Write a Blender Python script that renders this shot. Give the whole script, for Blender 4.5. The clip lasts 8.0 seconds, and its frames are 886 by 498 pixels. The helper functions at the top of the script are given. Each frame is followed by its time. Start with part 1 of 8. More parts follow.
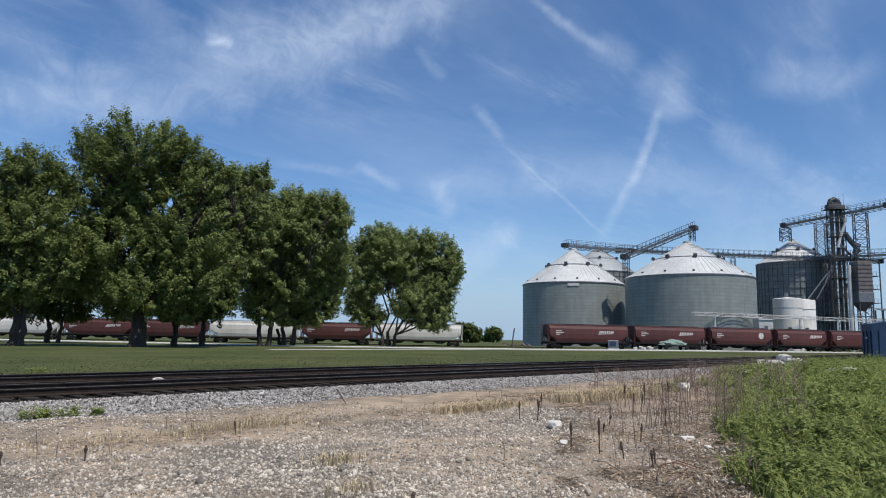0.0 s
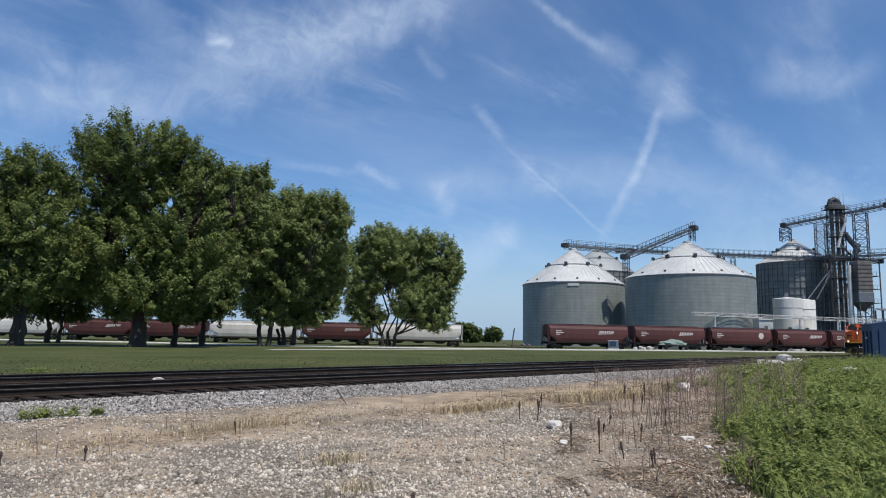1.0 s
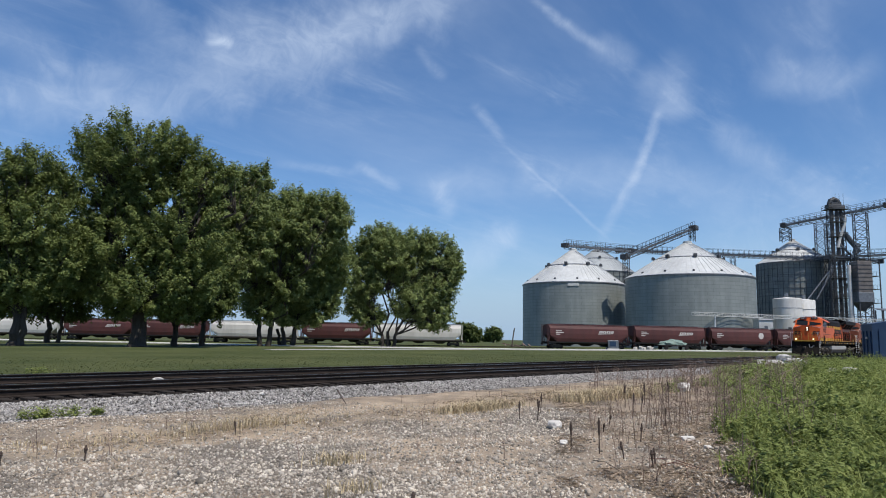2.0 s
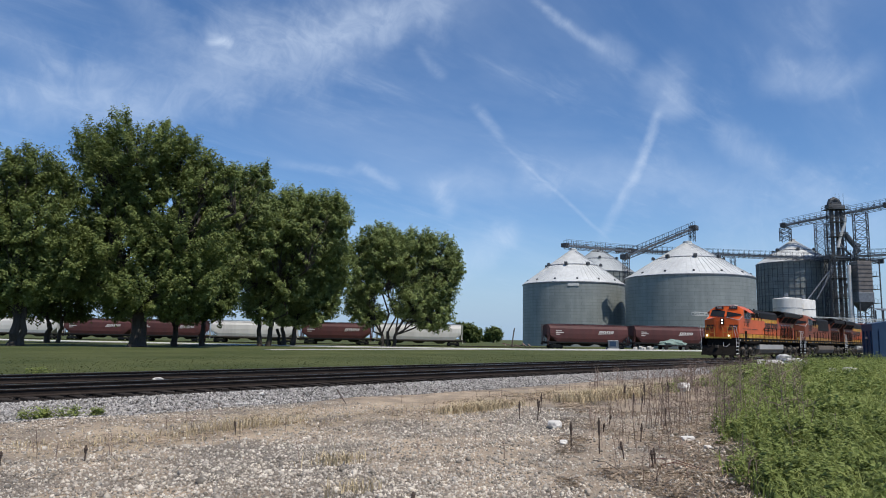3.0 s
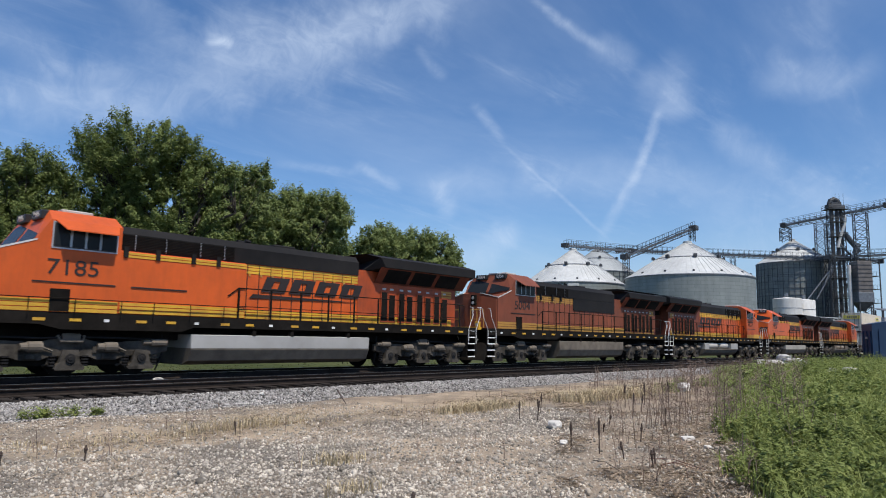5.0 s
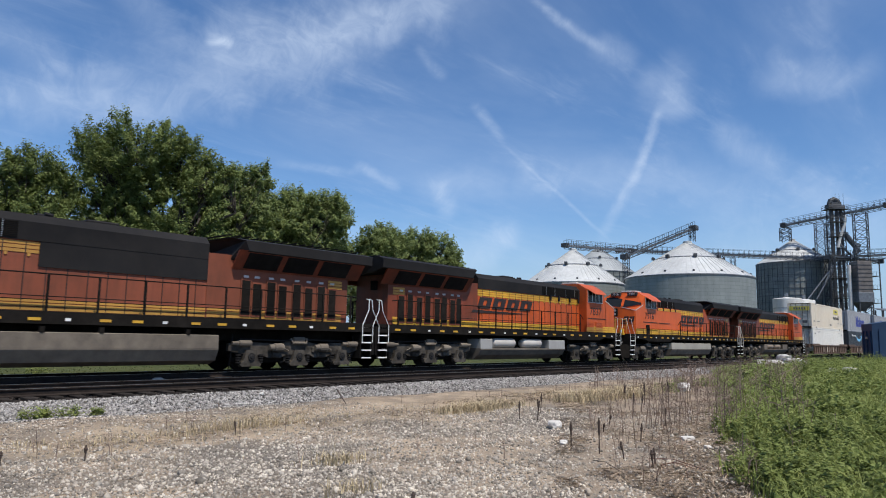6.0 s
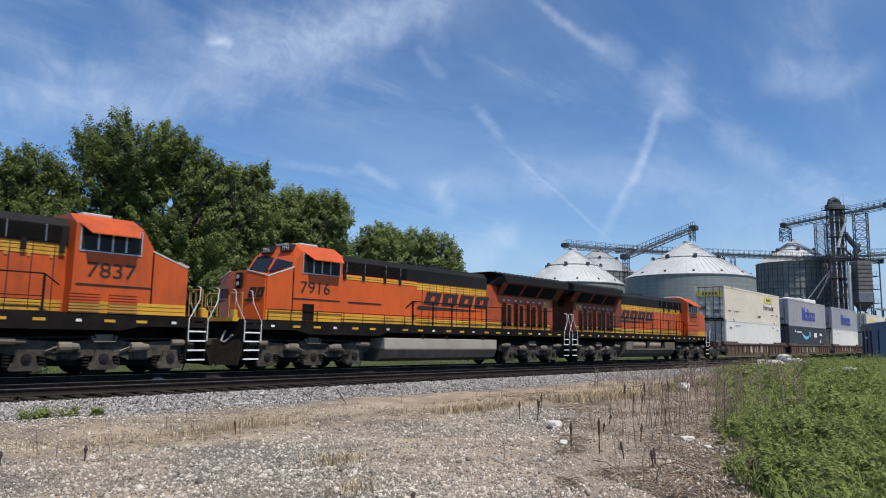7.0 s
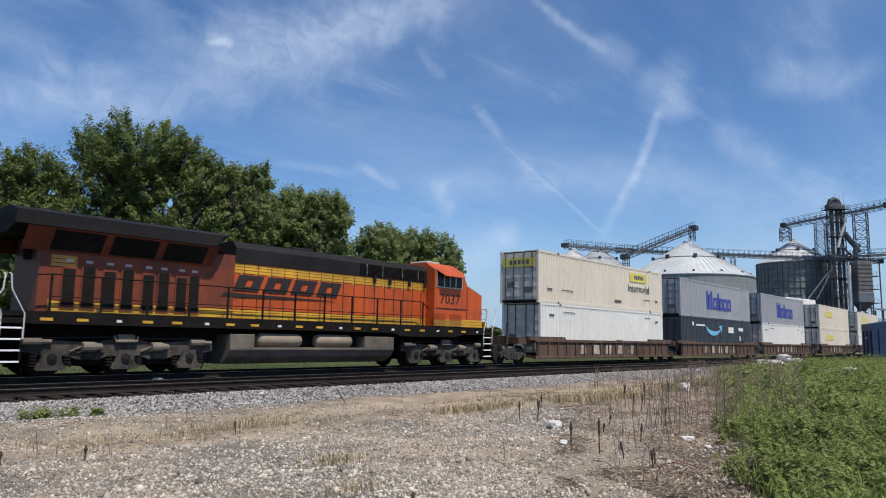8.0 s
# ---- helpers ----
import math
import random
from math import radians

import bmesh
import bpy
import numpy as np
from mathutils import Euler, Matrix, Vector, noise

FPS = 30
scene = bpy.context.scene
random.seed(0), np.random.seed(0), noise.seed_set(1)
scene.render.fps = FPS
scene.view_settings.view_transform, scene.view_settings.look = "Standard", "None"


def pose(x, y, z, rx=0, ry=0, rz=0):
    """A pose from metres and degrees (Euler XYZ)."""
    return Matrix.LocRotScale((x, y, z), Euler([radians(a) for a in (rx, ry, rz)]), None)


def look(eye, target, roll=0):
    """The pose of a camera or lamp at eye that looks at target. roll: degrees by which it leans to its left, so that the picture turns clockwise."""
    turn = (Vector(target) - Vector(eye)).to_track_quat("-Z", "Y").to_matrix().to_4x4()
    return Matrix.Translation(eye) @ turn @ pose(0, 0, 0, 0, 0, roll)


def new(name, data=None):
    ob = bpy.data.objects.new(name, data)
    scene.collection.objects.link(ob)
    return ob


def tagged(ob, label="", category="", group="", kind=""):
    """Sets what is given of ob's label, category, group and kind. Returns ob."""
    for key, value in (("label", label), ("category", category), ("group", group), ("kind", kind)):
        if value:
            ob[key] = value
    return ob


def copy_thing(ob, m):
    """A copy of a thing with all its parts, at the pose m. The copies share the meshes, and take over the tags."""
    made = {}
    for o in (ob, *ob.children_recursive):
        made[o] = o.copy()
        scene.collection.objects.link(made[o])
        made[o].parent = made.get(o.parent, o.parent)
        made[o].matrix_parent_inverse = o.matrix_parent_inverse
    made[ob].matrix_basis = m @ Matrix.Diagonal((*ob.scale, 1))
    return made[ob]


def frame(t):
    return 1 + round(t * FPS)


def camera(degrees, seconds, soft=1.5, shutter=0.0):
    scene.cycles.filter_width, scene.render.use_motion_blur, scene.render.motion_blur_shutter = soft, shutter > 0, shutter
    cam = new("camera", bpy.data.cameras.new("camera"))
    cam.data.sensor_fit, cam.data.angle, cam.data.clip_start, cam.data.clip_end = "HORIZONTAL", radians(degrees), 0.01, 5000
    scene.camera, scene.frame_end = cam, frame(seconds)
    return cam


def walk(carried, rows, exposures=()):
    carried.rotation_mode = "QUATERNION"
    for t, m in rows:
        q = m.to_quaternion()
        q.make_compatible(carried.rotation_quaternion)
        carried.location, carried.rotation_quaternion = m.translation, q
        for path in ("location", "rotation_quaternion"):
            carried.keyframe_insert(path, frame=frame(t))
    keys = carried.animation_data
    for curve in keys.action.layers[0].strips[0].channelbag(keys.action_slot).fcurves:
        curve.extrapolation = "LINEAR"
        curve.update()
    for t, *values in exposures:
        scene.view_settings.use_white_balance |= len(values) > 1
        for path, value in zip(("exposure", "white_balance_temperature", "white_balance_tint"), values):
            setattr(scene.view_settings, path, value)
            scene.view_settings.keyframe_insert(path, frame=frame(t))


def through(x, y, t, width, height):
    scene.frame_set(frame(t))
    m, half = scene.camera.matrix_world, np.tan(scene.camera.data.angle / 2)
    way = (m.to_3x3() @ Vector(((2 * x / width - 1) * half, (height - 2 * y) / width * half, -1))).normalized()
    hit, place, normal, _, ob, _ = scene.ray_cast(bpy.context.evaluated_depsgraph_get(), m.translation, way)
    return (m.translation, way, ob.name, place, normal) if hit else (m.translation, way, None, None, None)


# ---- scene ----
# World: x runs along the main tracks (away to the right), y across them, z = 0 at the rail heads.
# ---------------------------------------------------------------- camera
YAW, PITCH, ROLL, EYE_Z = 48.907, 7.374, 1.038, 1.152
cam = camera(65.2, 8.0, soft=1.0, shutter=0.04)
_y, _p = radians(YAW), radians(PITCH)
EYE = Vector((0, 0, EYE_Z))
AIM = EYE + Vector((math.sin(_y) * math.cos(_p), math.cos(_y) * math.cos(_p), math.sin(_p))) * 50
VIEW = look(EYE, AIM, ROLL)
walk(cam, [(0.0, VIEW), (8.0, VIEW)], exposures=[(0.0, -0.06), (3.0, -0.04), (6.0, 0.0), (8.0, -0.03)])

# ---------------------------------------------------------------- sun, sky, exposure
SUN_EL, SUN_AZ = radians(63), radians(193)      # azimuth from +y towards +x
SUN_DIR = Vector((math.cos(SUN_EL) * math.sin(SUN_AZ), math.cos(SUN_EL) * math.cos(SUN_AZ), math.sin(SUN_EL)))
sun_data = bpy.data.lights.new("sun", "SUN")
sun_data.energy, sun_data.angle, sun_data.color = 4.6, radians(0.53), (1.0, 0.94, 0.85)
sun = new("sun", sun_data)
sun.matrix_world = look(SUN_DIR * 200, (0, 0, 0))


def make_world():
    w = bpy.data.worlds.new("sky")
    w.use_nodes = True
    scene.world = w
    nt = w.node_tree
    nt.nodes.clear()
    N, L = nt.nodes.new, nt.links.new
    out, bg = N("ShaderNodeOutputWorld"), N("ShaderNodeBackground")
    sky = N("ShaderNodeTexSky")
    sky.sky_type, sky.sun_disc = "NISHITA", False
    sky.sun_elevation, sky.sun_rotation = SUN_EL, SUN_AZ
    sky.air_density, sky.dust_density, sky.ozone_density = 1.0, 0.0, 4.0
    bg.inputs["Strength"].default_value = 0.110

    def math_node(op, a, b=None):
        n = N("ShaderNodeMath")
        n.operation = op
        for i, v in enumerate((a, b)):
            if v is None:
                continue
            if isinstance(v, (int, float)):
                n.inputs[i].default_value = v
            else:
                L(v, n.inputs[i])
        return n.outputs[0]

    def ramp(v, lo, hi):
        n = N("ShaderNodeMapRange")
        n.interpolation_type = "SMOOTHSTEP"
        L(v, n.inputs[0])
        n.inputs[1].default_value, n.inputs[2].default_value = lo, hi
        return n.outputs[0]

    # thin high cloud: the direction is met with a flat layer far up
    tc, sep = N("ShaderNodeTexCoord"), N("ShaderNodeSeparateXYZ")
    L(tc.outputs["Generated"], sep.inputs[0])
    up = math_node("ADD", math_node("MAXIMUM", sep.outputs[2], 0.0), 0.10)
    comb = N("ShaderNodeCombineXYZ")
    L(math_node("DIVIDE", sep.outputs[0], up), comb.inputs[0])
    L(math_node("DIVIDE", sep.outputs[1], up), comb.inputs[1])

    def cloud_noise(scale, stretch, turn, detail, rough, shift, warp=0.6):
        m = N("ShaderNodeMapping")
        L(comb.outputs[0], m.inputs[0])
        m.inputs["Rotation"].default_value = (0, 0, radians(turn))
        m.inputs["Scale"].default_value = (1.0, stretch, 1.0)
        m.inputs["Location"].default_value = (shift, shift * 0.7, 0)
        n = N("ShaderNodeTexNoise")
        L(m.outputs[0], n.inputs["Vector"])
        n.inputs["Scale"].default_value, n.inputs["Detail"].default_value = scale, detail
        n.inputs["Roughness"].default_value, n.inputs["Distortion"].default_value = rough, warp
        return n.outputs[0]

    veil = ramp(cloud_noise(0.50, 2.0, 35, 6, 0.58, 3.1), 0.40, 0.78)
    wisps = ramp(cloud_noise(1.2, 3.4, 28, 9, 0.62, 7.7, 0.9), 0.47, 0.85)
    fine = ramp(cloud_noise(5.0, 3.0, 30, 8, 0.65, 1.3), 0.30, 0.85)
    amount = math_node("ADD", math_node("MULTIPLY", veil, 0.16), math_node("MULTIPLY", math_node("MULTIPLY", wisps, fine), 0.30))
    # nothing is left of the layer right at the horizon
    amount = math_node("MULTIPLY", amount, ramp(sep.outputs[2], 0.0, 0.12))

    def air_noise(scale, detail, warp):
        n = N("ShaderNodeTexNoise")
        n.inputs["Scale"].default_value, n.inputs["Detail"].default_value = scale, detail
        n.inputs["Roughness"].default_value, n.inputs["Distortion"].default_value = 0.62, warp
        L(tc.outputs["Generated"], n.inputs["Vector"])
        return n.outputs[0]

    drift, shreds = air_noise(9, 5, 0.3), air_noise(20, 10, 1.6)
    sway = math_node("SUBTRACT", drift, 0.5)
    torn = ramp(shreds, 0.28, 0.72)

    def trail(p, q, wide, strength, ragged=0.6, bend=3.0):
        """A drawn-out cloud or condensation trail between two directions, soft on all sides."""
        p, q = Vector(p).normalized(), Vector(q).normalized()
        nrm, mid = p.cross(q).normalized(), (p + q).normalized()
        half = math.acos(max(-1, min(1, p.dot(mid))))
        d1, d2 = N("ShaderNodeVectorMath"), N("ShaderNodeVectorMath")
        for d, v in ((d1, nrm), (d2, mid)):
            d.operation = "DOT_PRODUCT"
            d.inputs[1].default_value = v
            L(tc.outputs["Generated"], d.inputs[0])
        off = math_node("ADD", d1.outputs["Value"], math_node("MULTIPLY", sway, wide * bend))
        across = ramp(math_node("ABSOLUTE", off), wide * 1.7, 0.0)
        along = ramp(d2.outputs["Value"], math.cos(half * 1.25), math.cos(half * 0.25))
        frag = math_node("ADD", math_node("MULTIPLY", torn, ragged), 1 - ragged)
        return math_node("MULTIPLY", math_node("MULTIPLY", across, math_node("MULTIPLY", along, frag)), strength)

    for args in TRAILS:
        amount = math_node("ADD", amount, trail(*args))
    amount = math_node("MINIMUM", amount, 0.85)
    mix = N("ShaderNodeMix")
    mix.data_type = "RGBA"
    L(amount, mix.inputs["Factor"])
    deep, tint = N("ShaderNodeHueSaturation"), N("ShaderNodeMix")
    deep.inputs["Saturation"].default_value, deep.inputs["Value"].default_value = 1.12, 1.04
    L(sky.outputs[0], deep.inputs["Color"])
    tint.data_type, tint.blend_type = "RGBA", "MULTIPLY"
    tint.inputs["Factor"].default_value = 1.0
    tint.inputs["B"].default_value = (0.95, 1.0, 1.10, 1)
    L(deep.outputs[0], tint.inputs["A"])
    # milky blue air low over the plain
    haze = N("ShaderNodeMix")
    haze.data_type = "RGBA"
    haze.inputs["B"].default_value = (3.3, 4.7, 6.5, 1)
    L(ramp(sep.outputs[2], 0.20, -0.02), haze.inputs["Factor"])
    L(tint.outputs["Result"], haze.inputs["A"])
    L(haze.outputs["Result"], mix.inputs["A"])
    mix.inputs["B"].default_value = (6.4, 7.5, 9.2, 1)
    L(mix.outputs["Result"], bg.inputs["Color"])
    L(bg.outputs[0], out.inputs[0])


def heading(bearing, elevation):
    """A direction by degrees from +y towards +x, and degrees up."""
    b, e = radians(bearing), radians(elevation)
    return (math.sin(b) * math.cos(e), math.cos(b) * math.cos(e), math.sin(e))


TRAILS = [
    (heading(13.4, 14.5), heading(37.8, 22.6), 0.05, 0.23, 0.45),
    (heading(27.6, 19.1), heading(52.2, 28.8), 0.05, 0.23, 0.45),
    (heading(13.9, 15.7), heading(27.7, 17.6), 0.022, 0.21, 0.45),
    (heading(12.1, 20.7), heading(19.2, 19.9), 0.022, 0.18, 0.45),
    (heading(21.8, 24.9), heading(27.4, 22.0), 0.02, 0.15, 0.45),
    (heading(28.9, 22.5), heading(31.1, 22.5), 0.007, 0.44, 0.5),
    (heading(29.4, 24.7), heading(41.6, 23.5), 0.028, 0.18, 0.45),
    (heading(37.7, 24.1), heading(50.3, 26.3), 0.03, 0.20, 0.45),
    (heading(17.1, 18.5), heading(23.5, 19.3), 0.012, 0.19, 0.7),
    (heading(55.7, 27.5), heading(62.6, 22.8), 0.0065, 0.31, 0.7),
    (heading(61.4, 23.9), heading(64.8, 21.7), 0.02, 0.18, 0.45),
    (heading(65.1, 21.1), heading(68.7, 17.6), 0.026, 0.20, 0.45),
    (heading(68.0, 22.5), heading(68.1, 17.4), 0.02, 0.14, 0.45),
    (heading(66.7, 18.2), heading(64.5, 12.8), 0.0061, 0.34, 0.55),
    (heading(64.8, 13.7), heading(61.9, 8.1), 0.0072, 0.23, 0.7),
    (heading(54.3, 15.6), heading(62.6, 8.1), 0.0026, 0.21, 0.6),
    (heading(48.1, 13.2), heading(49.6, 10.0), 0.013, 0.25, 0.8),
    (heading(51.2, 19.0), heading(53.8, 16.5), 0.007, 0.30, 0.7),
    (heading(46.2, 23.3), heading(48.7, 21.2), 0.0072, 0.21, 0.8),
    (heading(41.4, 14.2), heading(45.1, 12.2), 0.007, 0.26, 0.7),
    (heading(34.5, 13.8), heading(41.9, 13.5), 0.0058, 0.13, 0.7),
    (heading(46.7, 12.5), heading(53.9, 12.8), 0.02, 0.14, 0.45),
    (heading(53.8, 13.3), heading(70.5, 12.3), 0.03, 0.15, 0.45),
    (heading(55.3, 14.9), heading(58.3, 12.1), 0.016, 0.19, 0.8),
    (heading(71.2, 16.9), heading(75.3, 12.6), 0.019, 0.25, 0.45),
    (heading(74.0, 19.3), heading(81.9, 19.3), 0.02, 0.24, 0.45),
    (heading(74.9, 21.6), heading(77.1, 19.7), 0.012, 0.15, 0.8),
    (heading(76.1, 12.9), heading(79.6, 9.3), 0.024, 0.18, 0.45),
    (heading(49.2, 6.0), heading(55.1, 9.1), 0.024, 0.28, 0.45),
    (heading(53.4, 9.8), heading(54.6, 7.5), 0.014, 0.17, 0.8),
    (heading(66.6, 12.3), heading(79.6, 10.9), 0.03, 0.10, 0.45),
    (heading(69.1, 9.1), heading(84.1, 7.4), 0.04, 0.17, 0.45),
    (heading(78.2, 25.3), heading(79.0, 19.8), 0.014, 0.11, 0.8),
]
make_world()

# ---------------------------------------------------------------- materials
MATS = {}


def mat(name, c1, c2=None, scale=3.0, rough=0.7, metal=0.0, bump=0.0, bump_scale=None, stain=0.25, stretch=(1, 1, 1), island=0.0, obj_var=0.0, glow=None, spec=None, coat=0.0):
    """Two tones mixed by noise at two scales, with fine relief."""
    if name in MATS:
        return MATS[name]
    m = bpy.data.materials.new(name)
    m.use_nodes = True
    nt = m.node_tree
    N, L = nt.nodes.new, nt.links.new
    b = nt.nodes["Principled BSDF"]
    c2 = c2 or tuple(v * 0.75 for v in c1)
    tc, mp = N("ShaderNodeTexCoord"), N("ShaderNodeMapping")
    L(tc.outputs["Object"], mp.inputs[0])
    mp.inputs["Scale"].default_value = stretch
    n1, n2 = N("ShaderNodeTexNoise"), N("ShaderNodeTexNoise")
    for n, s, d in ((n1, scale, 6), (n2, scale * 0.13, 4)):
        L(mp.outputs[0], n.inputs["Vector"])
        n.inputs["Scale"].default_value, n.inputs["Detail"].default_value = s, d
        n.inputs["Roughness"].default_value = 0.6
    r1 = N("ShaderNodeMapRange")
    L(n1.outputs[0], r1.inputs[0])
    r1.inputs[1].default_value, r1.inputs[2].default_value = 0.3, 0.7
    mix = N("ShaderNodeMix")
    mix.data_type = "RGBA"
    mix.inputs["A"].default_value, mix.inputs["B"].default_value = (*c1, 1), (*c2, 1)
    L(r1.outputs[0], mix.inputs["Factor"])
    hsv = N("ShaderNodeHueSaturation")
    L(mix.outputs["Result"], hsv.inputs["Color"])
    r2 = N("ShaderNodeMapRange")
    L(n2.outputs[0], r2.inputs[0])
    r2.inputs[1].default_value, r2.inputs[2].default_value = 0.3, 0.7
    r2.inputs[3].default_value, r2.inputs[4].default_value = 1 - stain, 1 + stain
    val = r2.outputs[0]
    if island or obj_var:
        src = N("ShaderNodeNewGeometry").outputs["Random Per Island"] if island else N("ShaderNodeObjectInfo").outputs["Random"]
        amt = island or obj_var
        r3, mul = N("ShaderNodeMapRange"), N("ShaderNodeMath")
        L(src, r3.inputs[0])
        r3.inputs[3].default_value, r3.inputs[4].default_value = 1 - amt, 1 + amt
        mul.operation = "MULTIPLY"
        L(val, mul.inputs[0])
        L(r3.outputs[0], mul.inputs[1])
        val = mul.outputs[0]
    L(val, hsv.inputs["Value"])
    L(hsv.outputs[0], b.inputs["Base Color"])
    b.inputs["Roughness"].default_value, b.inputs["Metallic"].default_value = rough, metal
    if spec is not None:
        b.inputs["Specular IOR Level"].default_value = spec
    b.inputs["Coat Weight"].default_value = coat
    if bump:
        n3, bp = N("ShaderNodeTexNoise"), N("ShaderNodeBump")
        L(mp.outputs[0], n3.inputs["Vector"])
        n3.inputs["Scale"].default_value, n3.inputs["Detail"].default_value = bump_scale or scale * 4, 5
        L(n3.outputs[0], bp.inputs["Height"])
        bp.inputs["Strength"].default_value, bp.inputs["Distance"].default_value = bump, 0.05
        L(bp.outputs[0], b.inputs["Normal"])
    if glow:
        b.inputs["Emission Color"].default_value, b.inputs["Emission Strength"].default_value = (*glow[0], 1), glow[1]
    MATS[name] = m
    return m


def leaf_mat(name, c1, c2, through=0.35):
    """Leaves: each one a little different, with light shining through."""
    m = bpy.data.materials.new(name)
    m.use_nodes = True
    nt = m.node_tree
    N, L = nt.nodes.new, nt.links.new
    b, out = nt.nodes["Principled BSDF"], nt.nodes["Material Output"]
    geo, mix, tr, ms = N("ShaderNodeNewGeometry"), N("ShaderNodeMix"), N("ShaderNodeBsdfTranslucent"), N("ShaderNodeMixShader")
    mix.data_type = "RGBA"
    mix.inputs["A"].default_value, mix.inputs["B"].default_value = (*c1, 1), (*c2, 1)
    L(geo.outputs["Random Per Island"], mix.inputs["Factor"])
    L(mix.outputs["Result"], b.inputs["Base Color"])
    L(mix.outputs["Result"], tr.inputs["Color"])
    b.inputs["Roughness"].default_value = 0.7
    b.inputs["Specular IOR Level"].default_value = 0.15
    ms.inputs[0].default_value = through
    L(b.outputs[0], ms.inputs[1])
    L(tr.outputs[0], ms.inputs[2])
    L(ms.outputs[0], out.inputs[0])
    MATS[name] = m
    return m


# ---------------------------------------------------------------- mesh helpers
SITE_R = Vector((math.cos(_y), -math.sin(_y), 0))
SITE_F = Vector((math.sin(_y), math.cos(_y), 0))


def site(a, b, z=0.0):
    """A place from metres across and away on the site's plan."""
    v = SITE_R * a + SITE_F * b
    return Vector((v.x, v.y, z))


def part(name, bm, material, parent=None, label="", smooth=False):
    """Links a bmesh (or a finished mesh) as one object."""
    if isinstance(bm, bmesh.types.BMesh):
        me = bpy.data.meshes.new(name)
        bmesh.ops.recalc_face_normals(bm, faces=bm.faces)
        bm.to_mesh(me)
        bm.free()
    else:
        me = bm
    if smooth:
        me.polygons.foreach_set("use_smooth", [True] * len(me.polygons))
        me.set_sharp_from_angle(angle=radians(40))
    if material and not me.materials:
        me.materials.append(material)
    ob = new(name, me)
    if parent:
        ob.parent = parent
    if label:
        ob["label"] = label
    return ob


def thing(name, label, category, m=None, group="", kind=""):
    ob = new(name)
    ob.empty_display_size = 0.2
    if m:
        ob.matrix_basis = m
    return tagged(ob, label, category, group, kind)


def box(bm, x0, x1, y0, y1, z0, z1, cut=0.0):
    """A block; cut takes off its long edges."""
    if cut:
        b = bmesh.new()
        box(b, x0, x1, y0, y1, z0, z1)
        bmesh.ops.bevel(b, geom=b.edges[:], offset=cut, segments=1, affect="EDGES")
        join(bm, b)
        return
    v = [bm.verts.new((x, y, z)) for x in (x0, x1) for y in (y0, y1) for z in (z0, z1)]
    for f in ((0, 1, 3, 2), (4, 6, 7, 5), (0, 4, 5, 1), (2, 3, 7, 6), (0, 2, 6, 4), (1, 5, 7, 3)):
        bm.faces.new([v[i] for i in f])


def join(bm, other):
    at = {}
    for v in other.verts:
        at[v] = bm.verts.new(v.co)
    for f in other.faces:
        bm.faces.new([at[v] for v in f.verts])
    other.free()


def basis(d):
    d = Vector(d).normalized()
    s = d.cross(Vector((0, 0, 1)))
    s = s.normalized() if s.length > 1e-4 else Vector((1, 0, 0))
    return d, s, s.cross(d)


def beam(bm, p, q, w, h=None):
    """A square bar from p to q."""
    h = h or w
    p, q = Vector(p), Vector(q)
    d, s, u = basis(q - p)
    v = [bm.verts.new(e + s * (i * w / 2) + u * (j * h / 2)) for e in (p, q) for i, j in ((-1, -1), (1, -1), (1, 1), (-1, 1))]
    bm.faces.new(v[:4][::-1])
    bm.faces.new(v[4:])
    for i in range(4):
        bm.faces.new((v[i], v[(i + 1) % 4], v[4 + (i + 1) % 4], v[4 + i]))


def tube(bm, pts, radii, seg=8, caps=True):
    """A round bar through points; radii is one number or one for each point."""
    pts = [Vector(p) for p in pts]
    if not hasattr(radii, "__len__"):
        radii = [radii] * len(pts)
    rings = []
    last = None
    for i, p in enumerate(pts):
        d = pts[min(i + 1, len(pts) - 1)] - pts[max(i - 1, 0)]
        d, s, u = basis(d)
        if last is not None:
            # carry the frame along, so that the bar does not twist
            s = (last - d * last.dot(d)).normalized()
            u = s.cross(d)
        last = s
        rings.append([bm.verts.new(p + (s * math.cos(t) + u * math.sin(t)) * radii[i]) for t in (2 * math.pi * k / seg for k in range(seg))])
    for a, b in zip(rings, rings[1:]):
        for k in range(seg):
            bm.faces.new((a[k], a[(k + 1) % seg], b[(k + 1) % seg], b[k]))
    if caps:
        bm.faces.new(rings[0][::-1])
        bm.faces.new(rings[-1])


def prism(bm, outline, a0, a1, axis="y"):
    """An outline drawn out along an axis: (x, z) along y, or (y, z) along x, or (x, y) along z."""
    def at(p, a):
        return (p[0], a, p[1]) if axis == "y" else (a, p[0], p[1]) if axis == "x" else (p[0], p[1], a)
    n = len(outline)
    lo, hi = [bm.verts.new(at(p, a0)) for p in outline], [bm.verts.new(at(p, a1)) for p in outline]
    bm.faces.new(lo[::-1])
    bm.faces.new(hi)
    for i in range(n):
        bm.faces.new((lo[i], lo[(i + 1) % n], hi[(i + 1) % n], hi[i]))


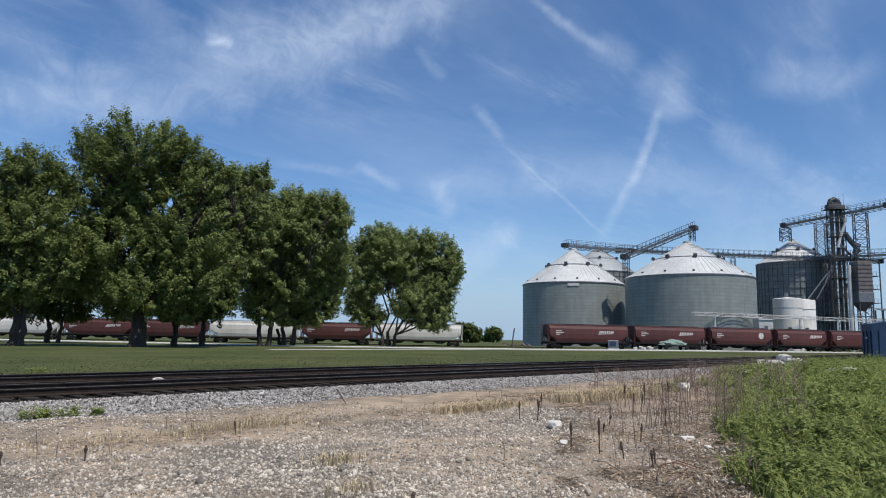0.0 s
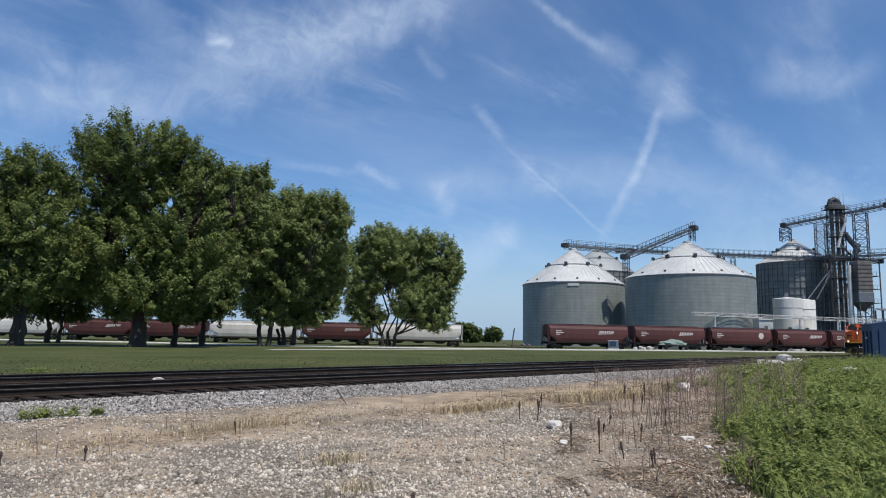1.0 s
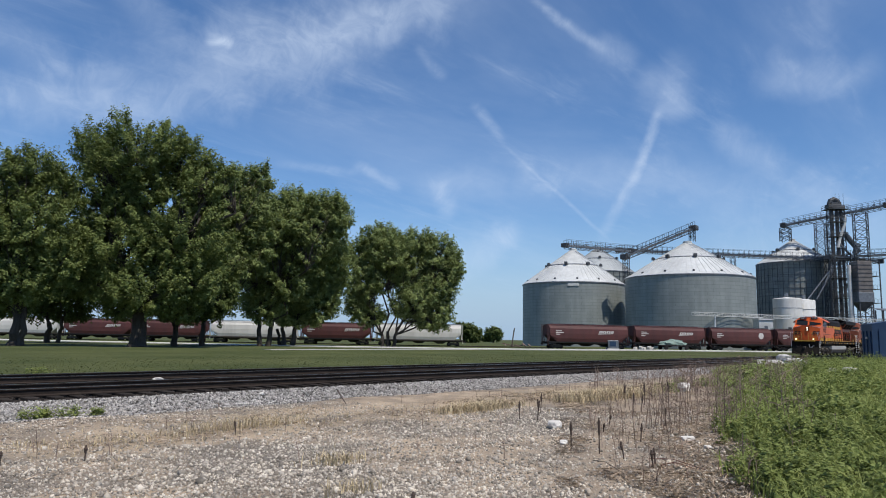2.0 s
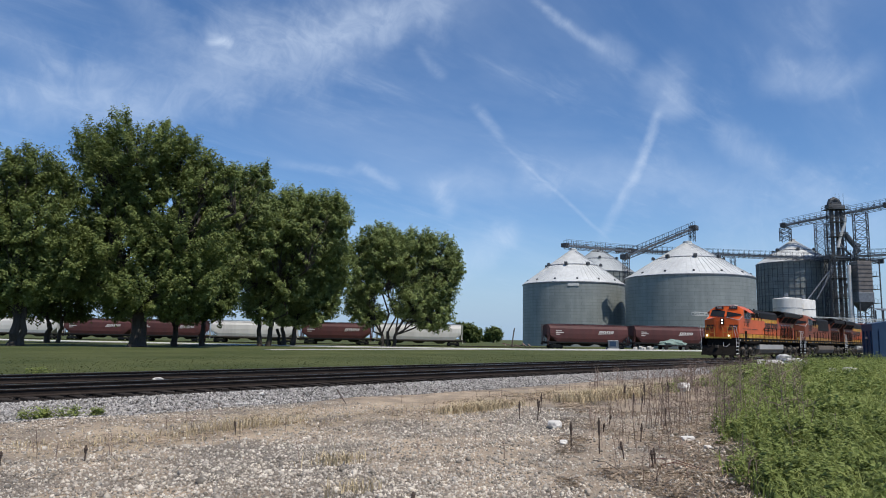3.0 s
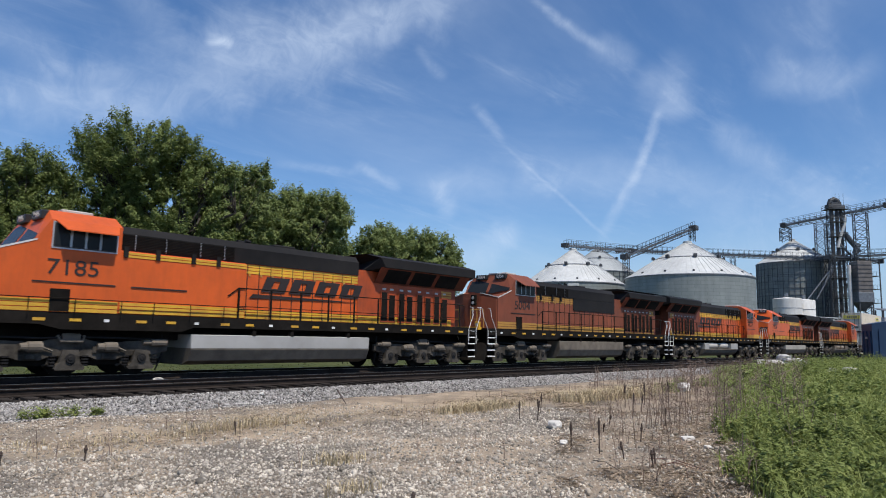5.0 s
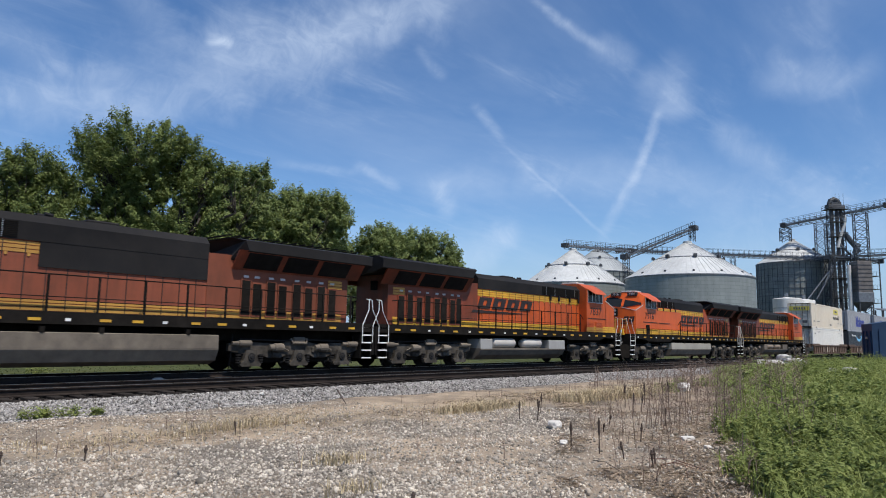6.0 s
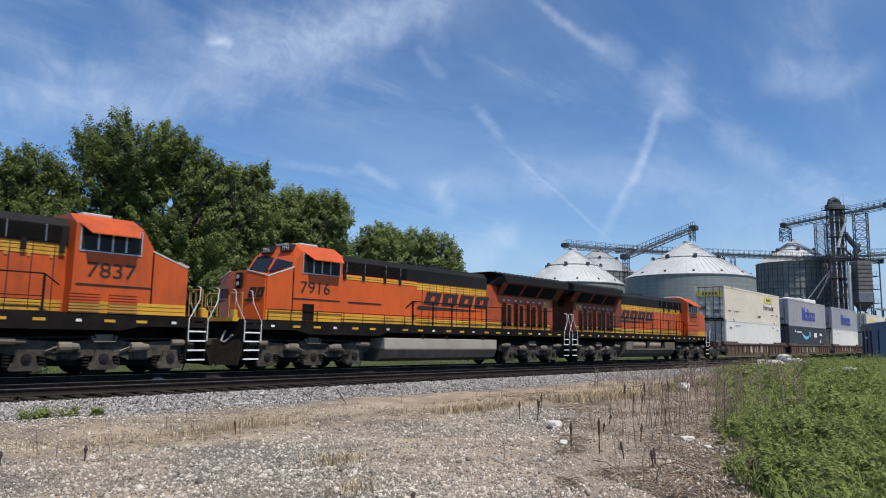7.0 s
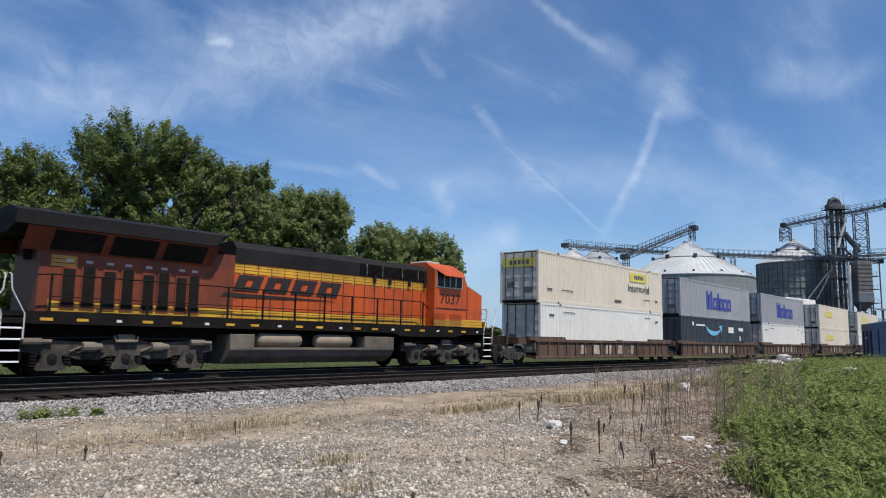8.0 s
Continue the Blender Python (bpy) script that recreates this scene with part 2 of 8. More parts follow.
def lathe(bm, profile, seg=48, centre=(0, 0), turn=0.0):
    """A profile of (radius, z) turned about an upright axis."""
    rings = []
    for r, z in profile:
        if r < 1e-4:
            rings.append([bm.verts.new((centre[0], centre[1], z))])
        else:
            rings.append([bm.verts.new((centre[0] + r * math.cos(turn + 2 * math.pi * k / seg), centre[1] + r * math.sin(turn + 2 * math.pi * k / seg), z)) for k in range(seg)])
    for a, b in zip(rings, rings[1:]):
        for k in range(seg):
            j = (k + 1) % seg
            if len(a) == 1:
                bm.faces.new((a[0], b[j], b[k]))
            elif len(b) == 1:
                bm.faces.new((a[k], a[j], b[0]))
            else:
                bm.faces.new((a[k], a[j], b[j], b[k]))


def quads_mesh(name, verts, per=4):
    """A mesh of loose faces with the same number of corners each, from an array of corners."""
    n = len(verts) // per
    me = bpy.data.meshes.new(name)
    me.vertices.add(n * per)
    me.vertices.foreach_set("co", np.asarray(verts, dtype=np.float32).ravel())
    me.loops.add(n * per)
    me.loops.foreach_set("vertex_index", np.arange(n * per, dtype=np.int32))
    me.polygons.add(n)
    me.polygons.foreach_set("loop_start", np.arange(0, n * per, per, dtype=np.int32))
    me.update(calc_edges=True)
    return me


def text_mesh(body, size, name="writing", thick=0.006, shear=0.0, wide=1.0):
    """Writing in the built-in font, as a mesh in the x-y plane, centred."""
    cu = bpy.data.curves.new(name, "FONT")
    cu.body, cu.size, cu.extrude, cu.shear = body, size, thick, shear
    cu.align_x, cu.align_y, cu.resolution_u = "CENTER", "CENTER", 3
    ob = bpy.data.objects.new(name, cu)
    scene.collection.objects.link(ob)
    dg = bpy.context.evaluated_depsgraph_get()
    me = bpy.data.meshes.new_from_object(ob.evaluated_get(dg))
    bpy.data.objects.remove(ob)
    bpy.data.curves.remove(cu)
    me.transform(Matrix.Diagonal((wide, 1, 1, 1)))
    me.name = name
    return me
# ---------------------------------------------------------------- ground, tracks, roads
TRACK_NEAR, TRACK_MAIN, GAUGE, RAIL_Z = 17.92, 22.226, 1.435, -0.11


def smooth(v, lo, hi):
    t = max(0.0, min(1.0, (v - lo) / (hi - lo)))
    return t * t * (3 - 2 * t)


def ground_z(x, y):
    p = Vector((x, y, 0))
    a, b = p.dot(SITE_R), p.dot(SITE_F)
    z = -0.47 + 0.24 * smooth(a, 0, 50) * smooth(b, 60, 120)
    near = 1 - smooth(p.length, 30, 80)
    z += near * (0.05 * noise.noise((x * 0.35, y * 0.35, 0)) + 0.025 * noise.noise((x * 1.3, y * 1.3, 5)))
    # a low bank under the weeds
    z += 0.22 * smooth(x - 2.1 * y, -1.0, 8.0) * (1 - smooth(y, 10, 14)) * (1 - smooth(x, 60, 90)) * smooth(x, 0, 6)
    if 14.0 < y < 26.5:
        z -= 0.12 * smooth(y, 14.0, 15.0) * (1 - smooth(y, 25.2, 26.5))
    return z


def ground_material():
    m = bpy.data.materials.new("ground")
    m.use_nodes = True
    nt = m.node_tree
    N, L = nt.nodes.new, nt.links.new
    b = nt.nodes["Principled BSDF"]
    b.inputs["Roughness"].default_value = 0.95
    b.inputs["Specular IOR Level"].default_value = 0.2
    tc, sep = N("ShaderNodeTexCoord"), N("ShaderNodeSeparateXYZ")
    pos = tc.outputs["Object"]
    L(pos, sep.inputs[0])

    def nz(scale, detail=6, rough=0.6, stretch=None):
        n = N("ShaderNodeTexNoise")
        src = pos
        if stretch:
            mp = N("ShaderNodeMapping")
            L(pos, mp.inputs[0])
            mp.inputs["Scale"].default_value = stretch
            src = mp.outputs[0]
        L(src, n.inputs["Vector"])
        n.inputs["Scale"].default_value, n.inputs["Detail"].default_value, n.inputs["Roughness"].default_value = scale, detail, rough
        return n.outputs[0]

    def rng(v, lo, hi, a=0.0, c=1.0):
        n = N("ShaderNodeMapRange")
        n.interpolation_type = "SMOOTHSTEP"
        L(v, n.inputs[0])
        for i, q in enumerate((lo, hi, a, c)):
            n.inputs[i + 1].default_value = q
        return n.outputs[0]

    def mth(op, a, c):
        n = N("ShaderNodeMath")
        n.operation = op
        for i, v in enumerate((a, c)):
            if isinstance(v, (int, float)):
                n.inputs[i].default_value = v
            else:
                L(v, n.inputs[i])
        return n.outputs[0]

    def mix(f, a, c):
        n = N("ShaderNodeMix")
        n.data_type = "RGBA"
        L(f, n.inputs["Factor"])
        for k, v in (("A", a), ("B", c)):
            if isinstance(v, tuple):
                n.inputs[k].default_value = (*v, 1)
            else:
                L(v, n.inputs[k])
        return n.outputs["Result"]

    x, y = sep.outputs[0], sep.outputs[1]
    # yard: crushed stone, dust and dry litter
    vor = N("ShaderNodeTexVoronoi")
    L(pos, vor.inputs["Vector"])
    vor.inputs["Scale"].default_value = 26
    stone = mix(rng(nz(9), 0.3, 0.7), (0.29, 0.255, 0.212), (0.42, 0.375, 0.315))
    pebble = mix(rng(vor.outputs["Distance"], 0.1, 0.6), stone, (0.15, 0.125, 0.10))
    dust = mix(rng(nz(1.4), 0.35, 0.65), (0.44, 0.345, 0.245), (0.28, 0.22, 0.16))
    yard = mix(rng(nz(0.45, 5), 0.42, 0.62), pebble, dust)
    strip = mth("ADD", y, mth("MULTIPLY", mth("SUBTRACT", nz(0.6), 0.5), 2.5))
    straw_band = mth("MULTIPLY", rng(strip, 9.6, 10.6), rng(strip, 13.6, 12.4))
    straw = mix(rng(nz(12, 6, 0.7, (1, 0.25, 1)), 0.35, 0.65), (0.46, 0.37, 0.24), (0.28, 0.22, 0.15))
    yard = mix(mth("MULTIPLY", straw_band, rng(nz(0.8), 0.38, 0.6)), yard, straw)
    # wheel-packed dirt running along the track, and brown litter at the foot of the weeds
    lane = mth("MULTIPLY", rng(strip, 9.9, 10.9), rng(strip, 14.0, 12.9))
    yard = mix(mth("MULTIPLY", lane, rng(nz(0.35, 4, 0.5, (0.5, 1.6, 1)), 0.36, 0.56)), yard, dust)
    litter = mix(rng(nz(10, 8, 0.75), 0.3, 0.7), (0.23, 0.175, 0.125), (0.38, 0.305, 0.225))
    skirt = rng(mth("SUBTRACT", x, mth("MULTIPLY", strip, 2.0)), -2.6, 0.2)
    yard = mix(mth("MULTIPLY", mth("MULTIPLY", skirt, rng(strip, 12.0, 10.5)), rng(nz(1.1, 5), 0.34, 0.52)), yard, litter)
    # soil under the weeds
    bank = rng(mth("SUBTRACT", x, mth("MULTIPLY", strip, 2.75)), -1.0, 1.5)
    soil = mix(rng(nz(6), 0.35, 0.65), (0.13, 0.105, 0.08), (0.075, 0.075, 0.035))
    yard = mix(mth("MULTIPLY", bank, rng(strip, 13.5, 11.5)), yard, soil)
    # mown grass beyond the tracks, patchy, with fields far out
    lawn = mix(rng(nz(3.5, 6, 0.65, (1, 1, 1)), 0.3, 0.7), (0.068, 0.082, 0.025), (0.034, 0.047, 0.013))
    lawn = mix(rng(nz(0.12, 5), 0.35, 0.7), lawn, (0.088, 0.096, 0.034))
    grass = rng(strip, 24.6, 25.6)
    L(mix(grass, yard, lawn), b.inputs["Base Color"])
    bp = N("ShaderNodeBump")
    L(mth("ADD", vor.outputs["Distance"], nz(30)), bp.inputs["Height"])
    bp.inputs["Strength"].default_value, bp.inputs["Distance"].default_value = 0.7, 0.03
    L(bp.outputs[0], b.inputs["Normal"])
    return m


def spaced(lo, hi, fine_lo, fine_hi, step, grow=1.35):
    v = list(np.arange(fine_lo, fine_hi + 1e-6, step))
    s = step
    while v[-1] < hi:
        s *= grow
        v.append(v[-1] + s)
    s = step
    while v[0] > lo:
        s *= grow
        v.insert(0, v[0] - s)
    return v


def make_ground():
    xs, ys = spaced(-4000, 4500, -2, 46, 0.4, 1.25), spaced(-4000, 4500, 0, 27, 0.4, 1.25)
    verts = [(x, y, ground_z(x, y)) for y in ys for x in xs]
    n = len(xs)
    faces = [(j * n + i, j * n + i + 1, (j + 1) * n + i + 1, (j + 1) * n + i) for j in range(len(ys) - 1) for i in range(n - 1)]
    me = bpy.data.meshes.new("ground")
    me.from_pydata(verts, [], faces)
    ob = part("ground", me, ground_material(), smooth=True)
    tagged(ob, "flat ground of crushed stone, dry litter and mown grass", "ground", kind="structure")


make_ground()

M_STEEL = mat("rail_steel", (0.040, 0.031, 0.026), (0.024, 0.019, 0.017), scale=8, rough=0.85, bump=0.2, spec=0.08)
M_RAILHEAD = mat("worn_rail_head", (0.55, 0.54, 0.53), (0.4, 0.38, 0.36), scale=5, rough=0.28, metal=1.0, stretch=(0.1, 2, 1))
M_TIE = mat("creosoted_wood", (0.038, 0.032, 0.028), (0.022, 0.019, 0.017), scale=6, rough=0.9, bump=0.5, stretch=(3, 0.4, 3), obj_var=0.3, spec=0.06)
M_BED = mat("track_bed_stone", (0.055, 0.047, 0.043), (0.032, 0.028, 0.026), scale=14, rough=0.95, bump=0.9, bump_scale=25, stain=0.3, spec=0.06)


def make_bed():
    bm = bmesh.new()
    outline = [(14.2, -0.62), (15.1, -0.52), (16.2, -0.345), (24.05, -0.345), (24.9, -0.48), (25.6, -0.62)]
    prism(bm, outline, -120, 900, "x")
    tagged(part("track_bed", bm, M_BED), "grey crushed stone bed under two railway tracks", "track bed", kind="structure")


def rail_outline(y):
    return [(y - 0.07, -0.172), (y + 0.07, -0.172), (y + 0.07, -0.155), (y + 0.012, -0.13), (y + 0.012, -0.045), (y + 0.036, -0.035),
            (y + 0.036, -0.006), (y - 0.036, -0.006), (y - 0.036, -0.035), (y - 0.012, -0.045), (y - 0.012, -0.13), (y - 0.07, -0.155)]


def make_track(name, yc):
    root = thing(name, "straight railway track with rusty rails on dark wooden ties", "railway track", Matrix.Translation((0, 0, RAIL_Z)), kind="structure")
    for side in (-1, 1):
        bm = bmesh.new()
        y = yc + side * (GAUGE / 2 + 0.036)
        prism(bm, rail_outline(y), -120, 900, "x")
        rail = part("rail", bm, M_STEEL, root)
        bm = bmesh.new()
        box(bm, -120, 900, y - 0.030, y + 0.030, -0.0058, 0.0)
        part("rail_head", bm, M_RAILHEAD, rail, "polished bright steel running surface")
    bm = bmesh.new()
    box(bm, -0.11, 0.11, -1.3, 1.3, -0.09, 0.09, 0.012)
    first = part("tie", bm, M_TIE, root)
    first.location = (0, yc, -0.262)
    x, count = 0.52, 0
    rnd = random.Random(3)
    rest = bmesh.new()
    while x < 300:
        if x < 100:
            t = new("tie", first.data)
            t.parent = root
            t.location = (x, yc + rnd.uniform(-0.05, 0.05), -0.262 + rnd.uniform(-0.008, 0.008))
            t.rotation_euler = (0, 0, rnd.uniform(-0.02, 0.02))
        else:
            box(rest, x - 0.11, x + 0.11, yc - 1.3, yc + 1.3, -0.35, -0.172)
        x += 0.52
    tagged(part("far_ties", rest, M_TIE, root), kind="stuff")


make_bed()
make_track("track_1", TRACK_NEAR)
make_track("track_2", TRACK_MAIN)

M_ROAD = mat("white_gravel", (0.58, 0.56, 0.52), (0.45, 0.43, 0.40), scale=2, rough=0.95, bump=0.3)
M_CONCRETE = mat("pale_concrete", (0.55, 0.53, 0.50), (0.42, 0.40, 0.38), scale=3, rough=0.9)


def ribbon(name, pts, width, lift, material, label, category):
    bm = bmesh.new()
    rows = []
    for i, p in enumerate(pts):
        p = site(*p)
        d = site(*pts[min(i + 1, len(pts) - 1)]) - site(*pts[max(i - 1, 0)])
        s = Vector((-d.y, d.x, 0)).normalized() * (width / 2)
        row = []
        for k, dz in ((-1, -0.3), (-1, 0.0), (1, 0.0), (1, -0.3)):
            q = p + s * k
            row.append(bm.verts.new((q.x, q.y, ground_z(p.x, p.y) + lift + dz)))
        rows.append(row)
    for a, b in zip(rows, rows[1:]):
        for k in range(3):
            bm.faces.new((a[k], a[k + 1], b[k + 1], b[k]))
    tagged(part(name, bm, material), label, category, kind="structure")


def curve_points(pts, n=8):
    out = []
    for i in range(len(pts) - 1):
        p0, p1, p2, p3 = (Vector(pts[max(0, min(len(pts) - 1, i + k))]) for k in (-1, 0, 1, 2))
        for k in range(n):
            t = k / n
            out.append(0.5 * ((2 * p1) + (p2 - p0) * t + (2 * p0 - 5 * p1 + 4 * p2 - p3) * t * t + (3 * p1 - p0 - 3 * p2 + p3) * t ** 3))
    return [tuple(v) for v in out] + [tuple(pts[-1])]


ribbon("road", curve_points([(-120, 132), (-66, 122), (-25, 114), (0, 115), (21, 119), (46, 126), (94, 148), (150, 176)]), 9, 0.10, M_ROAD, "pale gravel road beside the siding", "road")
ribbon("pavement", curve_points([(-20, 80), (-8, 95), (12, 119)]), 1.8, 0.04, M_CONCRETE, "narrow pale concrete footpath across the grass", "path")
# ---------------------------------------------------------------- grain elevator
def panel_metal(name, c1, c2, joint, row, brick_w, rough=0.6, metal=0.2):
    """Galvanised sheet in courses, by the wall's own unrolled coordinates."""
    m = bpy.data.materials.new(name)
    m.use_nodes = True
    nt = m.node_tree
    N, L = nt.nodes.new, nt.links.new
    b = nt.nodes["Principled BSDF"]
    uv, br, n = N("ShaderNodeUVMap"), N("ShaderNodeTexBrick"), N("ShaderNodeTexNoise")
    L(uv.outputs[0], br.inputs["Vector"])
    br.inputs["Color1"].default_value, br.inputs["Color2"].default_value, br.inputs["Mortar"].default_value = (*c1, 1), (*c2, 1), (*joint, 1)
    br.inputs["Scale"].default_value = 1.0
    br.inputs["Mortar Size"].default_value = 0.035
    br.inputs["Brick Width"].default_value, br.inputs["Row Height"].default_value = brick_w, row
    br.offset = 0.5
    mp = N("ShaderNodeMapping")
    L(uv.outputs[0], mp.inputs[0])
    mp.inputs["Scale"].default_value = (0.8, 0.12, 1)
    L(mp.outputs[0], n.inputs["Vector"])
    n.inputs["Scale"].default_value, n.inputs["Detail"].default_value = 1.0, 6
    hsv, r = N("ShaderNodeHueSaturation"), N("ShaderNodeMapRange")
    L(n.outputs[0], r.inputs[0])
    r.inputs[1].default_value, r.inputs[2].default_value, r.inputs[3].default_value, r.inputs[4].default_value = 0.3, 0.7, 0.86, 1.12
    L(r.outputs[0], hsv.inputs["Value"])
    L(br.outputs[0], hsv.inputs["Color"])
    L(hsv.outputs[0], b.inputs["Base Color"])
    b.inputs["Roughness"].default_value, b.inputs["Metallic"].default_value = rough, metal
    dents, bp = N("ShaderNodeTexNoise"), N("ShaderNodeBump")
    L(mp.outputs[0], dents.inputs["Vector"])
    dents.inputs["Scale"].default_value = 2.0
    L(dents.outputs[0], bp.inputs["Height"])
    bp.inputs["Strength"].default_value, bp.inputs["Distance"].default_value = 0.3, 0.05
    L(bp.outputs[0], b.inputs["Normal"])
    return m


M_BIN = panel_metal("galvanised_sheet", (0.262, 0.285, 0.272), (0.232, 0.256, 0.246), (0.165, 0.185, 0.18), 0.82, 2.8)
M_BIN_DARK = panel_metal("dark_galvanised_sheet", (0.245, 0.262, 0.248), (0.19, 0.205, 0.197), (0.12, 0.13, 0.13), 1.1, 2.6)
M_ROOF = mat("pale_sheet_roof", (0.54, 0.55, 0.54), (0.44, 0.45, 0.445), scale=1.2, rough=0.65, metal=0.1, stain=0.12)
M_GALV_ROOF = mat("dull_sheet_roof", (0.40, 0.42, 0.42), (0.30, 0.32, 0.325), scale=1.2, rough=0.6, metal=0.2, stain=0.12)
M_DARK = mat("dark_painted_steel", (0.085, 0.09, 0.098), (0.05, 0.053, 0.058), scale=3, rough=0.6, metal=0.3)
M_GALV = mat("weathered_galvanised_steel", (0.22, 0.235, 0.25), (0.14, 0.15, 0.165), scale=2, rough=0.5, metal=0.5)
M_WHITE_TANK = mat("white_tank_paint", (0.72, 0.71, 0.68), (0.58, 0.56, 0.52), scale=1.5, rough=0.5, stain=0.1, stretch=(1, 1, 0.3))
M_CREAM = mat("pale_painted_steel", (0.6, 0.6, 0.58), (0.48, 0.48, 0.46), scale=2, rough=0.5)
M_BROWN = mat("dull_brown_steel", (0.16, 0.145, 0.135), (0.10, 0.09, 0.085), scale=1, rough=0.7, stain=0.2)


def cylinder_wall(r, z0, z1, seg=72):
    bm = bmesh.new()
    uv = bm.loops.layers.uv.new("UVMap")
    for k in range(seg):
        t0, t1 = 2 * math.pi * k / seg, 2 * math.pi * (k + 1) / seg
        vs = [bm.verts.new((r * math.cos(t), r * math.sin(t), z)) for t, z in ((t0, z0), (t1, z0), (t1, z1), (t0, z1))]
        f = bm.faces.new(vs)
        f.smooth = True
        for loop, (t, z) in zip(f.loops, ((t0, z0), (t1, z0), (t1, z1), (t0, z1))):
            loop[uv].uv = (t * r, z)
    bmesh.ops.remove_doubles(bm, verts=bm.verts, dist=0.001)
    return bm


def grain_bin(a, b, r, eave, peak, wall, stiff=0, vents=(14, 8), label="", turn=0.0, roof_mat=None):
    p = site(a, b)
    g = ground_z(p.x, p.y)
    root = thing("grain_bin", label, "grain bin", Matrix.Translation((p.x, p.y, g - 0.1)) @ Matrix.Rotation(turn, 4, "Z"), group="grain bins")
    eave, peak = eave - g, peak - g
    part("wall", cylinder_wall(r, 0, eave), wall, root)
    roof_mat = roof_mat or M_ROOF
    bm = bmesh.new()
    cap = 0.07 * r
    lathe(bm, [(r + 0.12, eave - 0.12), (r + 0.12, eave), (r * 0.52, eave + (peak - eave) * 0.50), (cap, peak - 0.5), (cap, peak), (0, peak + 0.25)], 64)
    part("roof", bm, roof_mat, root, "pale ribbed sheet metal cone")
    # standing seams
    bm = bmesh.new()
    for k in range(64):
        t = 2 * math.pi * (k + 0.5) / 64
        c, s = math.cos(t), math.sin(t)
        for r0, h0, r1, h1 in ((r + 0.1, eave + 0.03, r * 0.52, eave + (peak - eave) * 0.50 + 0.03), (r * 0.52, eave + (peak - eave) * 0.50 + 0.03, cap, peak - 0.45)):
            beam(bm, (c * r0, s * r0, h0), (c * r1, s * r1, h1), 0.07, 0.10)
    part("roof_seams", bm, roof_mat, root)
    bm = bmesh.new()
    lathe(bm, [(r * 0.525, eave + (peak - eave) * 0.495), (r * 0.525 + 0.05, eave + (peak - eave) * 0.495 + 0.12), (r * 0.50, eave + (peak - eave) * 0.52 + 0.1)], 64)
    part("roof_ring", bm, M_GALV, root)
    bm = bmesh.new()
    lathe(bm, [(r + 0.02, eave - 0.3), (r + 0.16, eave - 0.3), (r + 0.16, eave - 0.05), (r + 0.02, eave - 0.05)], 72)
    part("eave_ring", bm, M_GALV, root)
    for count, f, s in ((vents[0], 0.93, 0.22), (vents[1], 0.55, 0.38)):
        for k in range(count):
            t = 2 * math.pi * (k + 0.35) / count
            rr, zz = r * f, eave + (peak - eave) * (1 - f) * (1.04 if f > 0.6 else 1.12)
            bm = bmesh.new()
            prism(bm, [(-s, 0), (s, 0), (s, s * 1.6), (s * 0.3, s * 2.2), (-s, s * 1.4)], -s, s, "y")
            v = part("roof_vent", bm, M_DARK, root, "dark hooded vent")
            v.matrix_basis = Matrix.Translation((rr * math.cos(t), rr * math.sin(t), zz - 0.1)) @ Matrix.Rotation(t, 4, "Z")
    if stiff:
        for k in range(stiff):
            t = 2 * math.pi * k / stiff
            bm = bmesh.new()
            c, s = math.cos(t), math.sin(t)
            beam(bm, (c * (r + 0.06), s * (r + 0.06), 0), (c * (r + 0.06), s * (r + 0.06), eave - 0.1), 0.12, 0.12)
            part("stiffener", bm, M_DARK, root)
        for j in range(1, 13):
            bm = bmesh.new()
            z = eave * j / 13
            lathe(bm, [(r + 0.02, z - 0.04), (r + 0.14, z - 0.04), (r + 0.14, z + 0.04), (r + 0.02, z + 0.04)], 48)
            part("wind_ring", bm, M_DARK, root)
    return root


BIN_LEFT = grain_bin(36.38, 192, 13.93, 16.6, 26.75, M_BIN, label="large galvanised steel grain bin with a pale conical roof")
BIN_RIGHT = grain_bin(61.3, 172, 15.30, 17.1, 26.5, M_BIN, label="widest galvanised steel grain bin with a pale conical roof", turn=0.3)
BIN_DARK = grain_bin(104.6, 205, 10.3, 25.1, 32.6, M_BIN_DARK, stiff=44, vents=(0, 6), label="tall dark stiffened grain bin behind the elevator legs", turn=0.1)
BIN_BACK = grain_bin(52.4, 232, 12.0, 23.9, 32.9, M_BIN_DARK, stiff=36, vents=(0, 6), roof_mat=M_GALV_ROOF, label="grain bin mostly hidden behind the others", turn=0.2)


def wall_side_parts():
    # a small sign and a ladder cage on the first bin
    p = site(36.38, 192)
    d = (site(0, 0) - p).normalized()
    q = p + d * 14.04
    bm = bmesh.new()
    box(bm, -1.45, 1.45, -0.03, 0.03, 15.3, 15.95)
    o = part("sign", bm, M_CREAM, BIN_LEFT, "small pale nameplate")
    o.matrix_basis = BIN_LEFT.matrix_basis.inverted() @ Matrix.Translation((q.x, q.y, 0)) @ Matrix.Rotation(math.atan2(d.y, d.x) + math.pi / 2, 4, "Z")


wall_side_parts()


def ladder(bm, p, z0, z1, side, cage=True):
    """An upright ladder with a safety cage, at p, its width along side."""
    s = Vector(side).normalized()
    for k in (-0.25, 0.25):
        beam(bm, Vector((p.x, p.y, z0)) + s * k, Vector((p.x, p.y, z1)) + s * k, 0.07)
    z = z0
    while z < z1:
        beam(bm, Vector((p.x, p.y, z)) - s * 0.25, Vector((p.x, p.y, z)) + s * 0.25, 0.05)
        z += 0.6


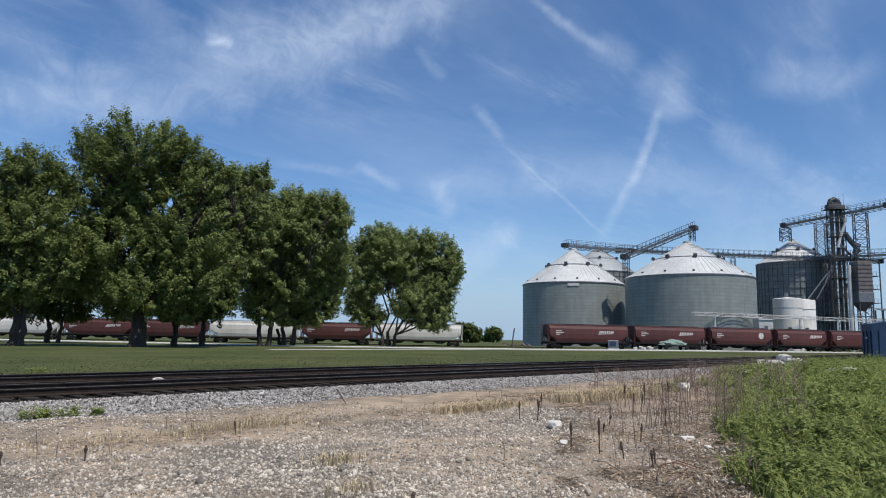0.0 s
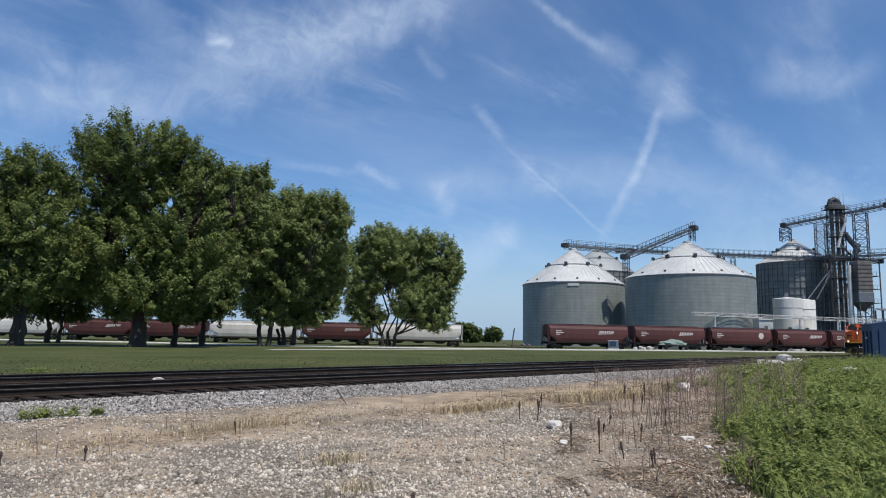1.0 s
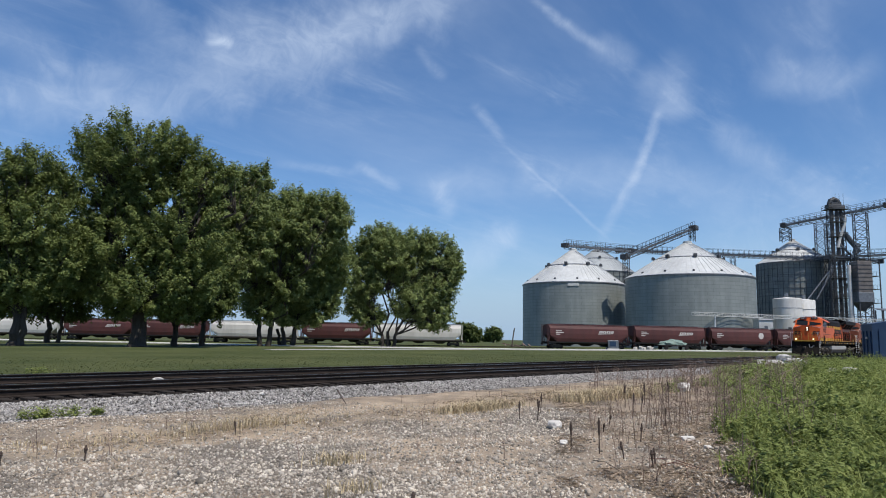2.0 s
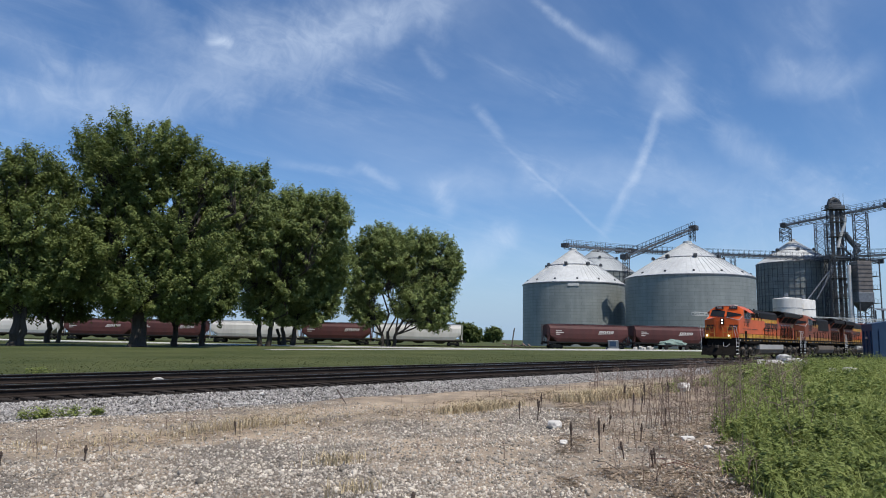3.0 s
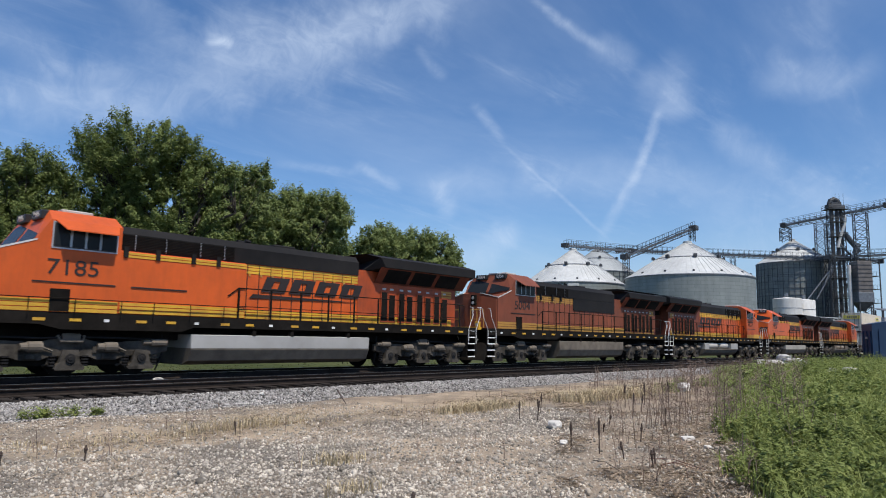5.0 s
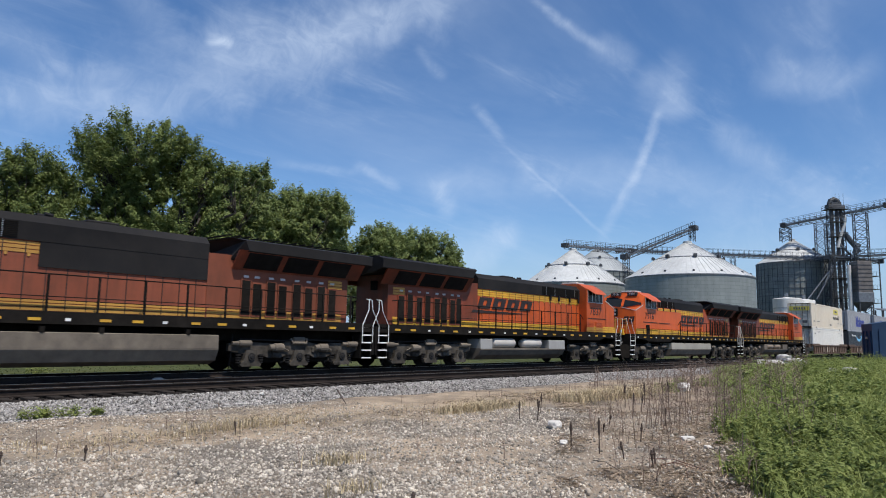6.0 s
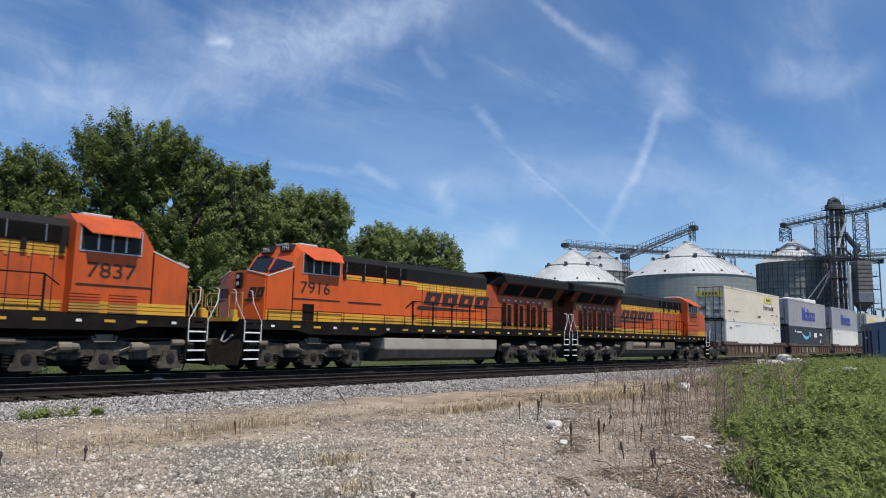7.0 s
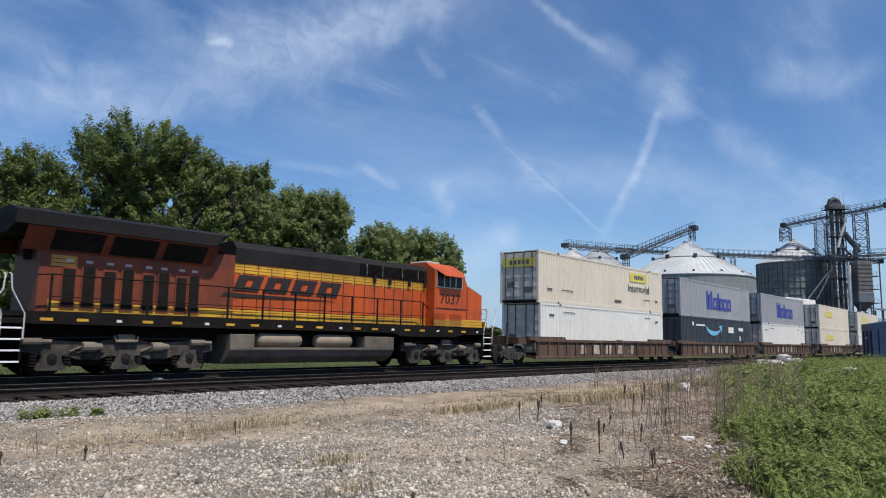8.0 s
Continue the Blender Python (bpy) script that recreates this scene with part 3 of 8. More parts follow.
def truss_bars(bm, p, q, w, h, n, t=0.12, rail=0.0):
    """A box truss from p to q (its middle line at the foot), with a handrail above if asked."""
    p, q = Vector(p), Vector(q)
    d = q - p
    s = Vector((-d.y, d.x, 0)).normalized() * (w / 2)
    u = Vector((0, 0, h))
    for k in (-1, 1):
        beam(bm, p + s * k, q + s * k, t)
        beam(bm, p + s * k + u, q + s * k + u, t)
        if rail:
            beam(bm, p + s * k + u * (1 + rail / h), q + s * k + u * (1 + rail / h), t * 0.6)
    for i in range(n + 1):
        e = p + d * (i / n)
        beam(bm, e - s, e + s, t * 0.7)
        beam(bm, e - s + u, e + s + u, t * 0.7)
        for k in (-1, 1):
            beam(bm, e + s * k, e + s * k + u * (1 + (rail / h if rail else 0)), t * 0.8)
            if i < n:
                f = p + d * ((i + 1) / n)
                if i % 2:
                    beam(bm, e + s * k, f + s * k + u, t * 0.7)
                else:
                    beam(bm, e + s * k + u, f + s * k, t * 0.7)


def conveyor(p, q, w, h, n, label, trough=0.55, rail=1.0, colour=None):
    root = thing("conveyor", label, "conveyor", Matrix.Translation(p))
    p, q = Vector(p), Vector(q)
    bm = bmesh.new()
    truss_bars(bm, (0, 0, 0), q - p, w, h, n, t=0.10, rail=rail)
    part("truss", bm, colour or M_DARK, root)
    bm = bmesh.new()
    beam(bm, Vector((0, 0, h * 0.55)), q - p + Vector((0, 0, h * 0.55)), w * 0.5, trough)
    part("trough", bm, M_GALV, root, "long enclosed grain trough")
    for e in (Vector((0, 0, h * 0.6)), q - p + Vector((0, 0, h * 0.6))):
        bm = bmesh.new()
        box(bm, e.x - w * 0.4, e.x + w * 0.4, e.y - w * 0.4, e.y + w * 0.4, e.z - 0.6, e.z + 0.6, 0.08)
        part("end_box", bm, M_DARK, root)
    return root


def support_tower(p, z0, z1, w, n, label, taper=1.0):
    root = thing("support_tower", label, "lattice tower", Matrix.Translation((p.x, p.y, z0)))
    bm = bmesh.new()
    H = z1 - z0

    def corner(i, z):
        k = w / 2 * (1 + (taper - 1) * (1 - z / H))
        return Vector(((-k, k, k, -k)[i], (-k, -k, k, k)[i], z))
    for i in range(4):
        bm = bmesh.new()
        beam(bm, corner(i, 0), corner(i, H), 0.09 * w ** 0.7)
        part("post", bm, M_DARK, root)
    bm = bmesh.new()
    for j in range(n):
        za, zb = H * j / n, H * (j + 1) / n
        for i in range(4):
            k = (i + 1) % 4
            beam(bm, corner(i, zb), corner(k, zb), 0.06 * w ** 0.7)
            beam(bm, corner(i, za), corner(k, zb), 0.045 * w ** 0.7)
            beam(bm, corner(k, za), corner(i, zb), 0.045 * w ** 0.7)
    part("bracing", bm, M_DARK, root)
    return root


conveyor(site(35.5, 199.5, 27.8), site(56.0, 203, 26.9), 2.3, 1.5, 14, "level truss conveyor over a bin roof")
conveyor(site(46.0, 174, 21.6), site(63.0, 172, 29.0), 2.2, 1.5, 16, "rising truss conveyor to a bin peak")
conveyor(site(52.5, 206, 27.8), site(121.0, 190, 23.9), 1.8, 1.1, 50, "long level conveyor gallery between the bins")
conveyor(site(101.0, 203, 35.4), site(121.0, 186, 38.6), 2.0, 1.6, 18, "overhead conveyor rising to the elevator head")
conveyor(site(106.5, 190, 24.3), site(135.0, 186, 26.0), 2.4, 1.6, 16, "lower conveyor gallery leaving the elevator")
support_tower(site(55.4, 208), -0.4, 27.4, 1.5, 20, "slender lattice tower under a conveyor")
support_tower(site(62.6, 172.2), 26.4, 29.2, 1.2, 2, "short stand on a bin peak under the conveyor")
support_tower(site(101.5, 203), 31.5, 35.4, 2.6, 3, "lattice stand on a bin roof under the conveyor")
support_tower(site(108.6, 197), -0.4, 36.0, 2.6, 18, "lattice tower beside the elevator legs")
support_tower(site(114.2, 187), -0.4, 37.4, 3.2, 16, "square lattice tower carrying the overhead conveyor")
support_tower(site(83.5, 198), -0.4, 25.6, 1.2, 5, "lattice stand under the conveyor gallery")
support_tower(site(122.6, 185), -0.4, 25.5, 1.6, 14, "slender lattice tower at the gallery's end")


def elevator_leg():
    root = thing("bucket_elevator", "tall dark bucket elevator legs with head platform and pale spouts", "grain elevator", Matrix.Translation(site(109.2, 190, -0.4)))
    R, F = SITE_R, SITE_F

    def at(a, b, z):
        v = R * a + F * b
        return Vector((v.x, v.y, z))
    for k, da in enumerate((-1.15, 0.35, 1.6)):
        bm = bmesh.new()
        tube(bm, [at(da, 0, 0), at(da, 0, 41 - k * 0.5)], 0.50 if k < 2 else 0.32, 10)
        part("leg", bm, M_DARK, root)
    bm = bmesh.new()
    tube(bm, [at(-1.5, 0, 40.6), at(-1.15, 0, 41.7), at(-0.3, 0, 42.1), at(0.6, 0, 41.7), at(1.0, 0, 40.6)], 0.75, 10)
    for a0, a1, z0, z1 in ((-1.5, 1.2, 39.4, 41.2), (-2.3, -1.4, 39.6, 40.6), (1.1, 2.2, 39.4, 40.3)):
        for k in (-1, 1):
            beam(bm, at(a0, 0.55 * k, (z0 + z1) / 2), at(a1, 0.55 * k, (z0 + z1) / 2), 1.0, z1 - z0)
    part("head", bm, M_DARK, root, "rounded head housing")
    for z, w in ((39.2, 2.9), (35.6, 2.2), (31.5, 2.4), (25.5, 2.6), (20.0, 2.8), (14.5, 3.0), (9.0, 3.2)):
        bm = bmesh.new()
        beam(bm, at(-w, 0, z), at(w, 0, z), w * 1.2, 0.14)
        deck = part("platform", bm, M_DARK, root)
        bm = bmesh.new()
        loop = [(-w, -0.6 * w), (w, -0.6 * w), (w, 0.6 * w), (-w, 0.6 * w)]
        for h in (0.55, 1.1):
            tube(bm, [at(a, b, z + h) for a, b in loop + loop[:1]], 0.045, 5)
        for a, b in loop:
            beam(bm, at(a, b, z), at(a, b, z + 1.1), 0.08)
        part("platform_railing", bm, M_DARK, deck)
    for pts, r, m in (([at(2.0, -0.8, 37.5), at(1.9, -0.9, 35.0), at(0.2, -0.9, 30.5), at(-0.3, -0.9, 28.5)], 0.40, M_CREAM),
                      ([at(0.0, -0.9, 29.6), at(2.5, -0.9, 27.0), at(5.0, -0.9, 25.2)], 0.30, M_GALV),
                      ([at(1.8, -0.5, 32.5), at(4.8, -0.5, 28.8), at(5.6, -0.5, 27.2)], 0.75, M_GALV),
                      ([at(5.6, -0.5, 29.6), at(4.4, -0.5, 27.0)], 0.7, M_GALV),
                      ([at(-1.0, -0.9, 24.0), at(-7.0, -1.0, 14.0)], 0.22, M_GALV),
                      ([at(-2.5, -0.9, 22.5), at(-11.0, -1.0, 12.0)], 0.22, M_GALV),
                      ([at(-0.6, -0.9, 26.0), at(-4.6, -1.2, 18.5)], 0.18, M_GALV),
                      ([at(4.6, -1.0, 23.0), at(1.5, -1.0, 18.0), at(0.5, -1, 15)], 0.30, M_DARK)):
        bm = bmesh.new()
        tube(bm, pts, r, 8)
        part("spout", bm, m, root, "sloping grain spout")
    bm = bmesh.new()
    ladder(bm, at(-2.2, -0.6, 0), 0, 39, R)
    part("ladder", bm, M_DARK, root)
    # lattice shaft round the legs, to the head
    bm = bmesh.new()
    corners = [(-1.9, -1.1), (1.9, -1.1), (1.9, 1.1), (-1.9, 1.1)]
    for a, b in corners:
        beam(bm, at(a, b, 0), at(a, b, 39.4), 0.2)
    for j in range(18):
        z0, z1 = 2.18 * j, 2.18 * (j + 1)
        for k in range(4):
            (a, b), (c, e) = corners[k], corners[(k + 1) % 4]
            beam(bm, at(a, b, z1), at(c, e, z1), 0.11)
            beam(bm, at(a, b, z0), at(c, e, z1), 0.08)
            beam(bm, at(c, e, z0), at(a, b, z1), 0.08)
    part("shaft", bm, M_DARK, root)
    # bracing frame round the lower legs
    bm = bmesh.new()
    for a in (-3.2, -1.9, 2.6):
        for b in (-1.6, 1.6):
            beam(bm, at(a, b, 0), at(a, b, 25.5), 0.22)
    for j in range(10):
        z = 2.5 * (j + 1)
        for b in (-1.6, 1.6):
            beam(bm, at(-3.2, b, z), at(2.6, b, z), 0.14)
            beam(bm, at(-3.2, b, z - 2.5), at(-1.9, b, z), 0.10)
            beam(bm, at(-1.9, b, z - 2.5), at(2.6, b, z), 0.10)
            beam(bm, at(2.6, b, z - 2.5), at(-1.9, b, z), 0.10)
    part("bracing", bm, M_DARK, root)
    bm = bmesh.new()
    for e in (-0.5, 0.6, 1.7):
        beam(bm, at(e, -1.2, 40.3), at(e, -1.2, 43.5), 0.06)
    part("mast", bm, M_DARK, root)


elevator_leg()


def loadout():
    """The loading platform over the siding, on posts, with a sloping canopy."""
    root = thing("loading_platform", "dark steel loading platform with canopy over the siding", "loading platform", Matrix.Translation(site(113, 172, -0.4)) @ Matrix.Rotation(-_y, 4, "Z"))
    bm = bmesh.new()
    box(bm, -8, 8, -1.6, 1.6, 6.9, 7.2)
    part("deck", bm, M_DARK, root)
    bm = bmesh.new()
    for y in (-1.55, 1.55):
        for k in range(11):
            beam(bm, (-8 + 1.6 * k, y, 7.2), (-8 + 1.6 * k, y, 8.3), 0.07)
        for z in (7.75, 8.3):
            beam(bm, (-8, y, z), (8, y, z), 0.07)
    part("railing", bm, M_GALV, root)
    bm = bmesh.new()
    prism(bm, [(-1.9, 10.3), (1.9, 10.9), (1.9, 11.05), (-1.9, 10.45)], -5, 6, "x")
    part("canopy", bm, M_GALV, root)
    for x in (-7.6, -4.6, 0.0, 5.6):
        for y in (-1.5, 1.5):
            bm = bmesh.new()
            beam(bm, (x, y, 0), (x, y, 10.5 if x > -6 else 7.0), 0.25)
            part("post", bm, M_DARK, root)
    bm = bmesh.new()
    for x0, x1 in ((-7.6, -4.6), (-4.6, 0.0), (0.0, 5.6)):
        for y in (-1.5, 1.5):
            beam(bm, (x0, y, 1.0), (x1, y, 6.9), 0.12)
            beam(bm, (x1, y, 1.0), (x0, y, 6.9), 0.12)
    part("bracing", bm, M_DARK, root)


loadout()


def dryer():
    root = thing("grain_dryer", "upright brown grain dryer with platforms and a hopper foot", "grain dryer", Matrix.Translation(site(109.2, 180, -0.4)) @ Matrix.Rotation(-_y, 4, "Z"))
    bm = bmesh.new()
    box(bm, -1.9, 1.9, -1.9, 1.9, 15.4, 23.5, 0.1)
    part("body", bm, M_BROWN, root)
    for k in range(7):
        bm = bmesh.new()
        box(bm, -1.98, 1.98, -1.98, 1.98, 16.1 + k * 1.05, 16.22 + k * 1.05)
        part("louvre_band", bm, M_DARK, root)
    bm = bmesh.new()
    box(bm, -2.0, 2.0, -2.0, 2.0, 12.8, 15.4, 0.08)
    part("plenum", bm, M_GALV, root, "grey lower housing")
    bm = bmesh.new()
    v0 = [bm.verts.new((x, y, 12.8)) for x, y in ((-1.8, -1.8), (1.8, -1.8), (1.8, 1.8), (-1.8, 1.8))]
    v1 = [bm.verts.new((x, y, 10.6)) for x, y in ((-0.5, -0.5), (0.5, -0.5), (0.5, 0.5), (-0.5, 0.5))]
    for i in range(4):
        bm.faces.new((v0[i], v0[(i + 1) % 4], v1[(i + 1) % 4], v1[i]))
    bm.faces.new(v1)
    bm.faces.new(v0)
    part("hopper", bm, M_BROWN, root)
    for z in (12.6, 16.2, 19.6):
        bm = bmesh.new()
        box(bm, 1.9, 4.2, -1.6, 1.6, z, z + 0.12)
        for x in (2.0, 3.1, 4.15):
            for y in (-1.55, 1.55):
                beam(bm, (x, y, z), (x, y, z + 1.1), 0.07)
        for y in (-1.55, 1.55):
            beam(bm, (1.9, y, z + 1.1), (4.2, y, z + 1.1), 0.07)
        part("platform", bm, M_DARK, root)
    for x in (-1.7, 1.7, 3.9):
        for y in (-1.7, 1.7):
            bm = bmesh.new()
            beam(bm, (x, y, 0), (x, y, 23.5 if x > 3 else 12.8), 0.22)
            part("leg", bm, M_DARK, root)
    bm = bmesh.new()
    tube(bm, [(-3.0, 0, 0), (-3.0, 0, 22.5)], 0.5, 10)
    part("stack", bm, M_CREAM, root, "pale upright pipe")


dryer()


def tank(a, b, r, z1, label, extra=False):
    p = site(a, b)
    g = ground_z(p.x, p.y)
    root = thing("storage_tank", label, "tank", Matrix.Translation((p.x, p.y, g - 0.05)), group="white tanks")
    bm = bmesh.new()
    lathe(bm, [(0, 0), (r, 0), (r, z1 - g), (r * 0.96, z1 - g + 0.12), (0, z1 - g + 0.5)], 40)
    part("shell", bm, M_WHITE_TANK, root, smooth=True)
    for f in (0.33, 0.62, 0.82):
        bm = bmesh.new()
        z = (z1 - g) * f
        lathe(bm, [(r, z - 0.05), (r + 0.04, z - 0.05), (r + 0.04, z + 0.05), (r, z + 0.05)], 40)
        part("hoop", bm, M_GALV, root)
    d = site(0, 0) - p
    t = math.atan2(d.y, d.x)
    bm = bmesh.new()
    box(bm, r - 0.02, r + 0.06, -0.35, 0.35, 5.0, 5.6, 0.02)
    o = part("hatch", bm, M_DARK, root)
    o.rotation_euler = (0, 0, t + 0.1)
    bm = bmesh.new()
    tube(bm, [(0.6, 0.4, z1 - g + 0.2), (0.6, 0.4, z1 - g + 1.4)], 0.45, 10)
    part("manhole", bm, M_GALV, root)


tank(83.7, 168, 3.25, 12.2, "round white storage tank with steel hoops", True)
tank(89.0, 170, 2.3, 12.0, "round white storage tank standing beside another")


def yard_rack():
    """A pipe rack and gantry in front of the bins."""
    root = thing("pipe_rack", "long pale pipe rack on posts in front of the bins", "pipe rack")
    bm = bmesh.new()
    y0, y1 = site(55.5, 153.5, 7.3), site(122, 176, 7.0)
    truss_bars(bm, y0, y1, 0.8, 0.7, 34, t=0.09)
    part("rack", bm, M_CREAM, root)
    for a in (61, 73, 84, 95, 108):
        bm = bmesh.new()
        b = 153.5 + (a - 55.5) * 22.5 / 66.5
        beam(bm, site(a, b, -0.5), site(a, b, 7.2), 0.3)
        part("post", bm, M_CREAM, root)


yard_rack()


def control_shed():
    root = thing("control_shed", "small white steel shed against a grain bin", "shed", Matrix.Translation(site(72.5, 157, -0.4)) @ Matrix.Rotation(-_y, 4, "Z"))
    bm = bmesh.new()
    box(bm, -1.6, 1.6, -1.5, 1.5, 3.5, 7.0, 0.04)
    part("body", bm, M_CREAM, root)
    bm = bmesh.new()
    prism(bm, [(-1.75, 7.0), (1.75, 7.0), (1.75, 7.15), (-1.75, 7.35)], -1.7, 1.7, "y")
    part("roof", bm, M_WHITE_TANK, root)
    bm = bmesh.new()
    box(bm, -0.4, 0.4, -1.53, -1.48, 3.6, 5.7)
    part("door", bm, M_GALV, root)
    for x in (-1.4, 1.4):
        for y in (-1.3, 1.3):
            bm = bmesh.new()
            beam(bm, (x, y, 0), (x, y, 3.5), 0.2)
            part("leg", bm, M_GALV, root)


control_shed()
# ---------------------------------------------------------------- hopper wagons on the siding
M_HOP_RED = mat("faded_brown_red_paint", (0.088, 0.024, 0.021), (0.060, 0.019, 0.017), scale=1.2, rough=0.65, stain=0.2, stretch=(1, 1, 0.4))
M_HOP_GREY = mat("weathered_pale_grey_paint", (0.64, 0.62, 0.57), (0.50, 0.48, 0.44), scale=1.0, rough=0.65, stain=0.15, stretch=(1, 1, 0.3))
M_BLACK = mat("black_grimy_steel", (0.028, 0.027, 0.027), (0.018, 0.017, 0.017), scale=4, rough=0.85, spec=0.08)
M_GRIME = mat("grey_brown_running_gear", (0.085, 0.077, 0.068), (0.04, 0.036, 0.032), scale=5, rough=0.9, bump=0.2, spec=0.1)
M_PALE_LETTER = mat("pale_lettering", (0.6, 0.58, 0.55), (0.5, 0.47, 0.44), scale=2, rough=0.6)


def emblem_bars(bm, x0, x1, z0, z1, y, n=4, slant=0.25, underline=True):
    """Slanted blocks with a bar below, standing in for a company mark."""
    w = (x1 - x0) / n
    h = z1 - z0
    zb = z0 + (h * 0.3 if underline else 0)
    for i in range(n):
        a, b = x0 + i * w + w * 0.06, x0 + (i + 1) * w - w * 0.10
        for f0, f1, c0, c1 in ((0.0, 0.26, 0.0, 1.0), (0.26, 0.74, 0.0, 0.38), (0.26, 0.74, 0.64, 1.0), (0.74, 1.0, 0.0, 1.0)):
            za, zc = zb + (z1 - zb) * f0, zb + (z1 - zb) * f1
            sa, sc = (za - z0) * slant, (zc - z0) * slant
            xa, xc = a + (b - a) * c0, a + (b - a) * c1
            prism(bm, [(xa + sa, za), (xc + sa, za), (xc + sc, zc), (xa + sc, zc)], y - 0.006, y + 0.006, "y")
    if underline:
        prism(bm, [(x0 - w * 0.25, z0), (x1 * 0.6 + x0 * 0.4, z0 + h * 0.06), (x1, z0 + h * 0.12), (x0 - w * 0.12, z0 + h * 0.19)], y - 0.006, y + 0.006, "y")


def truck(parent, x, wheel_r=0.42, gap=0.89, material=None, drop=0.0):
    """A two-axle bogie with side frames; wheels are parts of their own."""
    material = material or M_GRIME
    tr = part("truck", _bogie_mesh(gap, wheel_r), material, parent)
    tr.location = (x, 0, drop)
    for dx in (-gap, gap):
        ax = part("wheelset", _wheel_mesh(wheel_r), M_BLACK, tr)
        ax.location = (dx, 0, wheel_r)
    return tr


CACHE = {}


def _bogie_mesh(gap, wr):
    key = ("bogie", gap, wr)
    if key not in CACHE:
        bm = bmesh.new()
        for s in (-1, 1):
            y0, y1 = s * 0.93, s * 1.09
            prism(bm, [(-gap - 0.25, wr + 0.12), (-gap - 0.25, wr - 0.12), (-gap + 0.15, wr - 0.10), (-0.45, 0.22), (0.45, 0.22), (gap - 0.15, wr - 0.10), (gap + 0.25, wr - 0.12), (gap + 0.25, wr + 0.12), (gap * 0.4, wr + 0.38), (-gap * 0.4, wr + 0.38)], min(y0, y1), max(y0, y1), "y")
            for dx in (-gap, gap):
                tube(bm, [(dx, s * 1.05, wr), (dx, s * 1.17, wr)], 0.12, 10)
            for dx in (-0.22, 0.0, 0.22):
                tube(bm, [(dx, s * 1.13, 0.28), (dx, s * 1.13, wr + 0.1)], 0.08, 8)
        box(bm, -0.2, 0.2, -1.0, 1.0, wr - 0.05, wr + 0.3)
        me = bpy.data.meshes.new("truck")
        bmesh.ops.recalc_face_normals(bm, faces=bm.faces)
        bm.to_mesh(me)
        bm.free()
        CACHE[key] = me
    return CACHE[key]


def _wheel_mesh(r):
    key = ("wheel", r)
    if key not in CACHE:
        bm = bmesh.new()
        tube(bm, [(0, -1.0, 0), (0, 1.0, 0)], 0.08, 8)
        for s in (-1, 1):
            tube(bm, [(0, s * 0.68, 0), (0, s * 0.71, 0), (0, s * 0.715, 0), (0, s * 0.80, 0)], [r + 0.025, r + 0.025, r, r - 0.003], 24)
            tube(bm, [(0, s * 0.80, 0), (0, s * 0.84, 0)], [0.16, 0.12], 12)
            for k in range(4):
                t = math.pi / 2 * k
                beam(bm, (math.cos(t) * 0.14, s * 0.805, math.sin(t) * 0.14), (math.cos(t) * r * 0.78, s * 0.805, math.sin(t) * r * 0.78), 0.05, 0.03)
        me = bpy.data.meshes.new("wheelset")
        bmesh.ops.recalc_face_normals(bm, faces=bm.faces)
        bm.to_mesh(me)
        bm.free()
        CACHE[key] = me
    return CACHE[key]


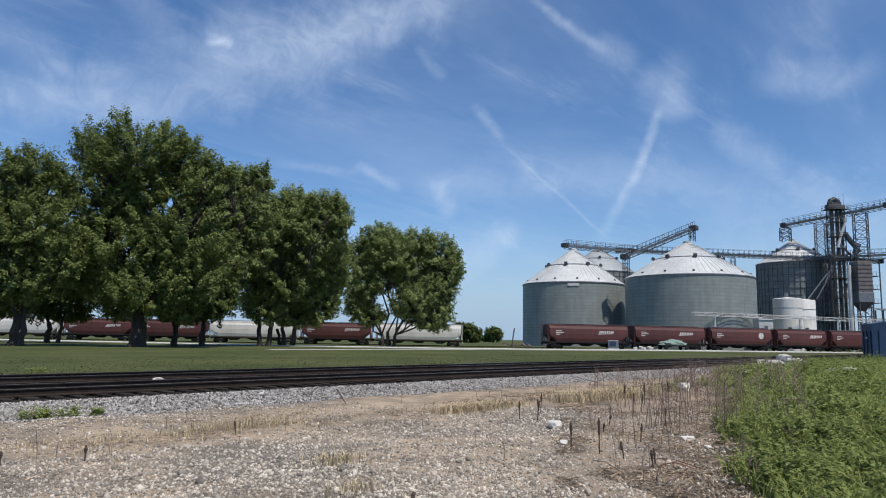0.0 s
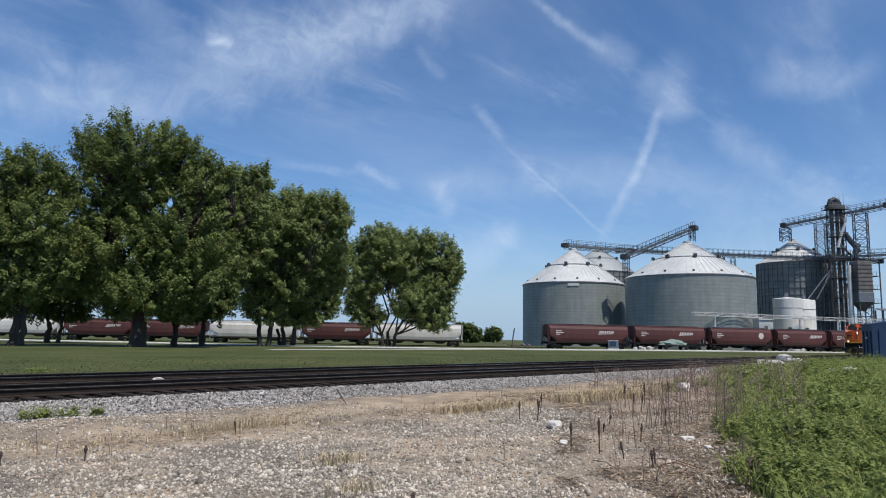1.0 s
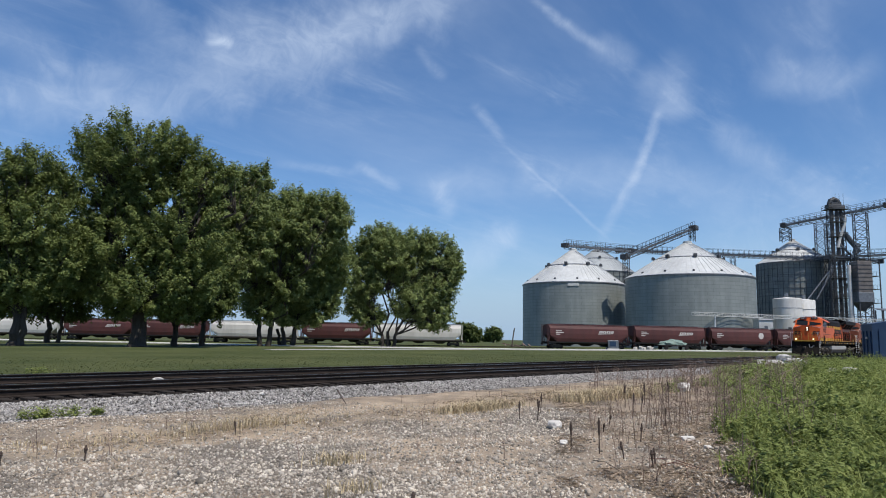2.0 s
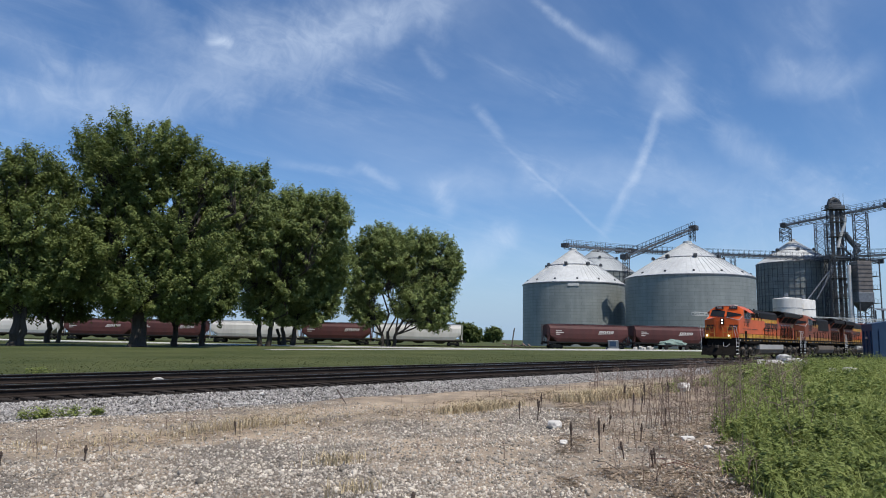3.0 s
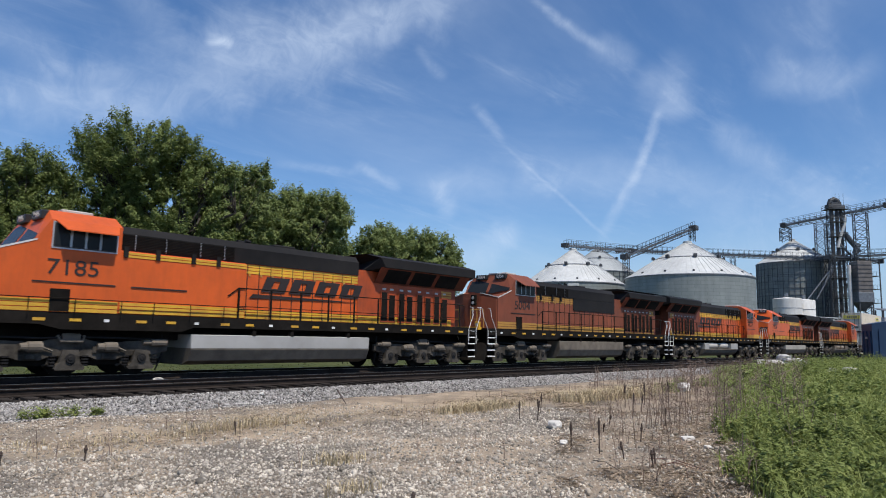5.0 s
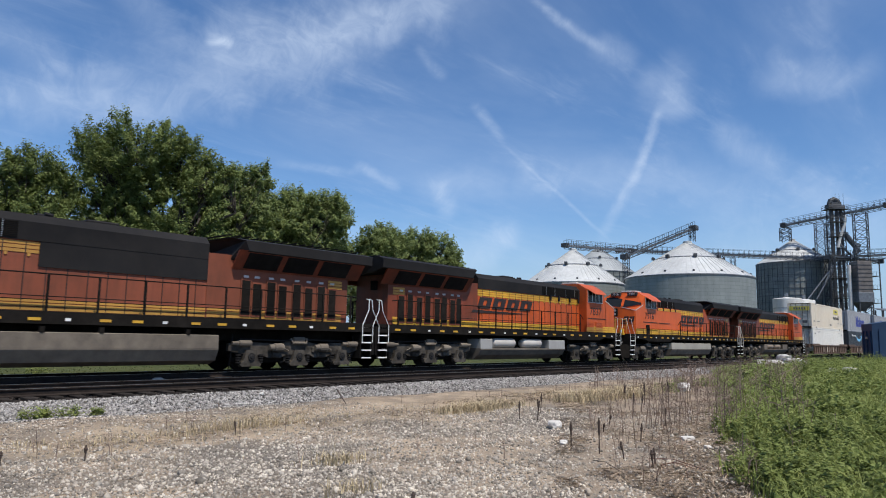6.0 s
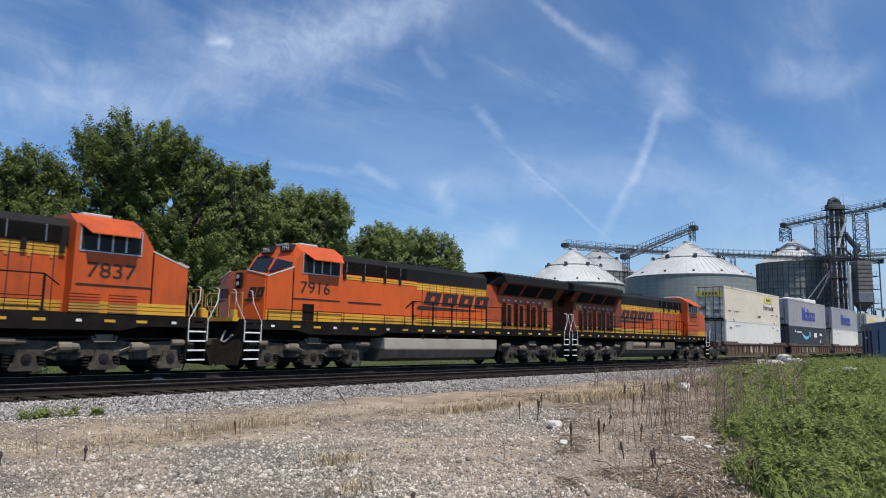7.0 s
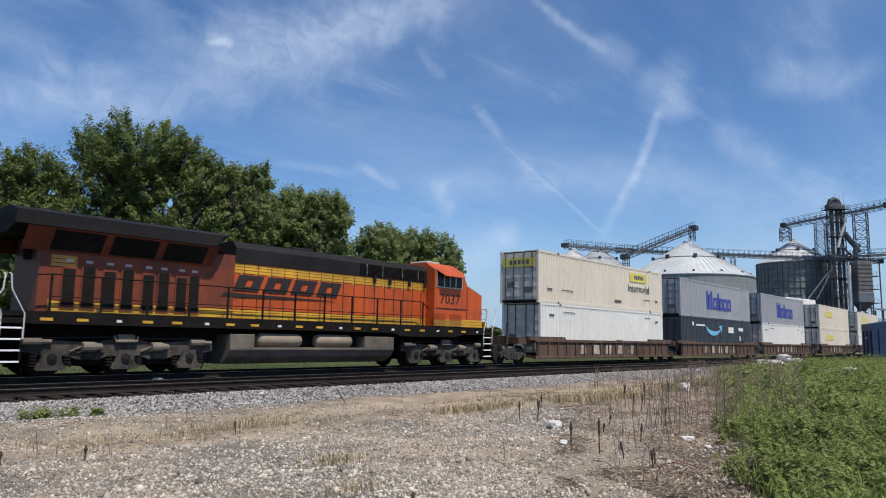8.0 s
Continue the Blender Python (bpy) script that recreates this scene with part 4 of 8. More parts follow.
def hopper_wagon(paint, label, mark, L=8.95):
    """A three-bay covered hopper of half length L, standing at its own origin, length along x."""
    root = thing("hopper_wagon", label, "railway wagon", group="hopper wagons on the siding")
    top = 4.45
    half = [(1.36, 1.25), (1.52, 1.9), (1.56, 2.8), (1.50, 3.7), (1.22, 4.25), (0.7, top)]
    ring = [(-y, z) for y, z in half] + [(y, z) for y, z in reversed(half)]
    bm = bmesh.new()
    # body: the ends slope in towards the bottom
    secs = []
    for x, low in ((-L, 2.5), (-L + 1.5, 1.2), (L - 1.5, 1.2), (L, 2.5)):
        secs.append([bm.verts.new((x, y, max(z, low if abs(x) == L else z))) for y, z in ring])
    for a, b in zip(secs, secs[1:]):
        for k in range(len(ring)):
            j = (k + 1) % len(ring)
            bm.faces.new((a[k], a[j], b[j], b[k]))
    bm.faces.new(secs[0])
    bm.faces.new(secs[-1][::-1])
    bmesh.ops.remove_doubles(bm, verts=bm.verts, dist=0.001)
    part("body", bm, paint, root)
    # outlet bays
    for x in (-L * 0.5, 0, L * 0.5):
        bm = bmesh.new()
        v0 = [bm.verts.new((x + dx, dy, 1.3)) for dx, dy in ((-L * 0.24, -1.3), (L * 0.24, -1.3), (L * 0.24, 1.3), (-L * 0.24, 1.3))]
        v1 = [bm.verts.new((x + dx, dy, 0.5)) for dx, dy in ((-0.6, -0.5), (0.6, -0.5), (0.6, 0.5), (-0.6, 0.5))]
        for i in range(4):
            bm.faces.new((v0[i], v0[(i + 1) % 4], v1[(i + 1) % 4], v1[i]))
        bm.faces.new(v1)
        bm.faces.new(v0)
        part("outlet_bay", bm, M_BLACK if mark else M_GRIME, root)
    for s in (-1, 1):
        bm = bmesh.new()
        box(bm, -L - 0.3, L + 0.3, s * 1.46 - 0.07, s * 1.46 + 0.07, 1.05, 1.3)
        part("side_sill", bm, M_BLACK if mark else M_GRIME, root)
        bm = bmesh.new()
        box(bm, -L, L, s * 1.2 - 0.06, s * 1.2 + 0.06, 4.24, 4.38)
        part("top_chord", bm, paint, root)
        for x in (-L - 0.25, L + 0.25):
            bm = bmesh.new()
            for dy in (0, -0.45):
                beam(bm, (x, s * (1.45 + dy), 0.6), (x, s * (1.45 + dy), 4.4), 0.06)
            for k in range(9):
                beam(bm, (x, s * 1.45, 0.7 + k * 0.42), (x, s * 1.0, 0.7 + k * 0.42), 0.045)
            part("ladder", bm, paint, root)
            bm = bmesh.new()
            for dy in (0.5, 1.3):
                beam(bm, (x * 0.985, s * dy, 1.15), (x * 0.955, s * dy, 3.4), 0.12)
            part("end_post", bm, paint, root)
    bm = bmesh.new()
    box(bm, -L - 0.2, L + 0.2, -0.45, 0.45, top + 0.12, top + 0.18)
    for k in range(12):
        x = -L + 0.5 + k * (2 * L - 1) / 11
        beam(bm, (x, -0.45, top), (x, -0.45, top + 0.12), 0.06)
        beam(bm, (x, 0.45, top), (x, 0.45, top + 0.12), 0.06)
    part("roof_walk", bm, M_GALV, root)
    for x0, x1 in ((-L + 0.6, -0.3), (0.3, L - 0.6)):
        bm = bmesh.new()
        box(bm, x0, x1, -0.35, 0.35, top - 0.02, top + 0.10, 0.03)
        part("hatch_cover", bm, paint, root)
    bm = bmesh.new()
    box(bm, -L - 0.75, L + 0.75, -0.3, 0.3, 0.85, 1.2)
    part("centre_sill", bm, M_BLACK, root)
    for x in (-L - 0.72, L + 0.72):
        bm = bmesh.new()
        box(bm, min(x, x * 1.04), max(x, x * 1.04), -0.14, 0.14, 0.75, 1.02, 0.03)
        part("coupler", bm, M_BLACK, root)
    for x in (1.7 - L, L - 1.7):
        truck(root, x)
    if mark:
        for s in (-1, 1):
            bm = bmesh.new()
            if mark == 1:
                emblem_bars(bm, 1.9 if s < 0 else -5.0, 5.0 if s < 0 else -1.9, 2.75, 3.35, 0)
            else:
                tube(bm, [(4.6 * -s, -0.006, 3.0), (4.6 * -s, 0.006, 3.0)], 0.62, 20)
            o = part("company_mark", bm, M_PALE_LETTER, root, "pale company mark")
            o.location = (0, s * 1.575, 0)
            bm = bmesh.new()
            for k, w in ((0, 1.2), (1, 1.6), (2, 0.9)):
                box(bm, -L + 1.2, -L + 1.2 + w, -0.006, 0.006, 3.2 - k * 0.32, 3.34 - k * 0.32)
            o = part("stencil", bm, M_PALE_LETTER, root, "small pale stencilled lines")
            o.location = (0 if s < 0 else 2 * L - 3.6, s * 1.572, 0)
    return root


def place_hoppers():
    plain, round_mark = "brown-red covered hopper wagon with a pale company mark", "brown-red covered hopper wagon with a round pale emblem"
    red = hopper_wagon(M_HOP_RED, plain, 1, 7.2)
    red2 = hopper_wagon(M_HOP_RED, round_mark, 2, 7.2)
    grey = hopper_wagon(M_HOP_GREY, "weathered pale grey covered hopper wagon", 0)
    used = set()

    def put(kind, c, d):
        z = ground_z(c.x, c.y) + 0.06
        m = Matrix.Translation((c.x, c.y, z)) @ Matrix.Rotation(math.atan2(d.y, d.x), 4, "Z")
        if kind not in used:
            used.add(kind)
            kind.matrix_basis = m
        else:
            copy_thing(kind, m)
    # the rake in front of the bins: wagons of several lengths
    p0, p1 = site(18.6, 129), site(81.7, 148.4)
    d = (p1 - p0).normalized()
    run = 0.0
    for k, half in ((hopper_wagon(M_HOP_RED, "longest " + plain, 1, 8.15), 8.15), (hopper_wagon(M_HOP_RED, plain, 1, 7.8), 7.8), (red2, 7.2), (hopper_wagon(M_HOP_RED, "short " + plain, 1, 6.2), 6.2), (red2, 7.2), (red, 7.2), (red2, 7.2)):
        put(k, p0 + d * (run + half + 0.85), d)
        run += 2 * half + 1.7
    # the rake behind the trees
    q0, q1 = site(5.2, 148), site(-80, 150)
    d = (q1 - q0).normalized()
    run = 0.3
    for k in (grey, red, grey, red, red, grey, red):
        long = 19.3 if k is grey else 15.8
        put(k, q0 + d * (run + long / 2), -d)
        run += long
    bm = bmesh.new()
    for a, b in ((p0 - d * 0, p1 + (p1 - p0) * 0.8), (site(30, 147.5), site(-140, 151.5))):
        dd = (b - a).normalized()
        s = Vector((-dd.y, dd.x, 0)) * 0.75
        for k in (-1, 1):
            e, f = a + s * k, b + s * k
            beam(bm, (e.x, e.y, ground_z(e.x, e.y) - 0.02), (f.x, f.y, ground_z(f.x, f.y) - 0.02), 0.07, 0.15)
    tagged(part("siding_rails", bm, M_STEEL), "rusty siding rails set low in the grass", "rails", kind="structure")


place_hoppers()
# ---------------------------------------------------------------- trees
M_BARK = mat("rough_grey_brown_bark", (0.066, 0.054, 0.043), (0.034, 0.028, 0.023), scale=4, rough=0.95, bump=0.8, stretch=(2, 2, 0.4))
M_LEAF = leaf_mat("maple_leaves", (0.130, 0.170, 0.052), (0.240, 0.285, 0.100), 0.36)
M_LEAF_PALE = leaf_mat("pale_grey_green_leaves", (0.180, 0.230, 0.080), (0.305, 0.355, 0.145), 0.44)
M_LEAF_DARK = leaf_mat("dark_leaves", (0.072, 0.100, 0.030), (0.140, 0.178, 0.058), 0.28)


def leaf_cloud(rng, centres, radii, outs, count, size, corners=4):
    """Small pointed leaves round cluster centres, as loose faces of four or three corners."""
    n = len(centres)
    idx = rng.integers(0, n, count)
    v = rng.normal(size=(count, 3))
    v /= np.linalg.norm(v, axis=1)[:, None]
    rad = radii[idx] * rng.uniform(0.25, 1.0, count) ** 0.6
    # each cluster is a spray drawn out along its own axis
    ax = outs + np.array([0, 0, 0.7]) + rng.normal(size=outs.shape) * 0.25
    ax /= np.linalg.norm(ax, axis=1)[:, None]
    off = v * rad[:, None]
    al = np.sum(off * ax[idx], axis=1)[:, None] * ax[idx]
    p = centres[idx] + (off - al) * 0.60 + al * 1.85 + rng.normal(size=(count, 3)) * size * 0.5
    # leaves face outwards and up, more or less
    nrm = v * 0.35 + outs[idx] * 0.35 + np.array([0, 0, 0.85]) + rng.normal(size=(count, 3)) * 0.5
    nrm /= np.linalg.norm(nrm, axis=1)[:, None]
    t = rng.normal(size=(count, 3)) + np.array([0, 0, -0.6])
    t -= nrm * np.sum(t * nrm, axis=1)[:, None]
    t /= np.linalg.norm(t, axis=1)[:, None] + 1e-6
    w = np.cross(nrm, t)
    s = size * rng.uniform(0.6, 1.35, count)[:, None]
    if corners == 3:
        q = np.empty((count, 3, 3))
        q[:, 0], q[:, 1], q[:, 2] = p + t * s, p - t * s * 0.8 + w * s * 0.75, p - t * s * 0.8 - w * s * 0.75
        return q.reshape(-1, 3)
    q = np.empty((count, 4, 3))
    q[:, 0], q[:, 1] = p - t * s, p + w * s * 0.55 + nrm * s * 0.1
    q[:, 2], q[:, 3] = p + t * s, p - w * s * 0.55 + nrm * s * 0.1
    return q.reshape(-1, 3)


def bent(rng, p, q, r0, r1, wob, n=5):
    pts, rad = [], []
    for i in range(n + 1):
        t = i / n
        e = p.lerp(q, t) + Vector(rng.normal(size=3)) * wob * math.sin(math.pi * t)
        e.z += wob * 0.8 * math.sin(math.pi * t)
        pts.append(e)
        rad.append(r0 + (r1 - r0) * t)
    return pts, rad


def tree(a, b, stems, lobes, leaves, size, label, seed, group="park trees", material=None, name="tree", clusters=130):
    """stems: (across, away, radius, fork height); lobes: (across, height, half width, half height) about the foot."""
    rng = np.random.default_rng(seed)
    foot = site(a, b)
    g = ground_z(foot.x, foot.y)
    root = thing(name, label, "tree", Matrix.Translation((foot.x, foot.y, g - 0.05)), group=group)
    total = sum(w * h for _, _, w, h in lobes)
    cs, rs, outs, wood = [], [], [], []
    for da, z, w, h in lobes:
        depth = rng.uniform(-0.35, 0.35) * w
        c = site(da, depth, z)
        n = max(6, int(clusters * len(lobes) * (w * h) / total))
        for _ in range(n):
            v = rng.normal(size=3)
            v /= np.linalg.norm(v)
            v *= rng.uniform(0.30, 1.12) ** 0.5
            off = SITE_R * (v[0] * w) + SITE_F * (v[1] * (w * 0.5 + h * 0.4)) + Vector((0, 0, v[2] * h))
            cs.append(c + off)
            rs.append(rng.uniform(0.45, 1.0) * min(1.15, 0.22 * (w + h) / 2 + 0.35))
            outs.append(off.normalized())
        wood.append((c, w, h))
    bm = bmesh.new()
    forks = []
    for sa, sb, r, fork in stems:
        base = site(sa, sb, 0)
        top = site(sa * 1.25 + rng.uniform(-0.3, 0.3), sb, fork)
        pts, rad = bent(rng, base, top, r, r * 0.72, 0.12)
        pts.insert(0, base + Vector((0, 0, -0.3)))
        rad.insert(0, r * 1.55)
        rad[1] = r * 1.35
        pts.insert(2, base.lerp(top, 0.08))
        rad.insert(2, r * 1.08)
        tube(bm, pts, rad, 10)
        forks.append((pts[-1], r * 0.72))
    part("trunk", bm, M_BARK, root)
    for c, w, h in wood:
        bm = bmesh.new()
        f, r = min(forks, key=lambda e: (e[0].xy - c.xy).length + rng.uniform(0, 1))
        low = Vector((c.x, c.y, c.z - h * 0.2))
        pts, rad = bent(rng, f - Vector((0, 0, 0.25)), low, r * 0.62, 0.09, 0.10 * (low - f).length)
        tube(bm, pts, rad, 7)
        near = sorted(range(len(cs)), key=lambda i: (cs[i] - c).length)
        for i in near[: max(4, len(near) // len(wood) // 2)]:
            k = int(rng.integers(2, len(pts)))
            p2, r2 = bent(rng, pts[k], cs[i], max(0.03, rad[k] * 0.5), 0.02, 0.12 * (cs[i] - pts[k]).length, 3)
            tube(bm, p2, r2, 5, caps=False)
        part("limb", bm, M_BARK, root)
    q = leaf_cloud(rng, np.array([tuple(c) for c in cs]), np.array(rs), np.array([tuple(o) for o in outs]), int(leaves * 2.0), size * 0.92, 3)
    part("crown", quads_mesh("crown", q, 3), material or M_LEAF, root)
    return root


# across and away of the foot, trunks, crown lobes
for _spec in (
    (-36.03, 83, [(0, 0, 0.95, 5.0)], [(-0.9, 23.7, 5.8, 4.2), (-6.5, 23.6, 2.6, 3.4), (-5.0, 17.9, 4.7, 4.7), (4.0, 22.7, 3.7, 3.0), (0.6, 17.3, 5.8, 4.7), (6.7, 18.5, 3.0, 3.7), (-2.8, 11.7, 6.1, 4.1), (4.7, 12.6, 5.8, 4.1), (1.0, 6.7, 6.1, 2.7), (9.0, 20.3, 1.5, 2.4), (-4.8, 7.6, 3.7, 2.7), (6.4, 7.8, 3.7, 2.7), (-2.2, 4.6, 2.7, 1.5), (4.2, 4.4, 3.0, 1.4)], 100000, 0.155, "broad tall maple with a dense dark crown and thick trunk", 11, M_LEAF),
    (-46.95, 77, [(-0.2, 0, 0.55, 3.6), (0.5, 0.2, 0.4, 4.2)], [(0.5, 19.5, 3.1, 2.6), (-2.3, 16.9, 3.1, 3.5), (-6.2, 17.8, 2.8, 3.8), (3.1, 17.6, 1.8, 2.6), (0.9, 13.4, 4.1, 3.8), (-2.6, 10.1, 3.8, 3.8), (4.1, 9.9, 2.6, 3.1), (-4.4, 6.9, 2.8, 3.1), (0.9, 7.0, 3.5, 2.5), (-1.4, 5.1, 2.5, 1.9)], 66000, 0.15, "leafy tree with a forked trunk on the grass", 12, M_LEAF),
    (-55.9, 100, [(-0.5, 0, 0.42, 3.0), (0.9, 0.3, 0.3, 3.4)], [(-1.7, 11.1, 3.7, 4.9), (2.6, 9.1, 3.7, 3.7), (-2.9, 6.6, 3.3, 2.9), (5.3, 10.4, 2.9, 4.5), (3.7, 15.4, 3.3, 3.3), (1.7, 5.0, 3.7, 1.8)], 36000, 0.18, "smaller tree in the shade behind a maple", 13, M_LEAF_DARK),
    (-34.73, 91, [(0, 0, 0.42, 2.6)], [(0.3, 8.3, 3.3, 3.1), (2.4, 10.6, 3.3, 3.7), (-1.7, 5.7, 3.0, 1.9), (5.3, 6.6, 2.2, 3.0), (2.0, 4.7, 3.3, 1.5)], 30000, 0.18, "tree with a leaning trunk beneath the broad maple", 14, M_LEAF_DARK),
    (-33.87, 99, [(0, 0, 0.4, 3.6)], [(3.8, 22.7, 3.6, 3.4), (5.6, 18.1, 3.9, 4.2), (1.3, 16.0, 4.0, 4.4), (7.0, 23.6, 1.8, 2.6), (3.5, 11.9, 4.0, 3.6), (1.0, 7.8, 3.6, 3.6), (7.1, 14.0, 2.0, 3.2)], 52000, 0.18, "full green tree crowding the broad maple", 15, M_LEAF_PALE),
    (-27.12, 107, [(-0.6, 0, 0.38, 3.8), (0.6, 0.2, 0.42, 4.2)], [(4.5, 21.8, 4.4, 2.6), (2.0, 18.7, 4.8, 4.4), (8.5, 20.6, 3.3, 3.1), (-0.6, 16.8, 3.5, 4.8), (6.1, 15.2, 4.8, 3.9), (10.5, 20.2, 2.2, 3.5), (-1.8, 9.7, 2.2, 4.8), (2.3, 11.1, 3.9, 4.4), (-0.1, 6.3, 3.1, 2.8), (-3.0, 12.4, 1.6, 3.5)], 62000, 0.19, "tall tree with twin trunks and an open lower crown", 16, M_LEAF_PALE),
    (-24.59, 112, [(-0.6, 0, 0.38, 3.0), (0.7, 0.3, 0.42, 3.2), (-1.4, 1, 0.3, 2.8)], [(2.3, 11.2, 4.6, 4.6), (5.6, 10.3, 3.2, 4.1), (-0.2, 6.6, 4.6, 2.7), (7.0, 14.0, 2.9, 4.1), (4.3, 6.6, 3.7, 2.3), (1.7, 4.3, 3.7, 1.4)], 46000, 0.19, "dense tree with several dark trunks", 17, M_LEAF_PALE),
    (-9.35, 122, [(-0.9, 0, 0.34, 2.4), (0.1, 0.3, 0.36, 2.8), (1.0, 0, 0.34, 2.4)], [(-2.3, 19.3, 3.4, 2.2), (-5.1, 16.2, 2.5, 2.8), (-0.1, 16.3, 4.0, 3.6), (4.4, 18.7, 3.6, 2.2), (8.5, 16.5, 3.6, 3.2), (11.0, 13.7, 1.8, 3.0), (-4.1, 11.2, 3.6, 3.4), (-5.6, 7.2, 2.0, 3.0), (3.5, 12.9, 4.5, 3.4), (8.6, 10.5, 3.2, 3.0), (9.3, 6.3, 2.0, 2.8), (4.6, 7.9, 3.8, 3.2), (-3.2, 5.5, 2.8, 2.0), (7.2, 4.5, 2.5, 1.4)], 62000, 0.2, "spreading tree with trunks fanning from one foot", 18, M_LEAF_PALE),
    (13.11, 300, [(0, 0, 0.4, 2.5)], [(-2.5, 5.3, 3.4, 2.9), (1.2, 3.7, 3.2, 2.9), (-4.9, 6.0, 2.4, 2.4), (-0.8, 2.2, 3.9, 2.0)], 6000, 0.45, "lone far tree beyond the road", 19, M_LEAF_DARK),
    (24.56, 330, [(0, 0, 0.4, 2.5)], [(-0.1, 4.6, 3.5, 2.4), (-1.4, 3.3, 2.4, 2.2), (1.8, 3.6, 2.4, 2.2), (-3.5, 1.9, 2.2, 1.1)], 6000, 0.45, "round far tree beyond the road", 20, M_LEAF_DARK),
):
    tree(*_spec[:8], material=_spec[8])
# ---------------------------------------------------------------- the train: locomotives
TRAIN_V = 29.06            # metres a second, towards -x
TRAIN = []                 # (thing, x at the start, turned)
WHEELS = []                # (wheelset, sense of rotation)


def paint(name, c, dirt=0.16, rough=0.42, grime=0.35):
    """Gloss paint with road dirt in patches and rain-washed streaks."""
    m = mat(name, c, tuple(v * 0.82 for v in c), scale=1.3, rough=rough, stain=dirt, bump=0.04, bump_scale=6, stretch=(1, 1, 0.45), coat=0.03, spec=0.3)
    nt = m.node_tree
    N, L = nt.nodes.new, nt.links.new
    b = nt.nodes["Principled BSDF"]
    src = b.inputs["Base Color"].links[0].from_socket
    tc = N("ShaderNodeTexCoord")

    def layer(scale, stretch, lo, hi):
        mp, n, r = N("ShaderNodeMapping"), N("ShaderNodeTexNoise"), N("ShaderNodeMapRange")
        L(tc.outputs["Object"], mp.inputs[0])
        mp.inputs["Scale"].default_value = stretch
        L(mp.outputs[0], n.inputs["Vector"])
        n.inputs["Scale"].default_value, n.inputs["Detail"].default_value, n.inputs["Roughness"].default_value = scale, 7, 0.68
        L(n.outputs[0], r.inputs[0])
        r.inputs[1].default_value, r.inputs[2].default_value = lo, hi
        return r.outputs[0]

    streak, patch, total = layer(5.0, (1, 1, 0.12), 0.46, 0.74), layer(0.9, (1, 1, 1), 0.42, 0.72), N("ShaderNodeMath")
    total.operation = "MULTIPLY_ADD"
    L(streak, total.inputs[0])
    total.inputs[1].default_value = 0.6
    L(patch, total.inputs[2])
    fac = N("ShaderNodeMath")
    fac.operation, fac.use_clamp = "MULTIPLY", True
    L(total.outputs[0], fac.inputs[0])
    fac.inputs[1].default_value = grime
    mix = N("ShaderNodeMix")
    mix.data_type = "RGBA"
    L(fac.outputs[0], mix.inputs["Factor"])
    L(src, mix.inputs["A"])
    mix.inputs["B"].default_value = (0.050, 0.030, 0.020, 1)
    L(mix.outputs["Result"], b.inputs["Base Color"])
    return m


ORANGE = paint("bright_orange_paint", (0.72, 0.122, 0.020), grime=0.20)
ORANGE_DUSTY = paint("travel_stained_orange_paint", (0.66, 0.112, 0.022), 0.22, 0.5, grime=0.38)
# next two, for radiator sides: orange darkened for the wing's shadow, and grimy
ORANGE_SHADED = paint("shaded_red_orange_paint", (0.42, 0.074, 0.020), 0.28, 0.5, grime=0.45)
ORANGE_GRIMY_SHADED = paint("grimy_shaded_orange_paint", (0.22, 0.050, 0.023), 0.35, 0.6, grime=0.6)
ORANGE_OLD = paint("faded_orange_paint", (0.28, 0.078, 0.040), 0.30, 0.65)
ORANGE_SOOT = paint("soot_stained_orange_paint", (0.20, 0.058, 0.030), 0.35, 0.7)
M_YELLOW = mat("yellow_stripe_paint", (0.72, 0.41, 0.03), (0.50, 0.26, 0.03), scale=1.8, rough=0.55, stain=0.25, stretch=(1, 1, 0.4))
M_YELLOW_OLD = mat("faded_yellow_paint", (0.52, 0.27, 0.05), (0.40, 0.20, 0.04), scale=1.5, rough=0.65, stain=0.25)
M_SOOT = mat("sooty_black_paint", (0.013, 0.0125, 0.013), (0.022, 0.020, 0.019), scale=1.5, rough=0.7, stain=0.3, spec=0.15)
M_UNDER = mat("black_underframe", (0.011, 0.0098, 0.0086), (0.021, 0.018, 0.0155), scale=3, rough=0.9, stain=0.3, spec=0.06)
M_TRUCK = mat("dusty_grey_truck", (0.115, 0.100, 0.083), (0.022, 0.0195, 0.0165), scale=2.8, rough=0.85, spec=0.1, bump=0.2, stain=0.3)
M_TANK = mat("grey_fuel_tank", (0.42, 0.41, 0.39), (0.34, 0.325, 0.30), scale=1.2, rough=0.55, stain=0.15)
M_TANK_DIRTY = mat("soiled_fuel_tank", (0.20, 0.165, 0.125), (0.105, 0.086, 0.066), scale=1.8, rough=0.8, stain=0.25)
M_TANK_TAN = mat("tan_grey_fuel_tank", (0.40, 0.37, 0.31), (0.32, 0.29, 0.24), scale=1.2, rough=0.6, stain=0.18)
M_AIR_TAN = mat("dusty_tan_air_reservoir", (0.30, 0.235, 0.165), (0.20, 0.155, 0.11), scale=2, rough=0.7, stain=0.2)
M_AIR = mat("pale_air_reservoir", (0.52, 0.485, 0.44), (0.42, 0.385, 0.345), scale=2, rough=0.45, stain=0.12)
M_WHITE = mat("white_handrail_paint", (0.80, 0.79, 0.77), (0.70, 0.69, 0.66), scale=4, rough=0.5)
M_INK = mat("dark_brown_lettering", (0.030, 0.018, 0.014), (0.022, 0.014, 0.012), scale=4, rough=0.6)
